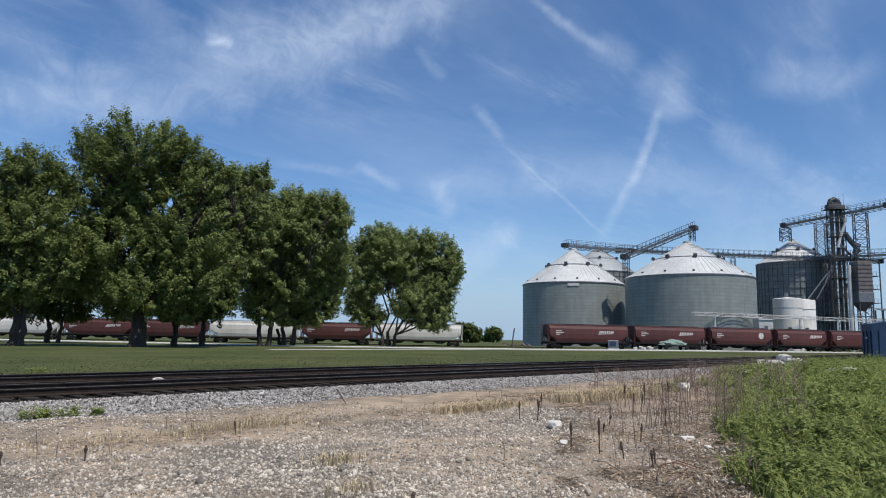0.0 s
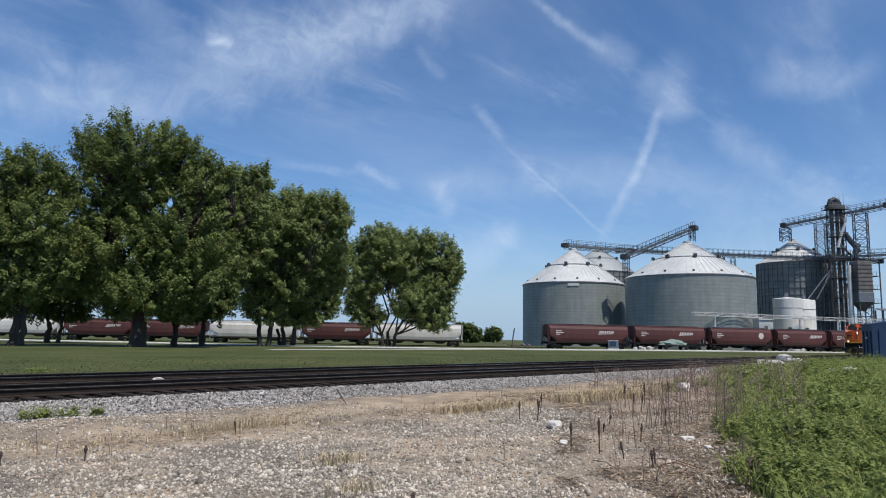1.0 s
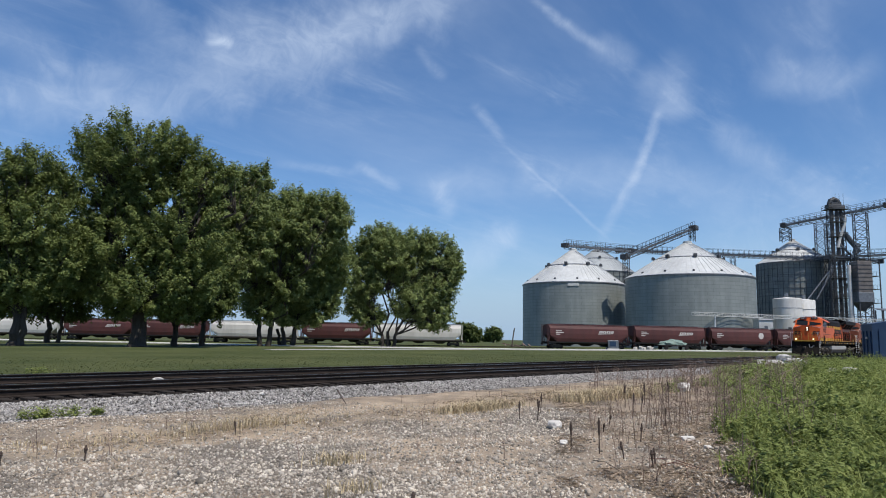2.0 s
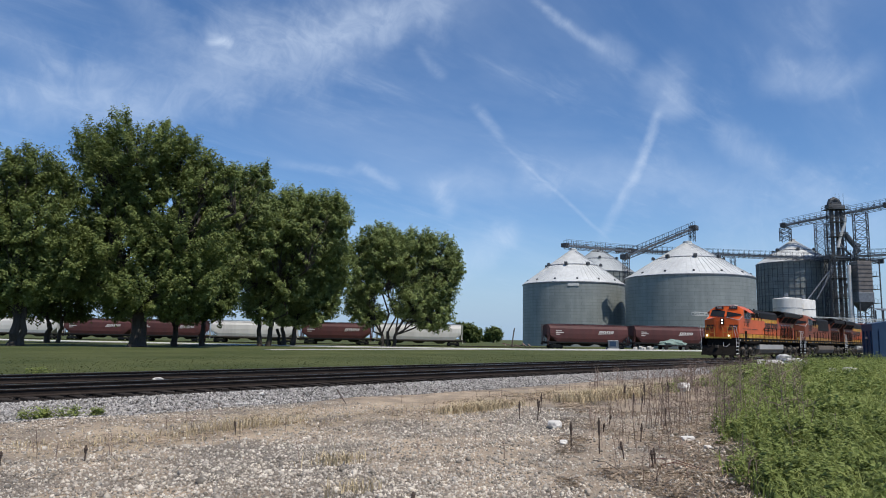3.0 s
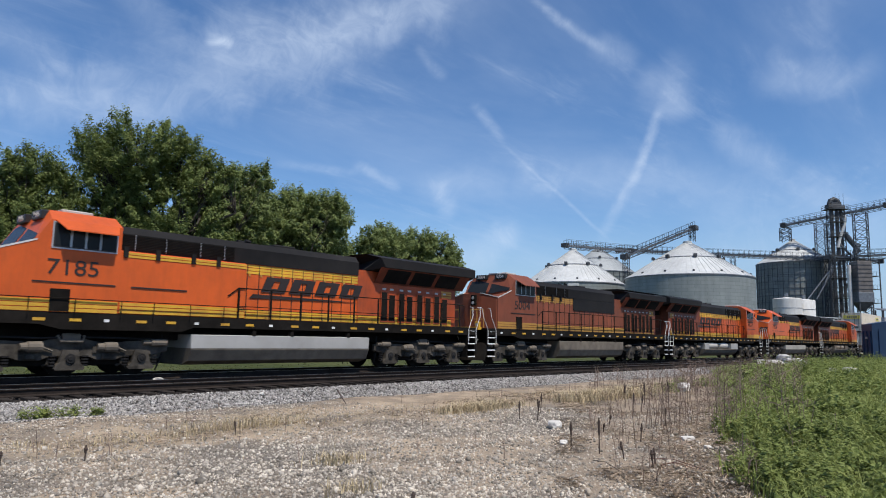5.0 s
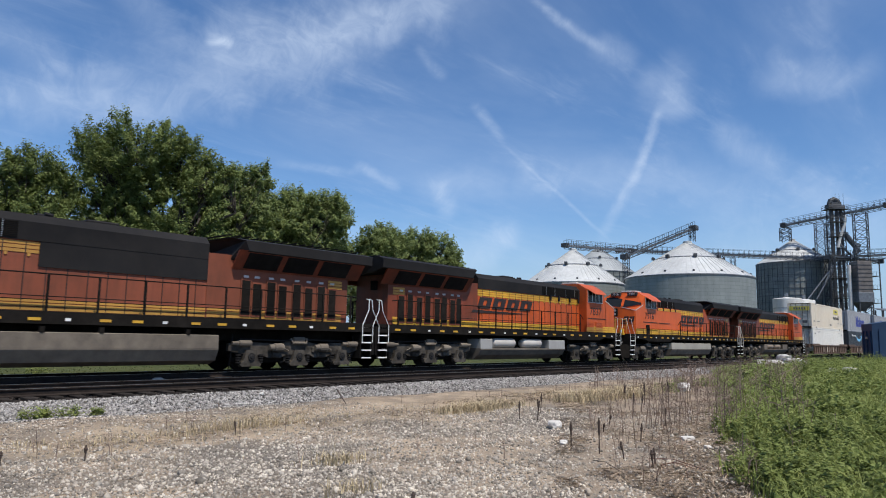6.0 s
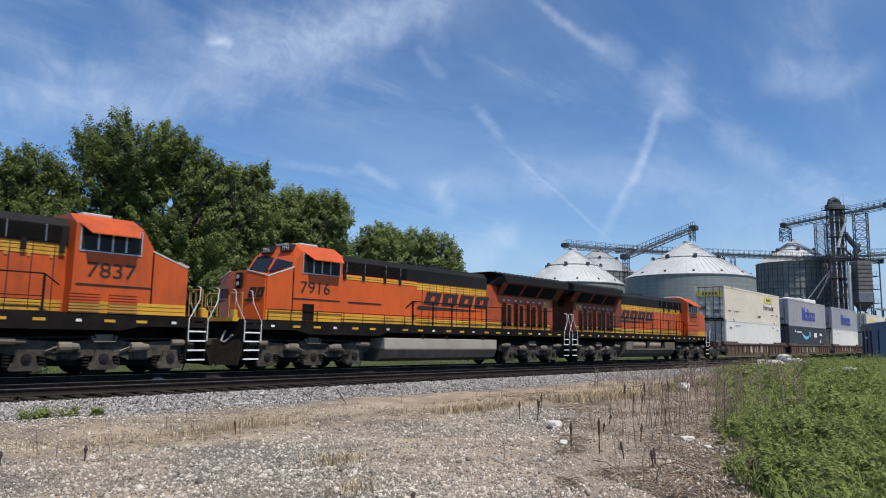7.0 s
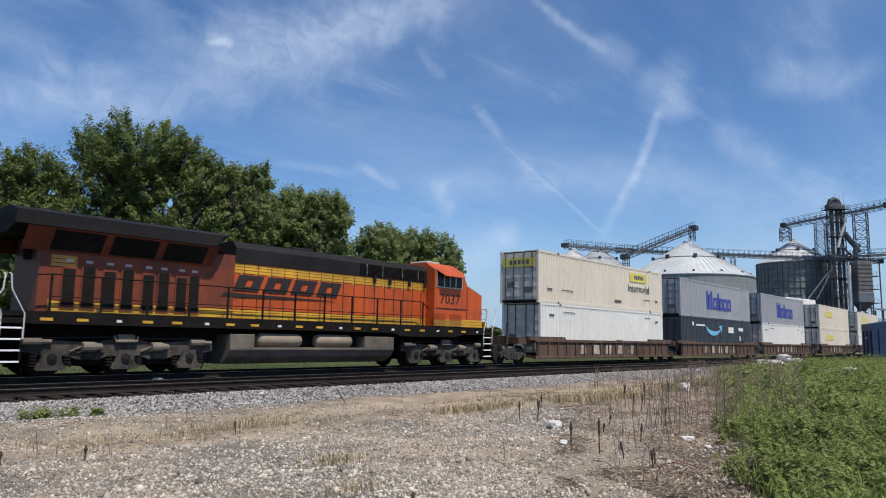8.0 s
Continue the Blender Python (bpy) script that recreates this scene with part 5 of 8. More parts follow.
M_GLASS = mat("tinted_cab_glass", (0.015, 0.018, 0.02), (0.02, 0.023, 0.025), scale=1, rough=0.25, spec=0.15)
M_RUBBER = mat("dark_window_gasket", (0.02, 0.02, 0.02), None, scale=4, rough=0.7)
M_ALU = mat("bare_aluminium_frame", (0.5, 0.5, 0.5), (0.42, 0.42, 0.42), scale=4, rough=0.45, metal=0.6)
M_LAMP = mat("lit_lamp_glass", (0.9, 0.85, 0.7), None, scale=2, rough=0.2, glow=((1.0, 0.88, 0.68), 2.2))
M_LAMP_OFF = mat("unlit_lamp_glass", (0.45, 0.43, 0.40), None, scale=2, rough=0.15)
M_PLATE = mat("black_number_board", (0.02, 0.02, 0.02), None, scale=4, rough=0.5)


def lettered(body, size, parent, u, z, y, side, material, name, wide=1.0, label=""):
    """Writing on a flank; side +1 is the left of the vehicle (+y), -1 the right."""
    o = part(name, text_mesh(body, size, wide=wide), material, parent, label)
    m = Matrix(((-side, 0, 0, -u), (0, 0, side, side * y), (0, 1, 0, z), (0, 0, 0, 1)))
    o.matrix_basis = m
    return o


def flank(parent, name, material, outline, y, thick=0.012, label=""):
    """A plate on a flank, from an outline of (u, z), on the side where y lies."""
    bm = bmesh.new()
    prism(bm, [(-u, z) for u, z in outline], y - thick / 2, y + thick / 2, "y")
    return part(name, bm, material, parent, label)


def rect(u0, u1, z0, z1):
    return [(u0, z0), (u1, z0), (u1, z1), (u0, z1)]


def nose_block(parent, colour):
    bm = bmesh.new()
    low = [(0.22, -0.55), (0.22, 0.55), (0.0, 1.5), (-1.25, 1.5), (-1.25, -1.5), (0.0, -1.5)]
    tops = [3.48, 3.48, 3.26, 3.66, 3.66, 3.26]
    v0 = [bm.verts.new((x, y, 1.7)) for x, y in low]
    v1 = [bm.verts.new((x - (0.06 if x > 0.1 else 0), y, z)) for (x, y), z in zip(low, tops)]
    c = bm.verts.new((-1.25, 0.0, 3.48))
    for i in range(6):
        bm.faces.new((v0[i], v0[(i + 1) % 6], v1[(i + 1) % 6], v1[i]))
    bm.faces.new(v0[::-1])
    for tri in ((v1[0], v1[1], c), (v1[1], v1[2], c), (v1[2], v1[3], c), (v1[5], v1[0], c), (v1[4], v1[5], c), (v1[3], v1[4], c)):
        bm.faces.new(tri)
    bmesh.ops.bevel(bm, geom=[e for e in bm.edges if abs(e.verts[0].co.z - e.verts[1].co.z) > 1.2], offset=0.05, segments=2, affect="EDGES")
    return part("nose", bm, colour, parent)


def cab_block(parent, colour, number, yellow):
    """The cab with its windows, visors, number boards and writing."""
    bm = bmesh.new()
    section = [(-1.5, 1.7), (1.5, 1.7), (1.5, 4.26), (0.92, 4.60), (-0.92, 4.60), (-1.5, 4.26)]
    # the front face leans back from the foot of the windscreen
    front_x = [-1.15, -1.15, -1.52, -1.62, -1.62, -1.52]
    a = [bm.verts.new((fx, y, z)) for (y, z), fx in zip(section, front_x)]
    m0 = [bm.verts.new((-1.15, s * 1.5, 3.66)) for s in (-1, 1)]
    b = [bm.verts.new((-3.5, y, z)) for y, z in section]
    bm.faces.new(b[::-1])
    bm.faces.new((a[0], a[1], m0[1], m0[0]))
    bm.faces.new((m0[0], m0[1], a[2], a[3], a[4], a[5]))
    bm.faces.new((a[0], b[0], b[1], a[1]))
    bm.faces.new((a[1], b[1], b[2], a[2], m0[1]))
    bm.faces.new((a[0], m0[0], a[5], b[5], b[0]))
    for i in (2, 3, 4):
        bm.faces.new((a[i], b[i], b[(i + 1) % 6], a[(i + 1) % 6]))
    cab = part("cab", bm, colour, parent)
    for s in (-1, 1):
        y = s * 1.505
        flank(cab, "window_frame", M_ALU, rect(1.56, 3.38, 3.46, 4.22), y, 0.04)
        flank(cab, "gasket", M_RUBBER, rect(1.60, 3.34, 3.50, 4.18), y + s * 0.018, 0.02)
        for u0, u1 in ((1.64, 2.02), (2.10, 2.42), (2.50, 2.82), (2.92, 3.30)):
            flank(cab, "side_window", M_GLASS, rect(u0, u1, 3.54, 4.14), y + s * 0.03, 0.012)
        for u in (2.06, 2.46, 2.87):
            flank(cab, "window_bar", M_ALU, rect(u - 0.03, u + 0.03, 3.52, 4.16), y + s * 0.034, 0.02)
        bm = bmesh.new()
        v = [bm.verts.new(p) for p in ((-1.62, y, 4.27), (-3.40, y, 4.27), (-3.22, y + s * 0.42, 3.98), (-1.80, y + s * 0.42, 3.98), (-1.62, y, 4.24), (-3.40, y, 4.24), (-3.22, y + s * 0.42, 3.95), (-1.80, y + s * 0.42, 3.95))]
        for f in ((0, 1, 2, 3), (7, 6, 5, 4), (0, 4, 5, 1), (1, 5, 6, 2), (2, 6, 7, 3), (3, 7, 4, 0)):
            bm.faces.new([v[i] for i in f])
        part("sun_visor", bm, colour, cab, "orange metal visor over the side window")
        lettered(number, 0.62, cab, 2.2 if s > 0 else 2.42, 2.93, 1.508, s, M_INK, "road_number", 1.18, "dark brown road number")
        flank(cab, "grab_strip", M_INK, rect(1.15, 3.40, 2.50, 2.54), y, 0.03)
        flank(cab, "window_post_white", M_PALE_LETTER, [(0.04, 3.225), (1.2, 3.64), (1.2, 3.69), (0.04, 3.275)], s * 1.507, 0.012, "thin white trim line")
        # windscreens
        for y0, y1 in ((0.10, 1.38),):
            bm = bmesh.new()
            quad = []
            for yy, z in ((y0, 3.53), (y1, 3.70), (y1 - 0.06, 4.25), (y0, 4.30)):
                t = (z - 3.66) / (4.26 - 3.66)
                x = -1.15 - 0.37 * t + 0.02
                quad.append((x, s * yy, z))
            front = [bm.verts.new(p) for p in quad]
            back = [bm.verts.new((p[0] - 0.05, p[1], p[2])) for p in quad]
            bm.faces.new(front)
            bm.faces.new(back[::-1])
            for i in range(4):
                bm.faces.new((front[i], front[(i + 1) % 4], back[(i + 1) % 4], back[i]))
            part("windscreen", bm, M_GLASS, cab)
        bm = bmesh.new()
        box(bm, -1.62, -1.40, s * 0.62 - 0.36, s * 0.62 + 0.36, 4.32, 4.58, 0.02)
        part("number_board", bm, M_PLATE, cab)
        o = part("number_board_digits", text_mesh(number, 0.24), M_PALE_LETTER, cab)
        o.matrix_basis = Matrix(((0, 0, 1, -1.393), (1, 0, 0, s * 0.62), (0, 1, 0, 4.45), (0, 0, 0, 1)))
    bm = bmesh.new()
    box(bm, -3.0, -2.1, -0.55, 0.55, 4.6, 4.74, 0.03)
    part("air_conditioner", bm, M_AIR, cab)
    bm = bmesh.new()
    box(bm, -2.0, -1.6, -0.3, 0.3, 4.6, 4.68, 0.02)
    part("antenna_plate", bm, M_ALU, cab)
    return cab


def stripe_band(parent, u0, u1, y, z0, z1, material, name="stripe", lines=2):
    """Yellow bands parted by thin dark gaps."""
    h = (z1 - z0) / (lines + 1)
    for k in range(lines + 1):
        flank(parent, name, material, rect(u0, u1, z0 + h * k + 0.012, z0 + h * (k + 1) - 0.012), y, 0.014)


def six_wheel_truck(parent, uc, sense):
    """A three-axle truck with heavy side frames, springs and brake gear."""
    r = 0.533
    axles = (-2.05, 0.0, 2.05)
    bm = bmesh.new()
    box(bm, -2.3, 2.3, -0.45, 0.45, 0.55, 1.10)
    me = part("truck", bm, M_UNDER, parent, "dusty grey three-axle truck")
    for s in (-1, 1):
        bm = bmesh.new()
        y0, y1 = sorted((s * 1.05, s * 1.22))
        prism(bm, [(-2.9, 0.98), (-2.9, 0.72), (-2.5, 0.62), (-1.6, 0.60), (-1.3, 0.46), (-0.75, 0.46), (-0.5, 0.60), (0.5, 0.60), (0.75, 0.46), (1.3, 0.46), (1.6, 0.60), (2.5, 0.62), (2.9, 0.72), (2.9, 0.98), (2.2, 1.04), (0.9, 0.94), (0.4, 1.08), (-0.4, 1.08), (-0.9, 0.94), (-2.2, 1.04)], y0, y1, "y")
        bmesh.ops.bevel(bm, geom=[e for e in bm.edges if abs(e.verts[0].co.y - e.verts[1].co.y) < 0.01], offset=0.02, segments=1, affect="EDGES")
        part("side_frame", bm, M_TRUCK, me)
        bm = bmesh.new()
        box(bm, -2.75, 2.75, min(s * 0.86, s * 1.02), max(s * 0.86, s * 1.02), 0.30, 0.50, 0.03)
        part("brake_beam", bm, M_UNDER, me)
    for x in (-1.02, 0.0, 1.02):
        bm = bmesh.new()
        box(bm, x - 0.35, x + 0.35, -0.98, 0.98, 0.30, 0.86, 0.04)
        part("traction_motor", bm, M_UNDER, me)
    me.location = (-uc, 0, RAIL_Z)
    for x in axles:
        for s in (-1, 1):
            bm = bmesh.new()
            y0, y1 = sorted((s * 1.12, s * 1.32))
            prism(bm, [(x - 0.42, 0.25), (x - 0.37, 0.19), (x + 0.37, 0.19), (x + 0.42, 0.25), (x + 0.28, 0.40), (x + 0.21, 0.76), (x - 0.21, 0.76), (x - 0.28, 0.40)], y0, y1, "y")
            part("axle_box", bm, M_TRUCK, me)
            bm = bmesh.new()
            tube(bm, [(x, s * 1.28, 0.52), (x, s * 1.36, 0.52)], [0.15, 0.13], 14)
            tube(bm, [(x, s * 1.36, 0.52), (x, s * 1.38, 0.52)], [0.08, 0.06], 10)
            part("bearing_cap", bm, M_BLACK, me)
            for dx in (-0.44, 0.44):
                bm = bmesh.new()
                for k in range(4):
                    tube(bm, [(x + dx, s * 1.2, 0.30 + k * 0.085), (x + dx, s * 1.2, 0.345 + k * 0.085)], 0.10, 8)
                part("coil_spring", bm, M_BLACK, me)
        w = part("wheelset", _wheel_mesh(r), M_BLACK, me)
        w.location = (x, 0, r)
        WHEELS.append((w, sense))
    for s in (-1, 1):
        for x in (-2.45, 2.45):
            bm = bmesh.new()
            tube(bm, [(x - 0.38, s * 1.27, 0.98), (x + 0.1, s * 1.27, 0.98), (x + 0.12, s * 1.27, 0.98), (x + 0.36, s * 1.27, 0.98)], [0.11, 0.11, 0.07, 0.07], 10)
            part("brake_cylinder", bm, M_TANK_DIRTY, me, "dusty brake cylinder")
        bm = bmesh.new()
        tube(bm, [(-2.4, s * 1.25, 1.08), (-0.6, s * 1.27, 1.12), (0.9, s * 1.27, 1.08), (2.5, s * 1.25, 1.12)], 0.03, 6)
        part("brake_pipe", bm, M_BLACK, me)
        bm = bmesh.new()
        box(bm, -1.42, -0.62, s * 1.24 - 0.03, s * 1.24 + 0.03, 0.66, 0.86, 0.02)
        part("frame_plate", bm, M_TRUCK, me)
        for x in (-1.02, 1.02):
            bm = bmesh.new()
            tube(bm, [(x + 0.30, s * 1.30, 0.84), (x + 0.12, s * 1.30, 0.84), (x + 0.10, s * 1.30, 0.84), (x - 0.26, s * 1.30, 0.84)], [0.10, 0.12, 0.15, 0.15], 12)
            tube(bm, [(x - 0.26, s * 1.30, 0.84), (x - 0.55, s * 1.27, 0.72)], 0.03, 6)
            part("brake_cylinder", bm, M_TANK_DIRTY, me, "dusty brake cylinder")
            bm = bmesh.new()
            tube(bm, [(x - 0.5, s * 1.14, 0.92), (x - 0.5, s * 1.12, 0.36), (x - 0.42, s * 1.0, 0.30)], 0.045, 6)
            part("brake_hanger", bm, M_TRUCK, me)
            bm = bmesh.new()
            box(bm, x - 0.14, x + 0.14, s * 1.235 - 0.04, s * 1.235 + 0.04, 0.48, 0.66, 0.03)
            part("damper_bracket", bm, M_TRUCK, me)
        for x in (-2.72, 2.72):
            bm = bmesh.new()
            tube(bm, [(x, s * 1.15, 1.30), (x * 1.02, s * 1.18, 0.7), (x * 0.985, s * 0.95, 0.12)], 0.028, 6)
            part("sand_hose", bm, M_BLACK, me)
        bm = bmesh.new()
        tube(bm, [(-0.36, s * 1.24, 1.16), (-0.30, s * 1.30, 1.0), (0.30, s * 1.30, 1.0), (0.36, s * 1.24, 1.16)], 0.05, 8)
        box(bm, -0.26, 0.26, s * 1.26 - 0.05, s * 1.26 + 0.05, 0.98, 1.22, 0.03)
        part("bolster_pad", bm, M_TANK_DIRTY, me, "dusty rubber suspension pad")
    return me


def end_steps(parent, u0, u1, sense_u):
    """Step wells with white-edged treads and bent white handrails at one end, both sides."""
    for s in (-1, 1):
        bm = bmesh.new()
        box(bm, -u1, -u0, min(s * 0.95, s * 1.02), max(s * 0.95, s * 1.02), 0.3, 1.7)
        for u in (u0, u1):
            box(bm, -u - 0.02, -u + 0.02, min(s * 0.95, s * 1.44), max(s * 0.95, s * 1.44), 0.32, 1.66)
        well = part("step_well", bm, M_UNDER, parent)
        for k in range(5):
            bm = bmesh.new()
            z = 0.36 + k * 0.30
            box(bm, -u1 + 0.03, -u0 - 0.03, min(s * 1.02, s * 1.46), max(s * 1.02, s * 1.46), z - 0.025, z)
            part("tread", bm, M_UNDER, well)
            bm = bmesh.new()
            box(bm, -u1 + 0.03, -u0 - 0.03, min(s * 1.462, s * 1.50), max(s * 1.462, s * 1.50), z - 0.045, z + 0.004)
            part("tread_edge", bm, M_WHITE, well, "white step edge")
        for u, lean in ((u0, -0.0), (u1, 0.0)):
            bm = bmesh.new()
            k = 1 if u == u1 else -1
            shift = sense_u * 0.38
            tube(bm, [(-u - shift, s * 1.30, 2.70), (-u - shift, s * 1.46, 2.66), (-u - shift * 0.9, s * 1.50, 2.25), (-u, s * 1.53, 1.62), (-u, s * 1.53, 0.95)], 0.015, 6)
            part("step_handrail", bm, M_WHITE, parent, "bent white handrail")


def locomotive(number, colour, reversed_run, x_nose, new_style=True, logo=True, yellow=None, label="", tank_mat=None):
    """A six-axle diesel. Length along x with the nose at +x; u runs back from the nose."""
    yellow = yellow or M_YELLOW
    root = thing("locomotive", label, "locomotive", group="locomotives")
    sense = 1 if not reversed_run else -1
    # underframe
    bm = bmesh.new()
    box(bm, -20.6, 0.75, -1.5, 1.5, 1.56, 1.70)
    for s in (-1, 1):
        y0, y1 = sorted((s * 1.40, s * 1.5))
        prism(bm, [(0.75, 1.56), (0.75, 1.36), (-1.4, 1.36), (-2.0, 1.22), (-5.6, 1.22), (-6.0, 1.36), (-20.6, 1.36), (-20.6, 1.56)], y0, y1, "y")
    box(bm, -20.2, 0.7, -0.6, 0.6, 0.95, 1.56)
    part("underframe", bm, M_UNDER, root)
    for s in (-1, 1):
        k = 0
        u = 0.3
        while u < 19.8:
            bm = bmesh.new()
            wide = 0.32 if k % 3 else 0.15
            box(bm, -u - wide, -u, min(s * 1.498, s * 1.512), max(s * 1.498, s * 1.512), 1.45, 1.53)
            part("sill_marker", bm, M_YELLOW if k % 3 else M_WHITE, root, "reflective marker on the sill")
            u += 0.95
            k += 1
    # body
    nose = nose_block(root, colour)
    cab = cab_block(root, colour, number, yellow)
    for s in (-1, 1):
        stripe_band(nose, 0.03, 1.2, s * 1.507, 1.70, 2.06, yellow)
        stripe_band(cab, 1.2, 3.5, s * 1.507, 1.70, 2.06, yellow)
        bm = bmesh.new()
        prism(bm, [(-1.63, 1.72), (-2.15, 1.72), (-2.15, 2.34), (-1.63, 2.34)], min(s * 1.50, s * 1.53), max(s * 1.50, s * 1.53), "y")
        if s > 0:
            part("step_recess", bm, M_UNDER, cab, "black recessed foothold panel")
        else:
            bm.free()
            for u0 in (1.6, 2.7):
                for k in range(7):
                    flank(cab, "vent_slat", M_YELLOW_OLD if k < 3 else colour, rect(u0, u0 + 0.85, 1.74 + k * 0.085, 1.79 + k * 0.085), s * 1.52, 0.03)
    # nose furniture
    for s in (-1, 1):
        bm = bmesh.new()
        beam(bm, (0.165, s * 0.55, 3.495), (0.0, s * 1.5, 3.275), 0.035)
        part("nose_trim", bm, M_WHITE, nose, "thin white trim line")
    bm = bmesh.new()
    box(bm, 0.17, 0.30, 0.02, 0.34, 2.86, 3.40, 0.02)
    hl = part("headlight_housing", bm, M_UNDER, nose)
    for z in (3.0, 3.25):
        bm = bmesh.new()
        tube(bm, [(0.295, 0.18, z), (0.315, 0.18, z)], 0.08, 14)
        part("headlight", bm, M_LAMP if number == "7185" else M_LAMP_OFF, hl)
    bm = bmesh.new()
    box(bm, 0.22, 0.245, -0.40, 0.0, 1.75, 3.2, 0.01)
    part("nose_door", bm, colour, nose)
    if logo:
        for s in (-1, 1):
            bm = bmesh.new()
            emblem_bars(bm, 0.08, 0.84, 2.35, 2.85, 0, n=2, slant=0.3)
            o = part("company_mark", bm, M_INK, nose, "dark slanted company mark")
            nx, ny = 0.974, s * 0.2256
            foot = (0.22, 0.55) if s > 0 else (0.0, -1.5)
            o.matrix_basis = Matrix(((-ny, -nx, 0, foot[0] + nx * 0.012), (nx, -ny, 0, foot[1] + ny * 0.012), (0, 0, 1, 0), (0, 0, 0, 1)))
    for s in (-1, 1):
        bm = bmesh.new()
        box(bm, 0.80, 0.95, s * 0.95 - 0.14, s * 0.95 + 0.14, 1.72, 2.02, 0.02)
        d = part("ditch_light_box", bm, M_YELLOW, root, "yellow ditch light bracket")
        bm = bmesh.new()
        tube(bm, [(0.945, s * 0.95, 1.87), (0.965, s * 0.95, 1.87)], 0.08, 14)
        part("ditch_light", bm, M_LAMP if number == "7185" else M_LAMP_OFF, d)
        bm = bmesh.new()
        for y in (0.38, 0.78, 1.2):
            tube(bm, [(0.72, s * y, 1.7), (0.72, s * y, 2.62)], 0.022, 6)
        tube(bm, [(0.72, s * 0.38, 2.62), (0.72, s * 1.2, 2.62)], 0.022, 6)
        tube(bm, [(0.72, s * 0.38, 2.15), (0.72, s * 1.2, 2.15)], 0.018, 6)
        part("front_railing", bm, M_YELLOW_OLD, root)
    bm = bmesh.new()
    prism(bm, [(0.75, 1.62), (1.0, 1.62), (1.0, 1.76), (0.75, 1.76)], -1.1, 1.1, "y")
    part("anticlimber", bm, M_YELLOW, root, "yellow buffer beam lip")
    # pilot plough, couplers
    bm = bmesh.new()
    for s in (-1, 1):
        v = [bm.verts.new(p) for p in ((0.75, s * 1.45, 1.0), (1.15, 0, 1.0), (1.55, 0, 0.14), (1.05, s * 1.5, 0.14), (0.7, s * 1.45, 1.0), (1.05, 0, 1.0), (1.42, 0, 0.14), (0.95, s * 1.5, 0.14))]
        for f in ((0, 1, 2, 3), (7, 6, 5, 4), (0, 4, 5, 1), (3, 2, 6, 7), (0, 3, 7, 4)):
            bm.faces.new([v[i] for i in f])
    box(bm, 0.70, 0.80, -1.48, 1.48, 0.9, 1.6)
    part("pilot", bm, M_UNDER, root, "black snow plough")
    bm = bmesh.new()
    box(bm, -20.72, -20.6, -1.48, 1.48, 0.45, 1.6)
    part("rear_plate", bm, M_UNDER, root)
    for x0, x1 in ((0.75, 1.42), (-20.92, -20.4)):
        bm = bmesh.new()
        box(bm, x0, x1, -0.13, 0.13, 0.76, 1.02, 0.03)
        part("coupler", bm, M_GRIME, root)
    for x in (0.85, -20.47):
        for s in (-1, 1):
            bm = bmesh.new()
            k = 1 if x > 0 else -1
            tube(bm, [(x, s * 0.45, 1.3), (x + k * 0.18, s * 0.5, 0.95), (x + k * 0.2, s * 0.75, 0.9), (x + k * 0.05, s * 1.0, 1.15)], 0.03, 6)
            part("air_hose", bm, M_PALE_LETTER if s > 0 else M_BLACK, root)
    end_steps(root, -0.78, -0.12, -1)
    end_steps(root, 20.02, 20.58, 1)
    # long hood
    hy = 0.98
    bm = bmesh.new()
    box(bm, -13.4, -3.5, -hy, hy, 1.7, 3.66)
    hood = part("engine_hood", bm, colour, root)
    if new_style:
        bm = bmesh.new()
        box(bm, -7.9, -3.5, 0.9, 1.42, 1.7, 3.60, 0.03)
        part("auxiliary_cabinet", bm, colour, root)
    bm = bmesh.new()
    prism(bm, [(-1.03, 3.66), (1.03, 3.66), (1.03, 4.18), (0.80, 4.42), (-0.80, 4.42), (-1.03, 4.18)], -13.4, -3.5, "x")
    top = part("hood_top", bm, M_SOOT, root, "sooty black hood top")
    for u0 in (4.1, 5.1, 6.3, 7.2):
        for s in (-1, 1):
            flank(top, "grille_frame", M_ALU, rect(u0, u0 + 0.035, 3.70, 4.16), s * 1.042, 0.02)
            flank(top, "bracket", M_SOOT, rect(u0 - 0.5, u0 - 0.36, 3.40, 3.72), s * (1.44 if s > 0 and new_style else 1.05), 0.05)
    for k in range(9):
        for s in (-1, 1):
            flank(top, "grille_slat", M_UNDER, rect(3.7, 7.6, 3.72 + k * 0.05, 3.745 + k * 0.05), s * 1.04, 0.03)
    bm = bmesh.new()
    box(bm, -10.6, -9.6, -0.5, 0.5, 4.42, 4.55, 0.04)
    part("exhaust", bm, M_SOOT, root)
    bm = bmesh.new()
    tube(bm, [(-8.7, 0.25, 4.42), (-8.7, 0.25, 4.54), (-8.5, 0.25, 4.56)], 0.07, 8)
    tube(bm, [(-8.7, -0.1, 4.42), (-8.7, -0.1, 4.54), (-8.4, -0.1, 4.56)], 0.07, 8)
    part("air_horn", bm, M_SOOT, root)
    for s in (-1, 1):
        a0 = 7.95 if (s > 0 and new_style) else 3.55
        yy = s * (hy + 0.008)
        stripe_band(hood, a0, 13.4, yy, 1.72, 2.06, yellow)
        stripe_band(hood, a0, 13.4, yy, 3.30, 3.64, yellow, lines=2)
        if s > 0 and new_style:
            stripe_band(hood, 3.6, 7.85, 1.428, 1.72, 2.06, yellow)
            stripe_band(hood, 3.7, 7.85, 1.428, 3.40, 3.58, yellow, lines=1)
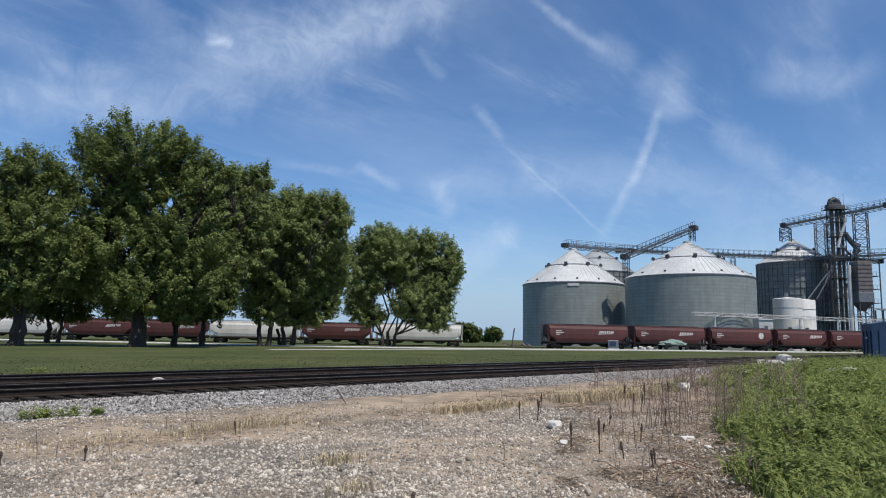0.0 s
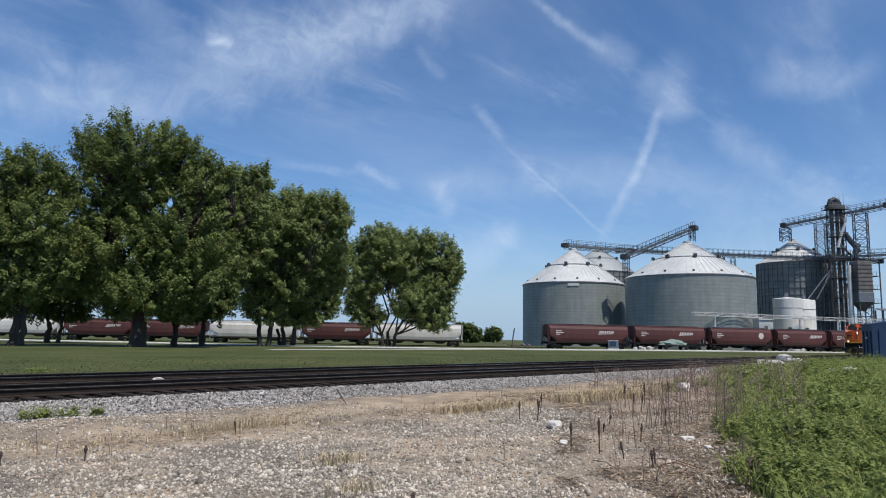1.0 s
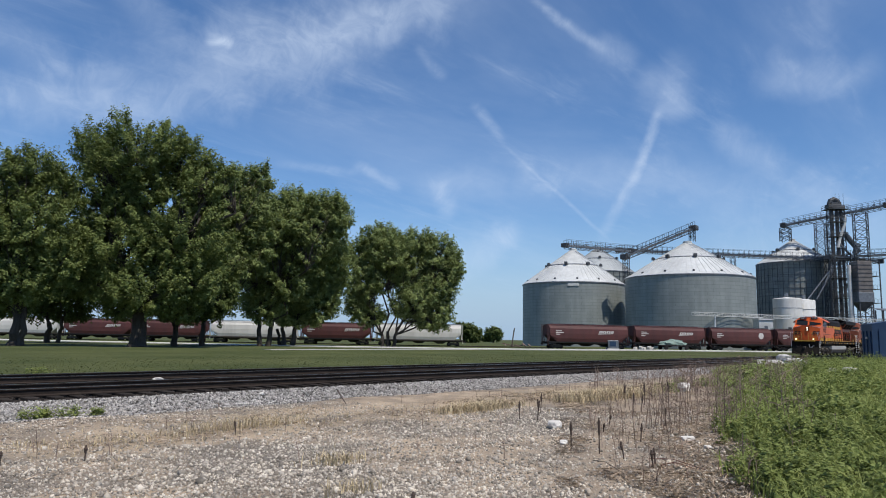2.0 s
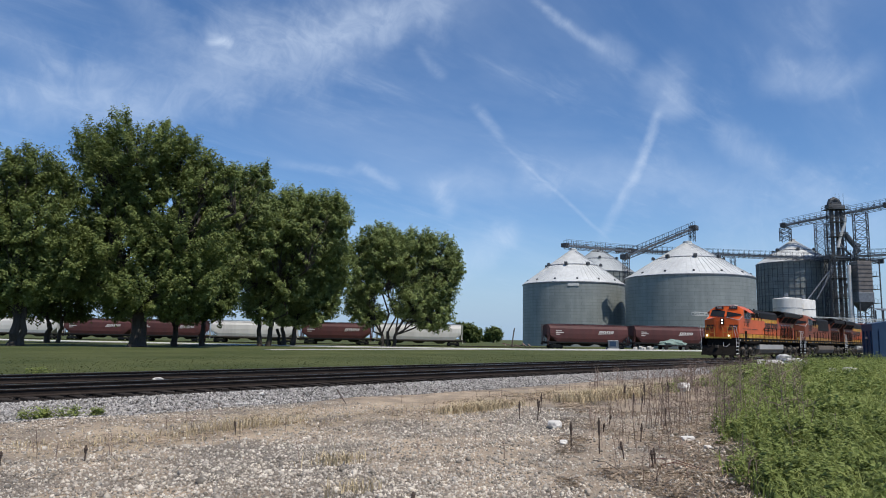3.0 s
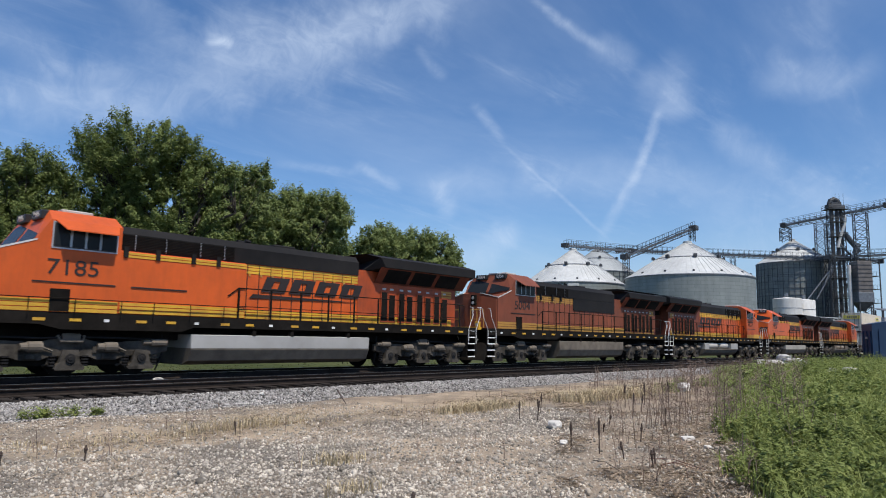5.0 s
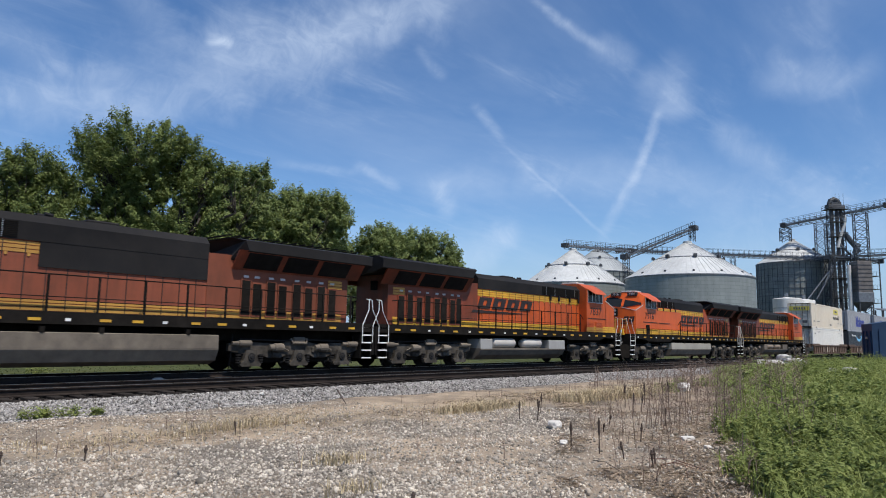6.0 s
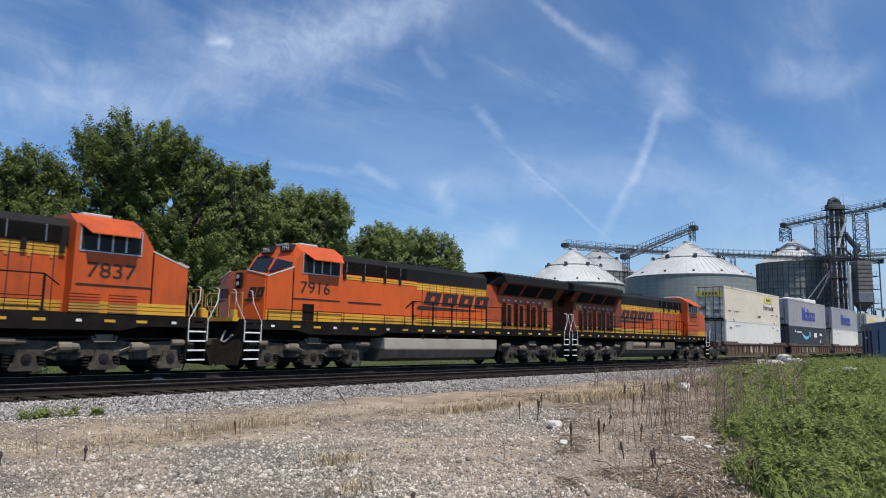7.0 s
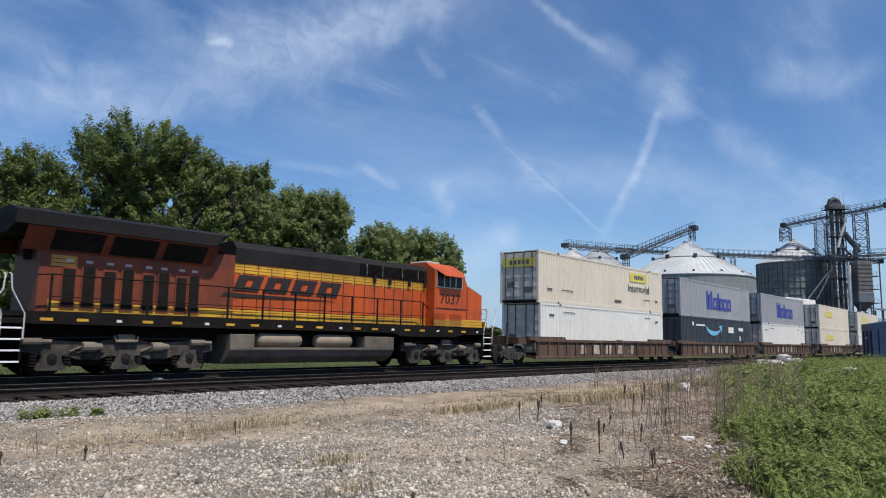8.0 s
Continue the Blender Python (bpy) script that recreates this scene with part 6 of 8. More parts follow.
            flank(hood, "grab_strip", M_INK, rect(3.9, 5.7, 2.50, 2.54), 1.432, 0.03)
        n = 11 if a0 > 5 else 17
        for i in range(n):
            u = a0 + (13.3 - a0) * (i + 0.5) / n
            flank(hood, "door_seam", M_INK, rect(u - 0.012, u + 0.012, 1.74, 3.62), yy, 0.02)
            flank(hood, "door_latch", M_YELLOW_OLD, rect(u + 0.05, u + 0.13, 3.22, 3.30), yy, 0.03)
        if logo:
            bm = bmesh.new()
            emblem_bars(bm, -2.5, 2.35, 2.45, 3.25, 0, slant=0.42)
            o = part("company_mark", bm, M_INK, hood, "large dark slanted company mark")
            o.matrix_basis = Matrix.Translation((-11.1, s * (hy + 0.022), 0)) @ Matrix.Rotation(math.pi if s > 0 else 0, 4, "Z")
    # radiator section
    bm = bmesh.new()
    box(bm, -19.6, -13.4, -hy - 0.02, hy + 0.02, 1.7, 3.9)
    rad = part("radiator_cab", bm, ORANGE_SHADED if colour is ORANGE else ORANGE_GRIMY_SHADED if colour is ORANGE_DUSTY else ORANGE_SOOT, root)
    if not new_style:
        for s in (-1, 1):
            flank(hood, "soot_panel", M_SOOT, rect(8.2, 13.4, 2.95, 3.66), s * (hy + 0.03), 0.02, "sooty black upper doors")
    bm = bmesh.new()
    if new_style:
        prism(bm, [(-0.9, 3.86), (0.9, 3.86), (1.54, 4.06), (1.54, 4.44), (1.1, 4.58), (-1.1, 4.58), (-1.54, 4.44), (-1.54, 4.06)], -20.45, -13.7, "x")
    else:
        prism(bm, [(-0.9, 3.66), (0.9, 3.66), (1.52, 4.05), (1.52, 4.40), (1.1, 4.50), (-1.1, 4.50), (-1.52, 4.40), (-1.52, 4.05)], -20.45, -14.2, "x")
    lead, back = (-13.7, 0.85) if new_style else (-14.2, 0.5)
    for v in bm.verts:
        if v.co.x > -14.5 and abs(v.co.y) > 1.2:
            v.co.x = lead - back * (0.9 if v.co.z < 4.2 else 0.55)
    wing = part("radiator_wing", bm, M_SOOT, root, "black overhanging radiator housing")
    bm = bmesh.new()
    for k in range(16):
        x = -20.2 + k * 0.4
        box(bm, x, x + 0.06, -1.05, 1.05, 4.575, 4.62)
    part("radiator_grille", bm, M_UNDER, wing)
    for s in (-1, 1):
        yy = s * (hy + 0.028)
        stripe_band(rad, 13.45, 19.3, yy, 1.72, 2.06, yellow)
        for i, u in enumerate((14.9, 15.35, 15.95, 16.45, 17.1, 17.65, 18.25, 18.8)):
            bm = bmesh.new()
            y0, y1 = sorted((yy, yy + s * 0.03))
            box(bm, -u - 0.21, -u + 0.21, y0, y1, 1.80, 3.02 if i % 2 else 3.12)
            fr = part("vent_frame", bm, rad.data.materials[0], rad)
            flank(rad, "vent_opening", M_UNDER, rect(u - 0.17, u + 0.17, 1.86, 2.96 if i % 2 else 3.06), yy + s * 0.034, 0.012, "dark louvred opening")
            flank(rad, "placard", M_PALE_LETTER, rect(u - 0.10, u + 0.10, 3.16, 3.24), yy, 0.02)
        stripe_band(rad, 18.6, 19.3, yy, 3.0, 3.34, M_YELLOW_OLD)
        # the flared side under the wing, its shade and grime in the paint, with its dark intake screens
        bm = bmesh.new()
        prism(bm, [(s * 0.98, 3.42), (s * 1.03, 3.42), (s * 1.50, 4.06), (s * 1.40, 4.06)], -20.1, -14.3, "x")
        part("radiator_flare", bm, ORANGE_GRIMY_SHADED, rad, "flared side coloured dark with grime and wing shade")
        for u in (14.7, 16.35, 18.0):
            bm = bmesh.new()
            prism(bm, [(s * 1.05, 3.49), (s * 1.09, 3.47), (s * 1.47, 3.99), (s * 1.43, 4.01)], -u - 1.4, -u, "x")
            part("intake_screen", bm, M_UNDER, rad, "dark sloping intake screen")
    bm = bmesh.new()
    box(bm, -19.72, -19.59, -0.35, 0.0, 3.2, 3.6, 0.02)
    part("rear_headlight", bm, M_UNDER, root)
    # railings along the walkways
    for s in (-1, 1):
        start = 7.6 if (s > 0 and new_style) else 4.2
        y = s * 1.44
        us = list(np.linspace(start, 19.4, 10 if start > 5 else 12))
        for u in us:
            bm = bmesh.new()
            box(bm, -u - 0.03, -u + 0.03, min(y, y + s * 0.04), max(y, y + s * 0.04), 1.5, 2.74)
            part("railing_post", bm, M_UNDER, root)
        bm = bmesh.new()
        tube(bm, [(-start + 0.4, y, 2.45), (-start, y, 2.74), (-19.4, y, 2.74), (-19.75, y, 2.70)], 0.022, 6)
        part("handrail", bm, M_UNDER, root)
        bm = bmesh.new()
        for z in (2.12, 2.02):
            tube(bm, [(-start, y, z), (-19.4, y, z)], 0.014, 5)
        part("mid_rail", bm, M_UNDER, root)
        if start > 5:
            bm = bmesh.new()
            for z in (2.08,):
                tube(bm, [(-0.1, s * 1.56, z), (-7.6, s * 1.56, z)], 0.014, 5)
            for u in (0.1, 1.1, 2.3, 3.6, 4.6, 5.8, 7.0):
                tube(bm, [(-u, s * 1.56, 1.6), (-u, s * 1.56, 2.08)], 0.014, 5)
            part("grab_rail", bm, M_UNDER, root)
    # tanks and running gear
    tm = tank_mat or M_TANK
    bm = bmesh.new()
    prism(bm, [(-1.30, 0.40), (-0.9, 0.16), (0.9, 0.16), (1.30, 0.30), (1.46, 0.66), (1.46, 0.70), (-1.46, 0.74), (-1.46, 0.66)], -13.7, -5.95, "x")
    fuel = part("fuel_tank", bm, M_TANK_DIRTY, root, "soiled tank underside")
    bm = bmesh.new()
    box(bm, -13.7, -5.95, 0.0, 1.465, 0.685, 1.14, 0.02)
    part("tank_side", bm, tm, fuel, "grey tank flank")
    for u0, u1 in ((5.95, 7.6), (12.75, 13.7)):
        bm = bmesh.new()
        box(bm, -u1, -u0, -1.465, 0.0, 0.685, 1.18, 0.02)
        part("equipment_box", bm, tm, fuel)
    bm = bmesh.new()
    box(bm, -12.75, -7.6, -0.95, 0.0, 0.70, 1.2)
    part("tank_core", bm, M_UNDER, fuel)
    for u0, u1 in ((8.15, 9.98), (10.6, 12.55)):
        bm = bmesh.new()
        tube(bm, [(-u0, -1.2, 0.98), (-u0 - 0.06, -1.2, 0.98), (-u0 - 0.16, -1.2, 0.98), (-u1 + 0.16, -1.2, 0.98), (-u1 + 0.06, -1.2, 0.98), (-u1, -1.2, 0.98)], [0.08, 0.19, 0.25, 0.25, 0.19, 0.08], 16)
        part("air_reservoir", bm, M_AIR_TAN if tm is M_TANK_DIRTY else M_AIR, fuel, "round air reservoir lying along the tank", smooth=True)
    for u in (8.3, 9.9, 12.6):
        bm = bmesh.new()
        tube(bm, [(-u, 1.40, 1.12), (-u, 1.40, 1.30)], 0.09, 8)
        part("filler", bm, M_UNDER, fuel)
    six_wheel_truck(root, 2.38, sense)
    six_wheel_truck(root, 17.12, sense)
    TRAIN.append((root, x_nose + 7 * TRAIN_V, not reversed_run))
    return root


J = (-53.85, -31.55, -9.25, 13.05, 35.35, 57.65)     # couplings along the track at 7 s
locomotive("7185", ORANGE, False, J[0] + 1.4, label="bright orange diesel locomotive with lit lamps leading the train")
locomotive("5004", ORANGE_OLD, False, J[1] + 1.4, new_style=False, logo=False, yellow=M_YELLOW_OLD, label="faded orange older diesel locomotive coupled second", tank_mat=M_TANK_DIRTY)
locomotive("7837", ORANGE_DUSTY, True, J[3] - 1.7, label="orange diesel locomotive running cab last")
locomotive("7916", ORANGE, False, J[3] + 1.25, label="orange diesel locomotive running cab first in the consist", tank_mat=M_TANK_TAN)
locomotive("7037", ORANGE_DUSTY, True, J[5] - 1.85, label="orange diesel locomotive coupled to the container wagons", tank_mat=M_TANK_DIRTY)
# ---------------------------------------------------------------- the train: container wagons and containers
M_WELL = mat("rusty_brown_wagon_paint", (0.150, 0.086, 0.052), (0.040, 0.026, 0.020), scale=3.2, rough=0.85, stain=0.4, stretch=(1, 1, 0.18))
M_GRAFFITI = mat("faded_sprayed_paint", (0.52, 0.46, 0.38), (0.30, 0.22, 0.16), scale=1.5, rough=0.7, stain=0.3)
M_BOX_CREAM = mat("cream_container_paint", (0.76, 0.68, 0.55), (0.70, 0.61, 0.48), scale=1.0, rough=0.55, stain=0.08)
M_BOX_WHITE = mat("white_container_paint", (0.82, 0.79, 0.72), (0.75, 0.72, 0.65), scale=1.0, rough=0.5, stain=0.06)
M_BOX_GREY = mat("grey_container_paint", (0.37, 0.375, 0.39), (0.32, 0.325, 0.34), scale=1.0, rough=0.55, stain=0.08)
M_BOX_DARK = mat("charcoal_container_paint", (0.045, 0.055, 0.065), (0.032, 0.04, 0.048), scale=1.0, rough=0.5, stain=0.1)
M_DOOR = mat("weathered_door_paint", (0.74, 0.70, 0.60), (0.46, 0.42, 0.34), scale=2.4, rough=0.6, stain=0.3)
M_SIGN_YELLOW = mat("yellow_sign", (0.70, 0.60, 0.10), (0.62, 0.52, 0.09), scale=2, rough=0.5)
M_BLUE_MARK = mat("blue_lettering_paint", (0.045, 0.06, 0.33), (0.035, 0.05, 0.28), scale=2, rough=0.5)
M_SKY_MARK = mat("light_blue_mark", (0.20, 0.50, 0.72), (0.17, 0.44, 0.65), scale=2, rough=0.5)
M_GREY_MARK = mat("dark_grey_lettering", (0.12, 0.12, 0.12), (0.09, 0.09, 0.09), scale=2, rough=0.6)


def container_side_mesh(L, h, pitch, depth):
    """A ribbed steel side, outer face at y = 0, from x = 0 to L."""
    key = ("side", L, h, pitch)
    if key in CACHE:
        return CACHE[key]
    pts = [(0.12, 0.0)]
    x = 0.12
    while x + pitch < L - 0.12:
        pts += [(x + pitch * 0.10, depth), (x + pitch * 0.50, depth), (x + pitch * 0.60, 0.0), (x + pitch, 0.0)]
        x += pitch
    pts.append((L - 0.12, 0.0))
    bm = bmesh.new()
    lo = [bm.verts.new((a, b, 0.15)) for a, b in pts]
    hi = [bm.verts.new((a, b, h - 0.12)) for a, b in pts]
    for i in range(len(pts) - 1):
        bm.faces.new((lo[i], lo[i + 1], hi[i + 1], hi[i]))
    me = bpy.data.meshes.new("ribbed_side")
    bm.to_mesh(me)
    bm.free()
    CACHE[key] = me
    return me


def container(colour, label, x7, z, length=16.15, mark="", door=None, ribs=0.28, doors=True):
    """A steel container, doors at its -x end; x7: where that end stands at 7 s."""
    h, W = 2.9, 1.295
    root = thing("shipping_container", label, "container", group="containers on the train")
    for s in (-1, 1):
        me = container_side_mesh(length, h, ribs, 0.035)
        o = part("ribbed_side", me.copy(), colour, root)
        o.data.materials.clear()
        o.data.materials.append(colour)
        o.matrix_basis = Matrix.Translation((0, s * (W - 0.01), 0)) @ (Matrix.Identity(4) if s < 0 else Matrix.Diagonal((1, -1, 1, 1)))
        for z0, z1, n in ((0.0, 0.16, "bottom_rail"), (h - 0.12, h, "top_rail")):
            bm = bmesh.new()
            box(bm, 0.0, length, min(s * (W - 0.12), s * W), max(s * (W - 0.12), s * W), z0, z1)
            part(n, bm, colour, root)
        posts = [0.0, length - 0.13] + ([1.98, length - 2.1] if length > 15 else [])
        for x in posts:
            bm = bmesh.new()
            y0, y1 = sorted((s * (W - 0.13), s * (W + 0.004)))
            box(bm, x, x + 0.13, y0, y1, 0.0, h)
            part("corner_post", bm, colour, root)
            for zz in (0.0, h - 0.12):
                bm = bmesh.new()
                box(bm, x - 0.012, x + 0.17, min(y0, y1 - 0.16) if s > 0 else y0 - 0.006, y1 + 0.006 if s > 0 else y1, zz - 0.006, zz + 0.125)
                part("corner_casting", bm, M_GREY_MARK if x in posts[2:] else colour, root)
    bm = bmesh.new()
    box(bm, 0.05, length - 0.05, -W + 0.06, W - 0.06, h - 0.05, h - 0.01)
    part("roof", bm, colour, root)
    bm = bmesh.new()
    box(bm, 0.0, length, -W + 0.1, W - 0.1, 0.04, 0.14)
    part("floor", bm, M_UNDER, root)
    door = door or M_DOOR
    for s in (-1, 1):
        bm = bmesh.new()
        box(bm, 0.02, 0.08, min(0.01 * s, s * (W - 0.13)), max(0.01 * s, s * (W - 0.13)), 0.16, h - 0.12)
        d = part("end_door", bm, door, root)
        for y in (0.35, 0.9):
            bm = bmesh.new()
            tube(bm, [(-0.015, s * y, 0.10), (-0.015, s * y, h - 0.08)], 0.025, 6)
            part("lock_rod", bm, M_GRIME, d)
        bm = bmesh.new()
        for k in range(5):
            box(bm, -0.005, 0.022, min(s * 0.06, s * 1.12), max(s * 0.06, s * 1.12), 0.35 + k * 0.52, 0.39 + k * 0.52)
        part("door_ribs", bm, door, d)
        bm = bmesh.new()
        box(bm, -0.006, 0.02, min(s * 0.3, s * 0.8), max(s * 0.3, s * 0.8), 0.7 + 0.15 * s, 1.0 + 0.15 * s)
        part("placard", bm, M_GREY_MARK, d)
    bm = bmesh.new()
    box(bm, length - 0.08, length - 0.02, -W + 0.13, W - 0.13, 0.14, h - 0.12)
    part("front_wall", bm, colour, root)
    y = -W - 0.008
    if mark == "yellow_sign":
        bm = bmesh.new()
        box(bm, length - 5.05, length - 2.55, y - 0.006, y + 0.006, 1.95, 2.55)
        sg = part("sign_plate", bm, M_SIGN_YELLOW, root, "yellow company plate")
        bm = bmesh.new()
        x = length - 4.45
        for w in (0.2, 0.2, 0.28, 0.24, 0.22):
            box(bm, x, x + w, y - 0.014, y - 0.004, 2.13, 2.38)
            x += w + 0.06
        part("plate_bars", bm, M_GREY_MARK, sg)
        o = part("writing", text_mesh("Intermodal", 0.74), M_GREY_MARK, root, "dark grey word on the side")
        o.matrix_basis = Matrix(((1, 0, 0, length - 3.75), (0, 0, -1, y), (0, 1, 0, 1.50), (0, 0, 0, 1)))
        bm = bmesh.new()
        box(bm, -0.03, -0.02, -1.1, 1.1, 2.0, 2.5)
        sg2 = part("door_sign", bm, M_SIGN_YELLOW, root, "yellow company plate on the doors")
        bm = bmesh.new()
        for k in range(5):
            box(bm, -0.04, -0.028, 0.62 - k * 0.28 - 0.19, 0.62 - k * 0.28, 2.13, 2.38)
        part("plate_bars", bm, M_GREY_MARK, sg2)
    elif mark == "blue":
        bm = bmesh.new()
        x, zb = length * 0.33, 0.72
        for w, hh, kind in ((1.35, 1.5, "posts"), (0.85, 1.0, "ring"), (0.34, 1.4, "bar"), (0.75, 1.0, "ring"), (0.85, 1.0, "ring"), (0.85, 1.0, "ring")):
            y0, y1, z1 = y - 0.006, y + 0.006, zb + hh
            if kind == "bar":
                box(bm, x, x + w, y0, y1, zb, z1)
            elif kind == "posts":
                for k in range(3):
                    box(bm, x + k * w * 0.37, x + k * w * 0.37 + w * 0.26, y0, y1, zb, z1 - (0.25 if k == 1 else 0))
            else:
                t = 0.24
                for a0, a1, c0, c1 in ((0, t, 0, hh), (w - t, w, 0, hh), (t, w - t, 0, t), (t, w - t, hh - t, hh)):
                    box(bm, x + a0, x + a1, y0, y1, zb + c0, zb + c1)
            x += w + 0.15
        part("company_mark", bm, M_BLUE_MARK, root, "large blue company mark")
    elif mark == "arc":
        bm = bmesh.new()
        cx, n = length * 0.42, 18
        outer, inner = [], []
        for i in range(n + 1):
            t = i / n
            a = math.radians(205 + 125 * t)
            thick = 0.34 * math.sin(math.pi * min(1, t * 0.9 + 0.08)) + 0.03
            outer.append((cx + 1.9 * math.cos(a), 2.62 + 1.15 * math.sin(a)))
            inner.append((cx + 1.9 * math.cos(a), 2.62 + 1.15 * math.sin(a) + thick))
        for i in range(n):
            prism(bm, [outer[i], outer[i + 1], inner[i + 1], inner[i]], y - 0.006, y + 0.006, "y")
        prism(bm, [(cx + 1.15, 2.25), (cx + 1.95, 2.38), (cx + 1.78, 1.6), (cx + 1.58, 2.05)], y - 0.008, y + 0.006, "y")
        part("curved_mark", bm, M_SKY_MARK, root, "light blue curved arrow mark")
        bm = bmesh.new()
        for x0, w, z0, hh in ((length - 5.9, 1.3, 1.75, 0.5), (length - 3.3, 1.2, 1.95, 0.3), (2.2, 0.3, 2.2, 0.3), (3.0, 1.8, 2.2, 0.14), (length - 3.1, 0.3, 1.1, 0.4)):
            box(bm, x0, x0 + w, y - 0.006, y + 0.006, z0, z0 + hh)
        part("stencil", bm, M_BOX_WHITE, root, "white stencilled lines")
    elif mark == "small_sign":
        bm = bmesh.new()
        box(bm, length * 0.20, length * 0.42, y - 0.006, y + 0.006, 1.5, 2.15)
        part("sign_plate", bm, M_SIGN_YELLOW, root, "yellow company plate")
    bm = bmesh.new()
    for x0, w, z0, hh in ((0.9, 0.5, 2.2, 0.25), (2.4, 1.3, 2.42, 0.12), (length - 1.2, 0.4, 2.2, 0.3), (length - 3.0, 0.9, 2.45, 0.12), (length * 0.55, 0.9, 0.8, 0.35)):
        if mark in ("", "yellow_sign"):
            box(bm, x0, x0 + w, y - 0.005, y + 0.005, z0 if mark == "" else z0 * 0.2 + 0.3, (z0 if mark == "" else z0 * 0.2 + 0.3) + hh * 0.4)
    if len(bm.verts):
        part("stencil", bm, M_PALE_LETTER if colour is M_BOX_DARK else M_GREY_MARK, root, "small stencilled lines")
    else:
        bm.free()
    TRAIN.append((root, x7 + 7 * TRAIN_V, False, z))
    return root


def well_unit(x7, bogie_ends, label):
    """One well of a container wagon; x = 0 at the container's -x end; bogie_ends: where its trucks stand."""
    root = thing("well_wagon", label, "railway wagon", group="container wagons")
    L = 16.15
    for s in (-1, 1):
        bm = bmesh.new()
        y0, y1 = sorted((s * 1.40, s * 1.46))
        box(bm, -0.4, L + 0.4, y0, y1, 0.22, 1.12)
        side = part("side_sheet", bm, M_WELL, root)
        for z0, z1 in ((0.16, 0.30), (1.06, 1.22)):
            bm = bmesh.new()
            y0, y1 = sorted((s * 1.38, s * 1.54))
            box(bm, -0.6, L + 0.6, y0, y1, z0, z1, 0.015)
            part("side_chord", bm, M_WELL, side)
        for k in range(18):
            bm = bmesh.new()
            x = -0.3 + k * (L + 0.6) / 17
            y0, y1 = sorted((s * 1.455, s * 1.53))
            box(bm, x - 0.05, x + 0.05, y0, y1, 0.30, 1.06)
            part("side_post", bm, M_WELL, side)
        if s < 0:
            rnd = random.Random(int(x7 * 10))
            for k in range(5):
                x = 4.2 + k * 1.55
                flank(side, "sprayed_patch", M_GRAFFITI, [(-x, 0.42), (-x - rnd.uniform(0.6, 0.8), 0.38), (-x - rnd.uniform(0.5, 0.75), 0.95), (-x - 0.1, 0.98)], s * 1.463, 0.008, "faded sprayed paint")
        # raised shoulders at the ends of the well
        for x0, x1 in ((-1.2, 2.6), (L - 2.6, L + 1.2)):
            bm = bmesh.new()
            y0, y1 = sorted((s * 1.32, s * 1.52))
            prism(bm, [(x0, 1.15), (x1, 1.15), (x1 - 0.25, 1.36), (x0, 1.36)], y0, y1, "y")
            part("end_shoulder", bm, M_WELL, root)
    bm = bmesh.new()
    for k in range(6):
        x = 0.4 + k * (L - 0.8) / 5
        box(bm, x - 0.25, x + 0.25, -1.4, 1.4, 0.20, 0.32)
    part("well_floor", bm, M_WELL, root)
    for x0, x1 in ((-1.9, -0.4), (L + 0.4, L + 1.75)):
        bm = bmesh.new()
        prism(bm, [(x0, 0.95), (x1, 0.95), (x1, 1.30), (x0, 1.30)], -1.3, 1.3, "y")
        part("end_platform", bm, M_WELL, root)
    for xb, over in bogie_ends:
        tr = truck(root, xb, 0.48, 0.89, M_GRIME, RAIL_Z)
        for w in tr.children:
            WHEELS.append((w, -1))
        if over:
            bm = bmesh.new()
            d = -1 if xb < 0 else 1
            a, b = sorted((xb - d * 1.0, xb + d * over))
            box(bm, a, b, -0.35, 0.35, 0.80, 1.15)
            part("draft_sill", bm, M_GRIME, root)
            bm = bmesh.new()
            a, b = sorted((xb + d * (over - 0.5), xb + d * (over - 0.42)))
            box(bm, a, b, -1.35, 1.35, 0.9, 1.35)
            for y in (-1.3, 1.3):
                beam(bm, (a, y, 0.5), (a, y, 2.0), 0.04)
            part("end_sill", bm, M_WELL, root)
    TRAIN.append((root, x7 + 7 * TRAIN_V, False, 0.0))


X0 = 61.07
well_unit(X0, [(-2.0, 1.4), (17.8, 0)], "rusty brown articulated well wagon with faded sprayed patches")
well_unit(X0 + 19.5, [(17.9, 0)], "rusty brown middle well of an articulated wagon")
well_unit(X0 + 39.2, [(18.0, 1.4)], "rusty brown end well of an articulated wagon")
well_unit(X0 + 61.8, [(-1.9, 1.3), (18.0, 1.3)], "rusty brown single well wagon far along the train")
well_unit(X0 + 84.2, [(-1.9, 1.3), (18.0, 1.3)], "rusty brown well wagon at the far end of view")
LOW, HIGH = 0.33, 3.24
container(M_BOX_CREAM, "cream ribbed container with a yellow plate, stacked on top", X0, HIGH, mark="yellow_sign")
container(M_BOX_WHITE, "clean white ribbed container low in a wagon well", X0 + 0.2, LOW, length=15.95)
container(M_BOX_GREY, "grey ribbed container with large blue marks, stacked on top", X0 + 19.5, HIGH, mark="blue", door=M_BOX_GREY)
container(M_BOX_DARK, "charcoal container with a light blue curved mark", X0 + 19.5, LOW, mark="arc", door=M_BOX_DARK)
container(M_BOX_GREY, "grey container with blue marks above a white one", X0 + 39.2, HIGH, mark="blue", door=M_BOX_GREY, length=15.4)
container(M_BOX_WHITE, "white container below a grey one in a well", X0 + 39.3, LOW, length=15.3)
container(M_BOX_CREAM, "cream container with a yellow plate far along the train", X0 + 61.8, HIGH, mark="small_sign")
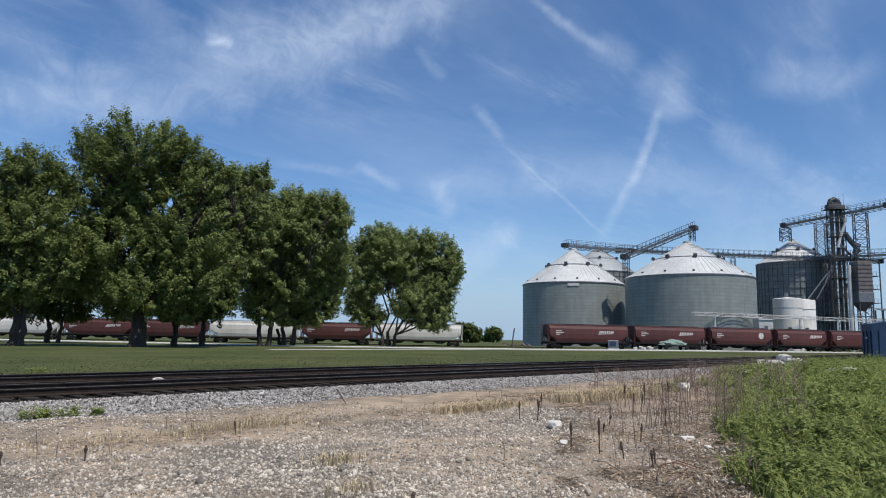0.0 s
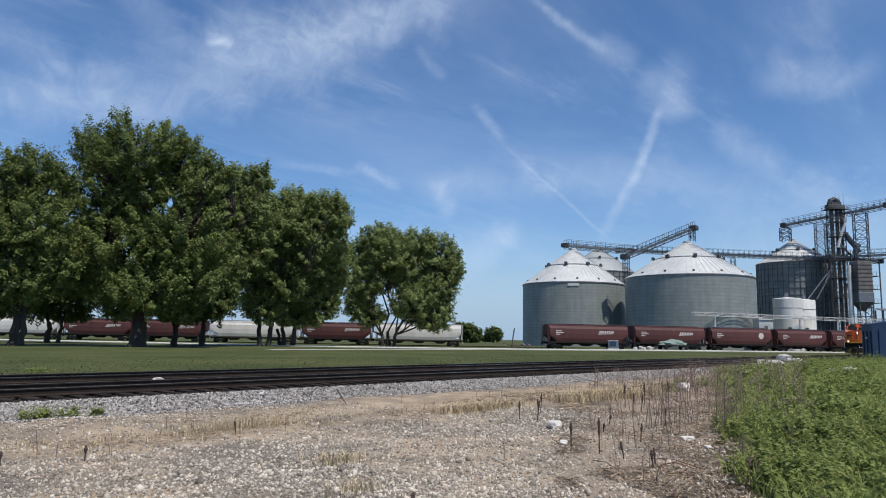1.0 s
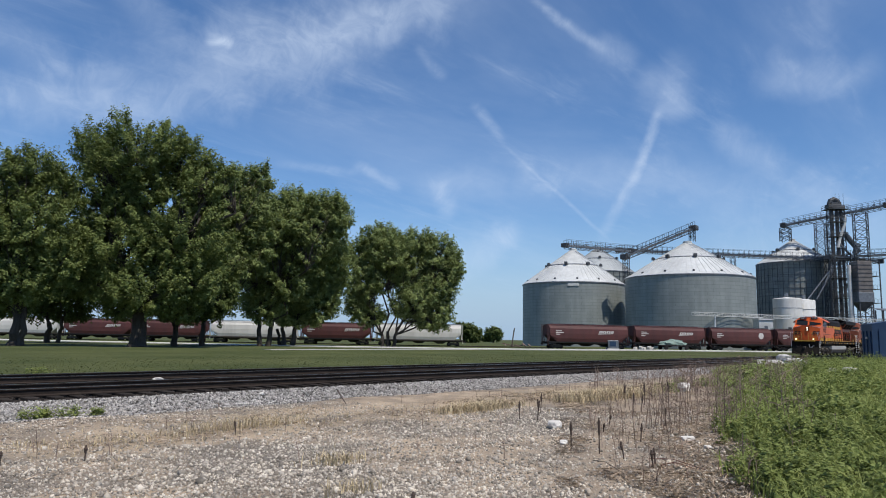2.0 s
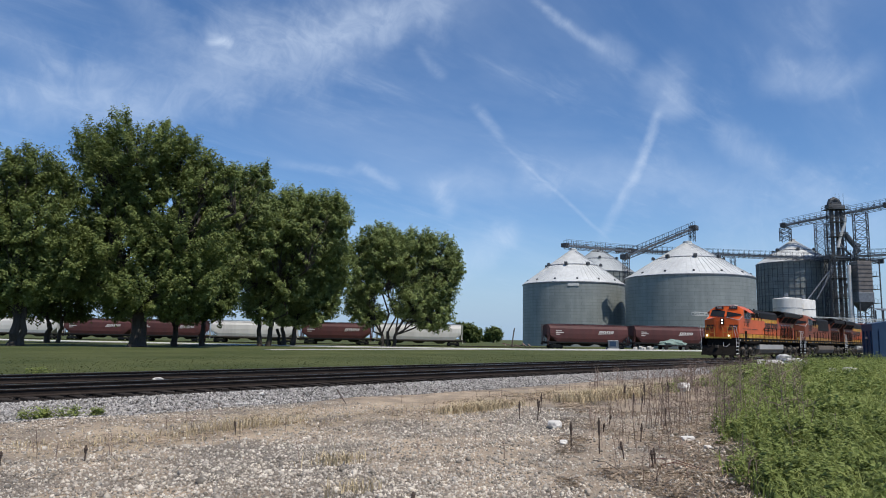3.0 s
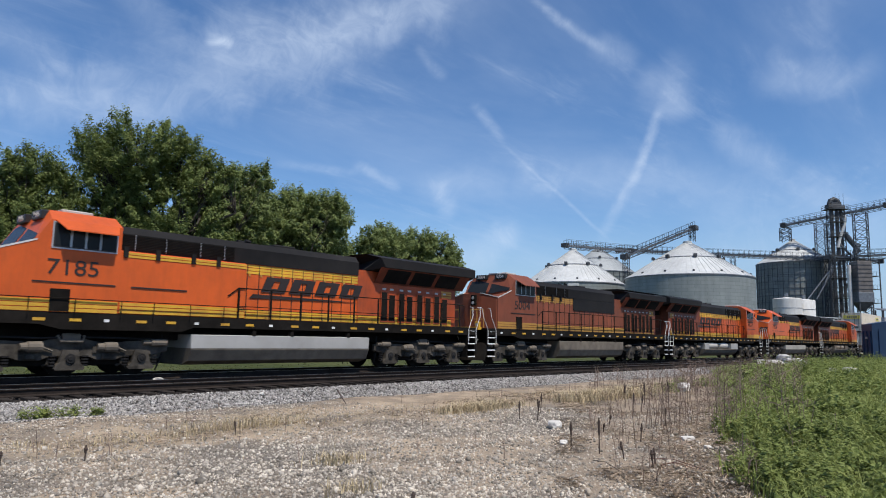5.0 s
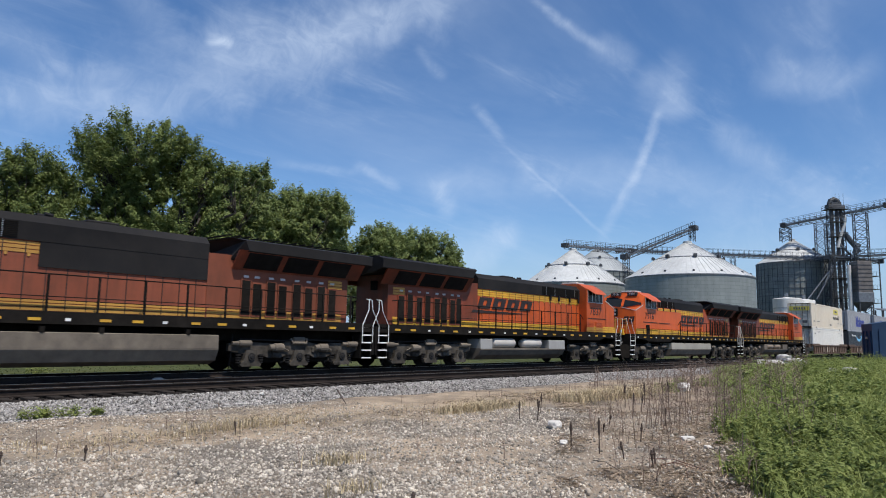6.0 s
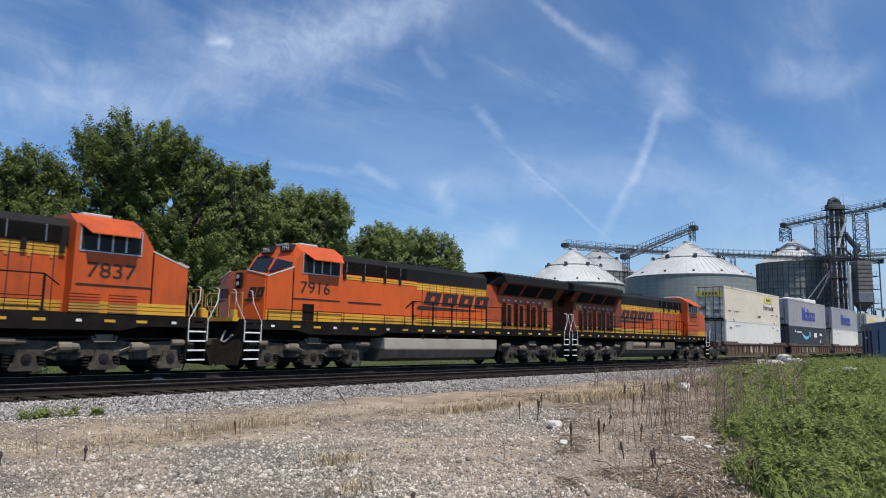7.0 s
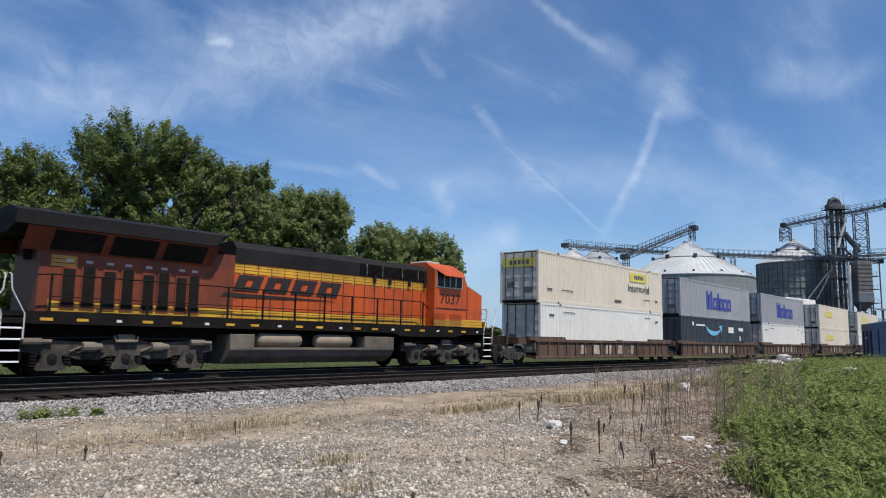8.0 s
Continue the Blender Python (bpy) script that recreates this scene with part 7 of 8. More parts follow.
container(M_BOX_CREAM, "cream container with a yellow plate low in the well", X0 + 61.8, LOW, mark="small_sign")
container(M_BOX_CREAM, "cream container with a yellow plate at the far end", X0 + 84.2, HIGH, mark="small_sign")
container(M_BOX_WHITE, "white container at the far end of view", X0 + 84.2, LOW)
# ---------------------------------------------------------------- gravel, weeds and litter in the foreground
M_STONE = mat("crushed_limestone", (0.53, 0.475, 0.40), (0.25, 0.212, 0.17), scale=5, rough=0.92, bump=0.3, bump_scale=60, island=0.6, stain=0.15)
M_BALLAST = mat("grey_ballast_stone", (0.43, 0.405, 0.375), (0.17, 0.157, 0.146), scale=5, rough=0.92, bump=0.3, bump_scale=60, island=0.6, stain=0.15)
M_STRAW = mat("dry_straw", (0.50, 0.41, 0.26), (0.36, 0.28, 0.17), scale=6, rough=0.9, island=0.35)
M_LITTER = mat("brown_dead_litter", (0.44, 0.35, 0.25), (0.20, 0.145, 0.105), scale=6, rough=0.95, island=0.6)
M_STALK = mat("dead_brown_stalk", (0.10, 0.07, 0.055), (0.055, 0.04, 0.032), scale=8, rough=0.95, island=0.4)
M_STALK_PALE = mat("dry_pinkish_stalk", (0.26, 0.19, 0.15), (0.17, 0.12, 0.095), scale=8, rough=0.95, island=0.4)
M_WEED = leaf_mat("weed_leaves", (0.120, 0.160, 0.040), (0.290, 0.330, 0.110), 0.34)
M_GRASS = leaf_mat("tall_green_grass", (0.15, 0.19, 0.045), (0.34, 0.38, 0.13), 0.34)
M_RUBBLE = mat("broken_white_concrete", (0.66, 0.63, 0.58), (0.50, 0.47, 0.43), scale=5, rough=0.95, bump=0.5)
NP_RNG = np.random.default_rng(42)


def weed_amount(x, y):
    """How thick the weeds stand here, 0 to 1."""
    edge = 0.36 * x + 0.05 + 0.55 * noise.noise((x * 0.5, y * 0.5, 2.0)) - 0.25
    edge = min(edge, 13.4)
    return smooth(edge - y, -0.25, 0.55) * smooth(x, 4.5, 6.5)


def bed_z(x, y):
    if y < 14.2:
        return ground_z(x, y)
    for (y0, z0), (y1, z1) in (((14.2, -0.62), (15.1, -0.52)), ((15.1, -0.52), (16.2, -0.345)), ((16.2, -0.345), (24.05, -0.345))):
        if y <= y1:
            return max(ground_z(x, y), z0 + (z1 - z0) * (y - y0) / (y1 - y0))
    return -0.345


def stones(name, places, sizes, label, material=None):
    """Angular stones, each a rough block of its own, as one mesh."""
    n = len(places)
    base = np.array([(x, y, z) for x in (-1, 1) for y in (-1, 1) for z in (-1, 1)], dtype=float)
    v = base[None] * NP_RNG.uniform(0.55, 1.0, (n, 8, 3)) * NP_RNG.uniform(0.55, 1.0, (n, 1, 3))
    q = NP_RNG.normal(size=(n, 4))
    q /= np.linalg.norm(q, axis=1)[:, None]
    w, x, y, z = q.T
    R = np.empty((n, 3, 3))
    R[:, 0] = np.stack([1 - 2 * (y * y + z * z), 2 * (x * y - z * w), 2 * (x * z + y * w)], 1)
    R[:, 1] = np.stack([2 * (x * y + z * w), 1 - 2 * (x * x + z * z), 2 * (y * z - x * w)], 1)
    R[:, 2] = np.stack([2 * (x * z - y * w), 2 * (y * z + x * w), 1 - 2 * (x * x + y * y)], 1)
    v = np.einsum("nij,nkj->nki", R, v) * (np.asarray(sizes) / 2)[:, None, None] + np.asarray(places)[:, None, :]
    f = np.array(((0, 1, 3, 2), (4, 6, 7, 5), (0, 4, 5, 1), (2, 3, 7, 6), (0, 2, 6, 4), (1, 5, 7, 3)))
    faces = (np.arange(n)[:, None, None] * 8 + f[None]).reshape(-1, 4)
    me = bpy.data.meshes.new(name)
    me.vertices.add(n * 8)
    me.vertices.foreach_set("co", v.astype(np.float32).ravel())
    me.loops.add(faces.size)
    me.loops.foreach_set("vertex_index", faces.astype(np.int32).ravel())
    me.polygons.add(len(faces))
    me.polygons.foreach_set("loop_start", np.arange(0, faces.size, 4, dtype=np.int32))
    me.update(calc_edges=True)
    tagged(part(name, me, material or M_STONE), label, "gravel", kind="stuff")


def lay_stones():
    rnd = random.Random(8)
    places, sizes = [], []
    while len(places) < 56000:
        d = 5.0 + 12.5 * rnd.random() ** 1.35
        t = radians(rnd.uniform(13, 80))
        x, y = d * math.sin(t), d * math.cos(t)
        if y > 14.6 or rnd.random() < weed_amount(x, y) * 0.9:
            continue
        bare = noise.noise((x * 0.45, y * 0.45, 9.0))
        if 9.8 < y < 13.2 and rnd.random() < 0.55 + 0.3 * bare:
            continue
        if rnd.random() < 0.30 - 0.6 * bare - 0.1:
            continue
        if x - 2.0 * y > -1.6 and x > 7 and rnd.random() < 0.55:
            continue
        s = rnd.choice((0.014, 0.018, 0.024, 0.03, 0.042)) * rnd.uniform(0.8, 1.25) * (1.9 if rnd.random() < 0.03 else 1)
        places.append((x, y, ground_z(x, y) + s * 0.12))
        sizes.append(s)
    stones("gravel", places, sizes, "loose grey crushed stone over dusty ground")
    places, sizes = [], []
    while len(places) < 36000:
        x = 2.5 + 75 * rnd.random() ** 2.0
        y = rnd.uniform(14.2, 16.3)
        if y < 15.0 and rnd.random() < 0.75 - 0.5 * (y - 14.2):
            continue
        s = rnd.uniform(0.035, 0.072)
        places.append((x, y, bed_z(x, y) + s * 0.18))
        sizes.append(s)
    stones("ballast", places, sizes, "pale grey ballast stones along the track shoulder", M_BALLAST)
    places, sizes = [], []
    while len(places) < 9000:
        x, y = 3 + 60 * rnd.random() ** 1.6, rnd.uniform(16.3, 24.0)
        s = rnd.uniform(0.04, 0.07)
        places.append((x, y, -0.345 + s * 0.1))
        sizes.append(s)
    stones("dark_ballast", places, sizes, "grimy ballast between the rails")


lay_stones()
bpy.data.objects["dark_ballast"].data.materials[0] = mat("oily_ballast", (0.058, 0.05, 0.046), (0.034, 0.03, 0.028), scale=5, rough=0.95, island=0.5, spec=0.06)


def blades(places, heights, widths, lean, bend=0.5):
    """Tapered blades of two faces each, as loose quads."""
    n = len(places)
    p = np.asarray(places)
    h, w = np.asarray(heights)[:, None], np.asarray(widths)[:, None]
    t = NP_RNG.uniform(0, 2 * math.pi, n)
    side = np.stack([np.cos(t), np.sin(t), np.zeros(n)], 1)
    out = np.stack([-np.sin(t), np.cos(t), np.zeros(n)], 1) * (NP_RNG.uniform(0, lean, n)[:, None])
    up = np.array([[0, 0, 1.0]])
    m = p + (up * 0.6 + out * 0.35) * h
    e = p + (up * (1.0 - bend * 0.3) + out * (1 + bend)) * h
    q = np.empty((n, 2, 4, 3))
    q[:, 0, 0], q[:, 0, 1], q[:, 0, 2], q[:, 0, 3] = p - side * w, p + side * w, m + side * w * 0.8, m - side * w * 0.8
    q[:, 1, 0], q[:, 1, 1], q[:, 1, 2], q[:, 1, 3] = m - side * w * 0.8, m + side * w * 0.8, e + side * w * 0.12, e - side * w * 0.12
    return q.reshape(-1, 3)


def grow_weeds():
    rnd = random.Random(21)
    # broad-leaved plants: each a stem with leaves all the way up, low in front and taller behind
    cs, rs, outs = [], [], []
    while len(cs) < 5200:
        x = 5.0 + 62 * rnd.random() ** 1.8
        lo, hi = 0.13 * x, min(0.36 * x + 1.0, 13.6)
        if hi <= lo:
            continue
        y = rnd.uniform(lo, hi)
        if rnd.random() > weed_amount(x, y):
            continue
        patch = noise.noise((x * 0.55, y * 0.55, 4)) + 0.6 * noise.noise((x * 1.9, y * 1.9, 8))
        tall = (0.20 + 0.20 * smooth(x, 9, 26)) * (0.8 + 1.3 * max(-0.5, patch)) * (0.5 + 0.5 * smooth(0.36 * x - y, 0.0, 3.0))
        if rnd.random() < 0.10:
            tall *= 1.5
        steps = 1 + int(tall / 0.16)
        g = ground_z(x, y)
        for k in range(steps):
            f = (k + rnd.random()) / steps
            cs.append((x + rnd.gauss(0, 0.05), y + rnd.gauss(0, 0.05), g + max(0.04, tall * f)))
            rs.append(rnd.uniform(0.07, 0.15) * (1.25 - 0.6 * f) * (1 + 0.025 * x))
            outs.append((0, 0, 1))
    cs, rs, outs = np.array(cs), np.array(rs), np.array(outs, dtype=float)
    near = cs[:, 0] < 14
    q = np.concatenate([leaf_cloud(NP_RNG, cs[near], rs[near], outs[near], 90000, 0.029), leaf_cloud(NP_RNG, cs[~near], rs[~near], outs[~near], 60000, 0.052)])
    tagged(part("weeds", quads_mesh("weeds", q), M_WEED), "thick uneven green broad-leaved weeds", "weeds", kind="stuff")
    # tall dead and green stems standing out of the weeds
    bm = bmesh.new()
    for _ in range(430):
        x = 12 + 36 * rnd.random() ** 1.2
        y = rnd.uniform(0.24 * x, min(0.40 * x + 0.8, 13.4))
        h = rnd.uniform(0.45, 1.0)
        g = ground_z(x, y)
        r = rnd.uniform(0.004, 0.008)
        top = Vector((x + rnd.gauss(0, 0.08), y + rnd.gauss(0, 0.08), g + h))
        tube(bm, [(x, y, g), top], [r, r * 0.5], 3, caps=False)
        for _ in range(rnd.randint(3, 8)):
            f = rnd.uniform(0.35, 1.0)
            e = Vector((x, y, g)).lerp(top, f)
            tube(bm, [e, e + Vector((rnd.gauss(0, 0.10), rnd.gauss(0, 0.10), rnd.uniform(0.03, 0.16)))], [r * 0.8, r * 0.5], 3, caps=False)
    tagged(part("dead_weed_stems", bm, M_STALK_PALE), "tall brown dead stems among green weeds", "dead weeds", kind="stuff")
    pl, hs, ws = [], [], []
    while len(pl) < 46000:
        x = 5.0 + 60 * rnd.random() ** 1.7
        y = rnd.uniform(0.13 * x, min(0.36 * x + 1.0, 13.8))
        if rnd.random() > weed_amount(x, y):
            continue
        tuft = noise.noise((x * 0.9, y * 0.9, 14))
        if tuft < -0.15 and rnd.random() < 0.7:
            continue
        pl.append((x, y, ground_z(x, y)))
        hs.append(rnd.uniform(0.16, 0.42) * (0.8 + 0.6 * smooth(x, 12, 35)))
        ws.append(rnd.uniform(0.004, 0.008) * (1 + x * 0.03))
    tagged(part("tall_grass", quads_mesh("tall_grass", blades(pl, hs, ws, 0.8)), M_GRASS), "tufts of tall green grass among weeds", "grass", kind="stuff")
    # rough grass along the far side of the tracks
    pl, hs, ws = [], [], []
    while len(pl) < 34000:
        far = rnd.random() < 0.25
        x, y = 5 + 70 * rnd.random() ** 1.5, (24.8 + 22 * rnd.random() ** 1.3) if far else rnd.gauss(25.6, 0.5)
        if y < 24.6 or x < 0.25 * y:
            continue
        pl.append((x, y, ground_z(x, y)))
        hs.append(rnd.uniform(0.03, 0.06) if far else rnd.uniform(0.08, 0.28))
        ws.append(rnd.uniform(0.012, 0.03))
    tagged(part("verge_grass", quads_mesh("verge_grass", blades(pl, hs, ws, 0.6)), leaf_mat("lawn_blades", (0.045, 0.058, 0.018), (0.12, 0.13, 0.05), 0.25)), "ragged grass verge beyond the tracks", "grass", kind="stuff")
    # dry grass
    pl, hs, ws = [], [], []

    def tuft(x, y, n, r, h):
        for _ in range(n):
            a, b = rnd.gauss(x, r), rnd.gauss(y, r * 0.45)
            pl.append((a, b, bed_z(a, b)))
            hs.append(h * rnd.uniform(0.5, 1.2))
            ws.append(rnd.uniform(0.004, 0.009))
    for x, y, n, r, h in ((12.6, 10.1, 700, 0.55, 0.22), (13.6, 10.2, 500, 0.5, 0.2), (17.4, 9.8, 900, 0.7, 0.32), (19.0, 9.7, 900, 0.8, 0.34), (21.0, 9.6, 500, 0.8, 0.3), (5.2, 10.6, 110, 0.6, 0.14), (6.4, 10.8, 120, 0.4, 0.2), (7.2, 10.7, 150, 0.35, 0.24), (8.1, 10.9, 90, 0.4, 0.2), (6.1, 7.0, 160, 0.25, 0.16), (5.1, 5.6, 90, 0.2, 0.14), (3.6, 10.9, 80, 0.6, 0.12)):
        tuft(x, y, n, r, h)
    for _ in range(1500):
        x = 3 + 20 * rnd.random()
        y = rnd.gauss(10.9, 1.2)
        pl.append((x, y, bed_z(x, y)))
        hs.append(rnd.uniform(0.03, 0.13))
        ws.append(rnd.uniform(0.003, 0.007))
    tagged(part("dry_grass", quads_mesh("dry_grass", blades(pl, hs, ws, 0.9)), M_STRAW), "straw-coloured dead grass tufts", "dry grass", kind="stuff")


grow_weeds()


def lay_litter():
    """Broken brown stems and straw lying flat on the ground beside the weeds and along the dirt lane."""
    rnd = random.Random(21)
    n = 15000
    c, d, half, wide = [], [], [], []
    while len(c) < n:
        if rnd.random() < 0.6:
            x = 7.0 + 22 * rnd.random() ** 1.3
            y = rnd.uniform(0.30 * x, 0.62 * x)
            if y > 11.5 or noise.noise((x * 0.7, y * 0.7, 30)) < -0.1:
                continue
        else:
            x, y = 2.5 + 24 * rnd.random(), rnd.gauss(11.3, 1.3)
            if not 8.5 < y < 14 or noise.noise((x * 0.5, y * 0.9, 33)) < 0.0:
                continue
        t = rnd.uniform(0, math.pi)
        c.append((x, y, bed_z(x, y) + rnd.uniform(0.012, 0.035)))
        d.append((math.cos(t), math.sin(t), rnd.gauss(0, 0.12)))
        half.append(rnd.uniform(0.03, 0.14))
        wide.append(rnd.uniform(0.003, 0.007))
    c, d = np.array(c), np.array(d)
    half, wide = np.array(half)[:, None], np.array(wide)[:, None]
    side = np.stack([-d[:, 1], d[:, 0], np.full(n, 0.4)], 1)
    q = np.empty((n, 4, 3))
    q[:, 0], q[:, 1], q[:, 2], q[:, 3] = c - d * half - side * wide, c - d * half + side * wide, c + d * half + side * wide * 0.5, c + d * half - side * wide * 0.5
    tagged(part("stem_litter", quads_mesh("stem_litter", q.reshape(-1, 3)), M_LITTER), "brown broken stems and straw strewn over dirt", "litter", kind="stuff")


lay_litter()


def dead_stalks():
    """Thin dead stems standing all over the yard; the thick ones are things of their own."""
    rnd = random.Random(5)
    bm = bmesh.new()
    n = 0
    while n < 620:
        x = 3.5 + 26 * rnd.random() ** 1.2
        y = rnd.uniform(0.2 * x, 13.4)
        left = y > 0.62 * x
        k = 1.0 if (0.30 * x < y < 0.56 * x and x > 7.5) else 0.22 if (9.5 < y < 12) else 0.04
        if rnd.random() > k:
            continue
        h = rnd.uniform(0.08, 0.30) if left else (0.08 + 0.42 * rnd.random() ** 2) * (1 + smooth(x, 14, 26) * 0.8)
        z = ground_z(x, y)
        dx, dy = rnd.gauss(0, 0.12) * h, rnd.gauss(0, 0.12) * h
        r = rnd.uniform(0.003, 0.007)
        tube(bm, [(x, y, z - 0.02), (x + dx * 0.4, y + dy * 0.4, z + h * 0.55), (x + dx, y + dy, z + h)], [r, r * 0.9, r * 0.5], 4, caps=False)
        for _ in range(rnd.randint(2, 8)):
            f = rnd.uniform(0.4, 0.95)
            e = Vector((x + dx * f, y + dy * f, z + h * f))
            b = e + Vector((rnd.gauss(0, 0.25) * h, rnd.gauss(0, 0.25) * h, rnd.uniform(0.05, 0.25) * h))
            tube(bm, [e, b], [r * 0.6, r * 0.3], 3, caps=False)
        n += 1
    tagged(part("dead_stems", bm, M_STALK_PALE), "thin dead weed stems standing in gravel", "dead weeds", kind="stuff")
    # thick seed-head stalks
    for x, y, h in ((9.4, 5.09, 0.52), (9.55, 5.65, 0.40), (12.0, 8.3, 0.36), (12.2, 8.0, 0.40), (13.4, 8.7, 0.42), (13.0, 8.5, 0.34), (11.6, 6.2, 0.16), (12.6, 6.6, 0.2), (8.6, 3.9, 0.26), (9.0, 4.05, 0.22), (9.2, 4.6, 0.24), (16.5, 8.2, 0.62), (17.2, 8.0, 0.6), (18.0, 7.7, 0.55), (14.5, 7.0, 0.5), (15.5, 7.3, 0.42), (4.9, 4.6, 0.2), (11.0, 5.2, 0.3), (12.9, 5.6, 0.34), (3.0, 9.6, 0.18), (3.9, 9.4, 0.2), (6.6, 10.2, 0.24)):
        z = ground_z(x, y)
        root = thing("dead_stalk", "dark dead weed stalk with a thick seed head", "dead weed", Matrix.Translation((x, y, z)), group="dead stalks")
        lx, ly = rnd.gauss(0, 0.06) * h, rnd.gauss(0, 0.06) * h
        bm = bmesh.new()
        tube(bm, [(0, 0, -0.03), (lx * 0.5, ly * 0.5, h * 0.45), (lx, ly, h * 0.6)], [0.010, 0.009, 0.008], 6)
        part("stem", bm, M_STALK, root)
        bm = bmesh.new()
        pts, rad = [], []
        for i in range(9):
            f = 0.5 + 0.5 * i / 8
            pts.append((lx * f * 1.4 + rnd.gauss(0, 0.002), ly * f * 1.4, h * f))
            rad.append((0.008 + 0.013 * math.sin(math.pi * (i + 0.6) / 9)) * rnd.uniform(0.75, 1.2))
        tube(bm, pts, rad, 7)
        part("seed_head", bm, M_STALK, root)


dead_stalks()


def rubble(x, y, w, d, h, turn, label, seed, up=0.0):
    rng = np.random.default_rng(seed)
    bm = bmesh.new()
    bmesh.ops.create_icosphere(bm, subdivisions=2, radius=1.0)
    for v in bm.verts:
        k = 0.8 + 0.35 * noise.noise(v.co * 1.7 + Vector((seed, 0, 0))) + rng.uniform(-0.05, 0.05)
        v.co = Vector((max(-0.8, min(0.8, v.co.x * k)) * w / 1.6, max(-0.75, min(0.75, v.co.y * k)) * d / 1.5, max(-0.6, min(0.6, v.co.z * k)) * h / 1.2))
    o = part("concrete_chunk", bm, M_RUBBLE)
    o.matrix_basis = Matrix.Translation((x, y, bed_z(x, y) + h * 0.36 + up)) @ Matrix.Rotation(turn, 4, "Z") @ Matrix.Rotation(rng.uniform(-0.15, 0.15), 4, "X")
    tagged(o, label, "concrete chunk", group="broken concrete")


rubble(11.5, 7.15, 0.42, 0.26, 0.16, 0.5, "pale broken concrete lump lying on gravel", 1)
rubble(9.75, 5.9, 0.20, 0.13, 0.08, 0.2, "small pale broken stone on gravel", 2)
rubble(11.35, 4.55, 0.30, 0.16, 0.07, -0.4, "flat pale broken concrete piece on gravel", 3)
rubble(10.6, 3.95, 0.16, 0.10, 0.05, 0.9, "small flat pale concrete shard", 4)
rubble(22.0, 8.9, 0.55, 0.40, 0.30, 0.3, "white broken concrete block by the weeds", 5)
rubble(42.2, 11.9, 3.0, 1.6, 0.75, 0.2, "white broken concrete mass in the weeds", 16)
rubble(43.2, 11.6, 2.6, 0.6, 0.36, 0.5, "long white broken concrete slab on a heap", 6, up=0.62)
rubble(40.5, 11.6, 2.0, 0.7, 0.62, -0.25, "white broken concrete slab lying among weeds", 7)
rubble(46.5, 11.7, 2.2, 0.9, 0.8, 0.1, "white concrete block half hidden by weeds", 8)
rubble(34.0, 7.2, 0.8, 0.5, 0.5, 0.4, "pale concrete lump in tall weeds", 9)
rubble(36.0, 6.9, 0.7, 0.4, 0.5, 1.2, "pale broken block in tall weeds", 10)
rubble(10.9, 21.4, 0.42, 0.25, 0.14, 0.2, "pale stone lying beside a rail", 11)
rubble(10.9, 15.75, 0.16, 0.12, 0.10, 0.2, "pale lump on the ballast edge", 12)


def small_plants():
    for i, (x, y, w) in enumerate(((5.05, 14.75, 0.30), (5.35, 14.9, 0.22), (5.75, 14.7, 0.34), (6.3, 14.75, 0.12), (21.5, 9.2, 0.5), (23.0, 9.4, 0.55), (24.0, 9.0, 0.6), (9.15, 26.3, 0.4))):
        rng = np.random.default_rng(70 + i)
        n = 26
        c = np.stack([rng.normal(0, w * 0.45, n), rng.normal(0, w * 0.3, n), rng.uniform(0.02, w * 0.45, n)], 1)
        root = thing("weed_clump", "low green weed clump rooted in gravel", "weed", Matrix.Translation((x, y, bed_z(x, y))), group="weed clumps")
        part("foliage", quads_mesh("foliage", leaf_cloud(rng, c, np.full(n, 0.10), np.tile((0, 0, 1.0), (n, 1)), 700, 0.028)), M_GRASS if w < 0.45 else M_WEED, root)
        bm = bmesh.new()
        for k in range(7):
            tube(bm, [(0, 0, -0.02), (c[k][0] * 0.6, c[k][1] * 0.6, c[k][2] * 0.5), tuple(c[k])], [0.006, 0.005, 0.003], 4, caps=False)
        part("stems", bm, M_STALK_PALE, root)


small_plants()

M_BLUE = mat("dark_blue_steel_paint", (0.016, 0.045, 0.10), (0.011, 0.032, 0.075), scale=1.2, rough=0.5, stain=0.2)


def blue_skip():
    """A tall blue steel waste container beside the track, past the weeds."""
    root = thing("waste_container", "tall dark blue steel waste container beside the track", "waste container", Matrix.Translation((70.0, 12.35, ground_z(70, 12.35))) @ Matrix.Rotation(radians(-60), 4, "Z"))
    bm = bmesh.new()
    prism(bm, [(0.0, 0.15), (5.5, 0.15), (5.5, 3.55), (1.4, 3.7), (0.0, 3.45)], -2.2, 0.0, "y")
    part("body", bm, M_BLUE, root)
    for k in range(6):
        bm = bmesh.new()
        box(bm, 0.5 + k * 0.9, 0.62 + k * 0.9, -2.28, -2.2, 0.2, 3.0)
        part("side_rib", bm, M_BLUE, root)
    for k in range(3):
        bm = bmesh.new()
        box(bm, -0.08, 0.0, -1.95 + k * 0.75, -1.83 + k * 0.75, 0.2, 2.85)
        part("end_rib", bm, M_BLUE, root)
    for y in (-1.9, -0.3):
        bm = bmesh.new()
        box(bm, 0.0, 5.5, y - 0.1, y + 0.1, 0.0, 0.15)
        part("skid", bm, M_BLACK, root)
    bm = bmesh.new()
    box(bm, -0.12, -0.08, -1.4, -1.0, 2.2, 2.36)
    part("nameplate", bm, M_PALE_LETTER, root)


blue_skip()


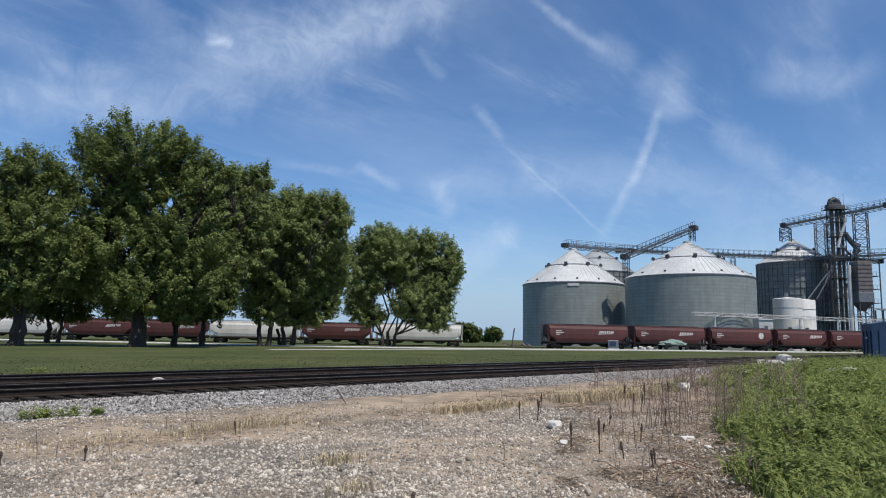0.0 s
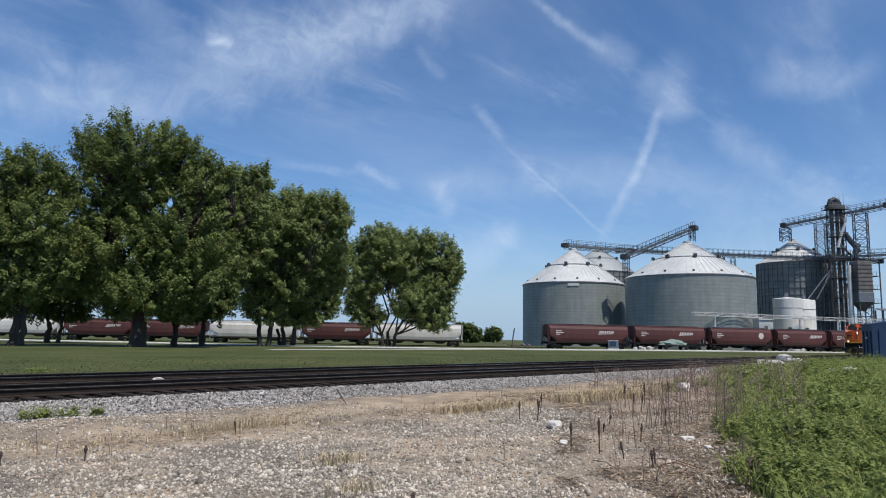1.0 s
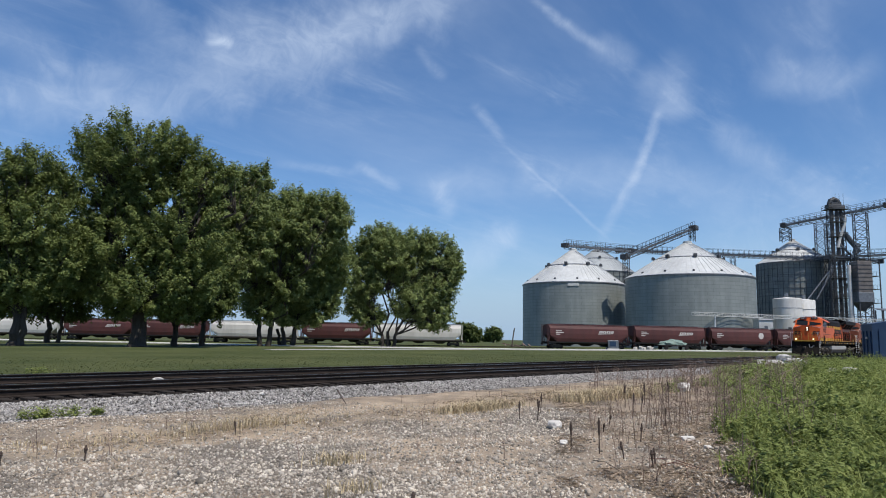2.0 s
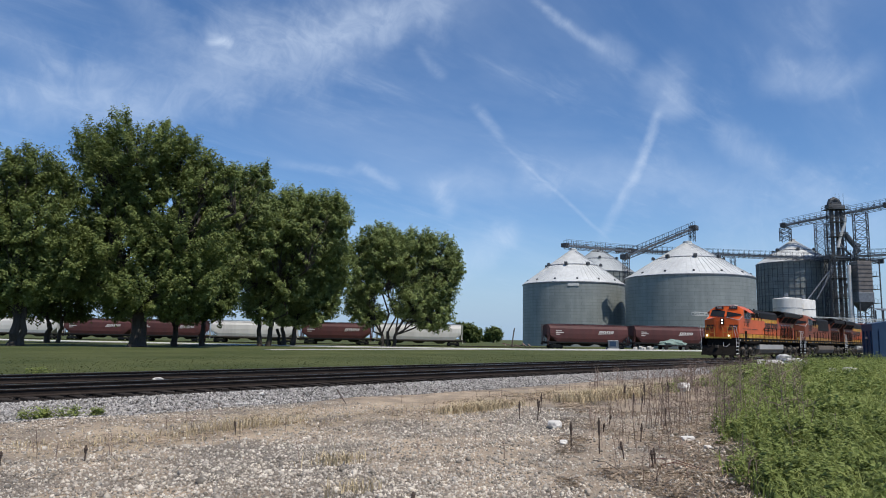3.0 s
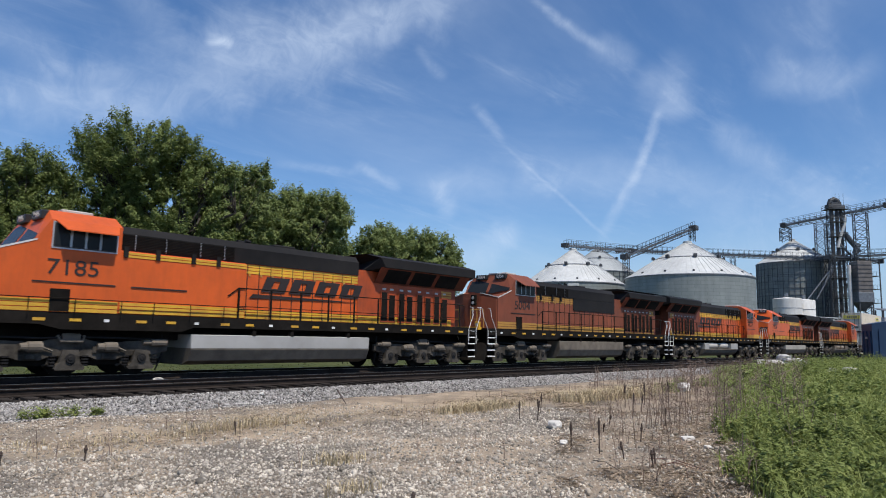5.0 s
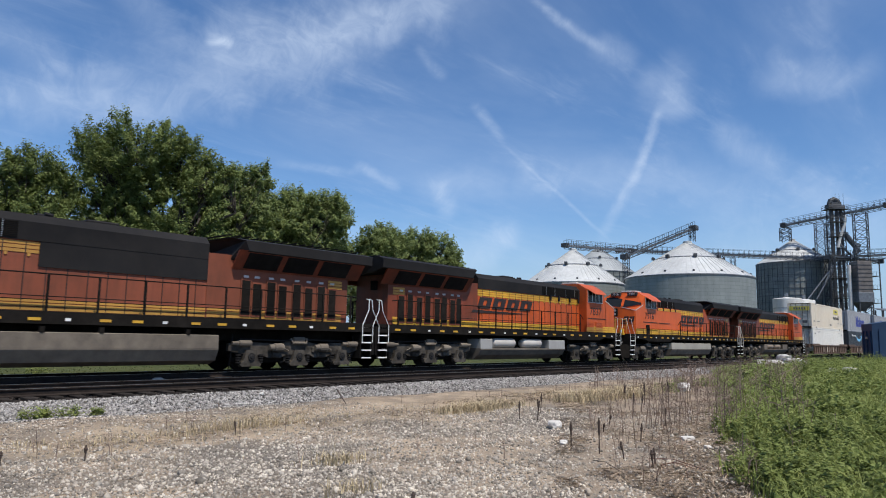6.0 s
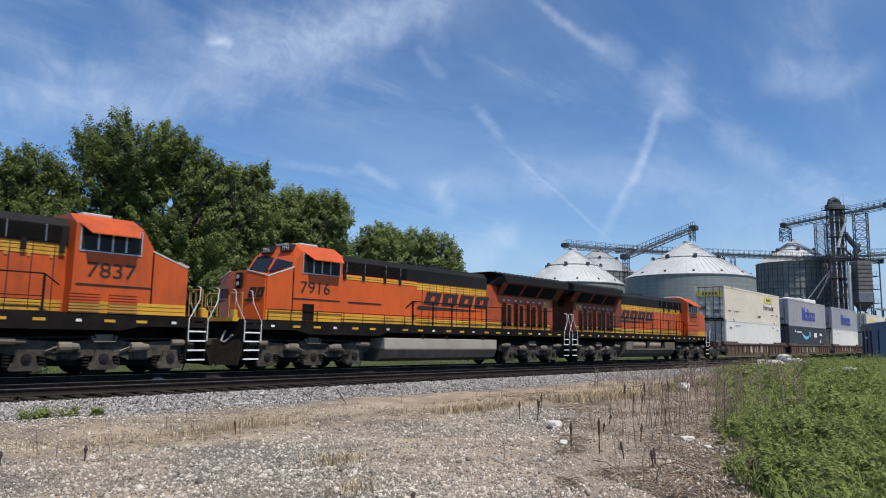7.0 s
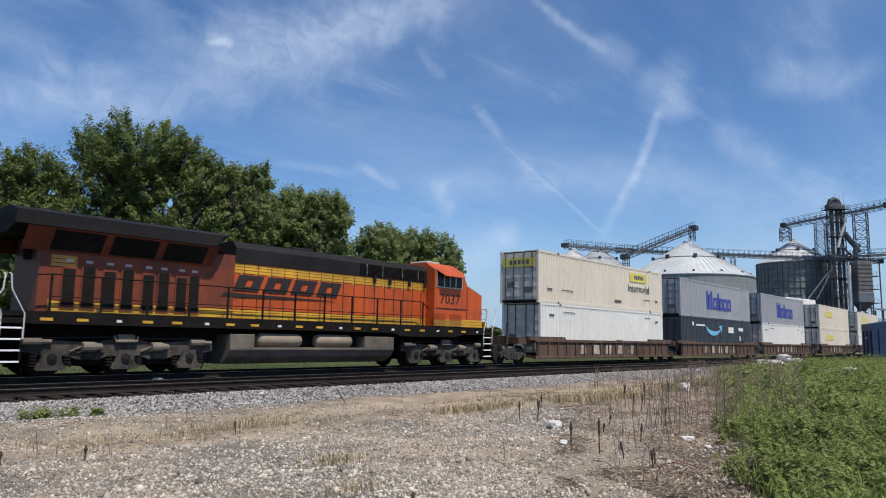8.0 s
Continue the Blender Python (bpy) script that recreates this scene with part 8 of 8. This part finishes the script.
def yard_clutter():
    """Odds and ends in front of the bins, by the siding."""
    rng = np.random.default_rng(9)
    m_tarp = mat("pale_green_tarpaulin", (0.22, 0.30, 0.26), (0.14, 0.20, 0.17), scale=1.5, rough=0.7)
    root = thing("covered_load", "pale green tarpaulin heap on a low trailer", "covered load", Matrix.Translation(site(43.5, 131, ground_z(*site(43.5, 131).xy) + 0.1)) @ Matrix.Rotation(-_y + 0.3, 4, "Z"))
    bm = bmesh.new()
    bmesh.ops.create_icosphere(bm, subdivisions=3, radius=1.0)
    for v in bm.verts:
        k = 0.85 + 0.4 * noise.noise(v.co * 2.2)
        v.co = Vector((v.co.x * 3.2 * k, v.co.y * 1.1 * k, max(-0.1, v.co.z * k) * 1.0 + 1.0))
    part("tarpaulin", bm, m_tarp, root)
    bm = bmesh.new()
    box(bm, -3.4, 3.4, -1.1, 1.1, 0.65, 0.88, 0.02)
    part("trailer_bed", bm, M_BLACK, root)
    for x in (-2.2, 2.2):
        for y in (-0.95, 0.95):
            bm = bmesh.new()
            tube(bm, [(x, y - 0.12, 0.36), (x, y + 0.12, 0.36)], 0.38, 16)
            part("wheel", bm, M_BLACK, root)
    root = thing("machine_cabinet", "blue-grey machine cabinet beside the wagons", "machine", Matrix.Translation(site(32.3, 132, ground_z(*site(32.3, 132).xy))) @ Matrix.Rotation(-_y, 4, "Z"))
    bm = bmesh.new()
    box(bm, -1.0, 1.0, -0.8, 0.8, 0.25, 1.7, 0.05)
    part("cabinet", bm, M_GALV, root)
    bm = bmesh.new()
    box(bm, -1.1, 1.1, -0.9, 0.9, 0.0, 0.25)
    part("base", bm, M_CONCRETE, root)
    bm = bmesh.new()
    box(bm, -0.7, 0.5, -0.83, -0.79, 0.6, 1.5)
    part("panel", bm, M_BLUE, root)
    for i in range(5):
        a, b = 36.5 + i * 0.8, 131.5 - (i % 2) * 0.7
        p = site(a, b)
        rubble(p.x, p.y, 0.9, 0.7, 0.7 + 0.2 * (i % 2), i * 0.7, "pale rubble lump beside the siding", 30 + i)
    for i in range(7):
        p = site(14.5 + i * 0.9, 158 + (i % 3))
        rng2 = random.Random(i)
        bm = bmesh.new()
        q = Vector((rng2.uniform(-1.5, 1.5), rng2.uniform(-1.5, 1.5), rng2.uniform(0.3, 0.9)))
        beam(bm, (-q.x, -q.y, 0.1), q, 0.25)
        o = part("timber", bm, M_STALK_PALE)
        o.location = (p.x, p.y, ground_z(p.x, p.y))
        tagged(o, "weathered timber thrown on a heap", "timber", group="timber heap")
    p = site(15.9, 158)
    bm = bmesh.new()
    tube(bm, [(0, 0, 0), (0.5, -0.4, 4.2)], 0.14, 8)
    o = part("leaning_post", bm, M_STALK)
    o.location = (p.x, p.y, ground_z(p.x, p.y))
    tagged(o, "dark leaning wooden post by a timber heap", "post")


yard_clutter()


def fallen_sticks():
    m_red = mat("red_brown_dead_stem", (0.17, 0.075, 0.055), (0.11, 0.05, 0.04), scale=6, rough=0.9)
    for name, label, m, r, pts in (
            ("fallen_stem", "long red-brown dead stem lying on gravel", m_red, 0.007, ((9.22, 4.23), (8.72, 3.28))),
            ("fallen_stem", "thin red-brown dead stem lying on gravel", m_red, 0.006, ((8.83, 3.9), (8.73, 3.42))),
            ("fallen_stem", "dark dry stem lying on gravel", M_STALK, 0.006, ((8.64, 4.77), (7.98, 3.99))),
            ("stick", "dark stick leaning on the ballast slope", M_STALK, 0.022, ((11.83, 13.8), (11.15, 12.69)))):
        p, q = (Vector((x, y, bed_z(x, y) + 0.04)) for x, y in (e[:2] for e in pts))
        mid = p.lerp(q, 0.5) + Vector((0.02, 0.05, 0.05))
        if name == "stick":
            p.z += 0.22
            mid = p.lerp(q, 0.5)
        bm = bmesh.new()
        tube(bm, [(0, 0, 0), mid - p, q - p], [r, r * 0.8, r * 0.5], 5)
        o = part(name, bm, m)
        o.location = p
        tagged(o, label, "dead stem")


fallen_sticks()


# ---------------------------------------------------------------- what moves
def motions():
    times = [0.0, 2.0, 4.0, 6.0, 8.0]
    for root, x, turned, *z in TRAIN:
        walk(root, [(t, pose(x - TRAIN_V * t, TRACK_MAIN, z[0] if z else 0.0, 0, 0, 180 if turned else 0)) for t in times])
    for wheel, sense in WHEELS:
        place = wheel.location.copy()
        walk(wheel, [(k / FPS, pose(place.x, place.y, place.z, 0, sense * 80.0 * k, 0)) for k in range(241)])


motions()
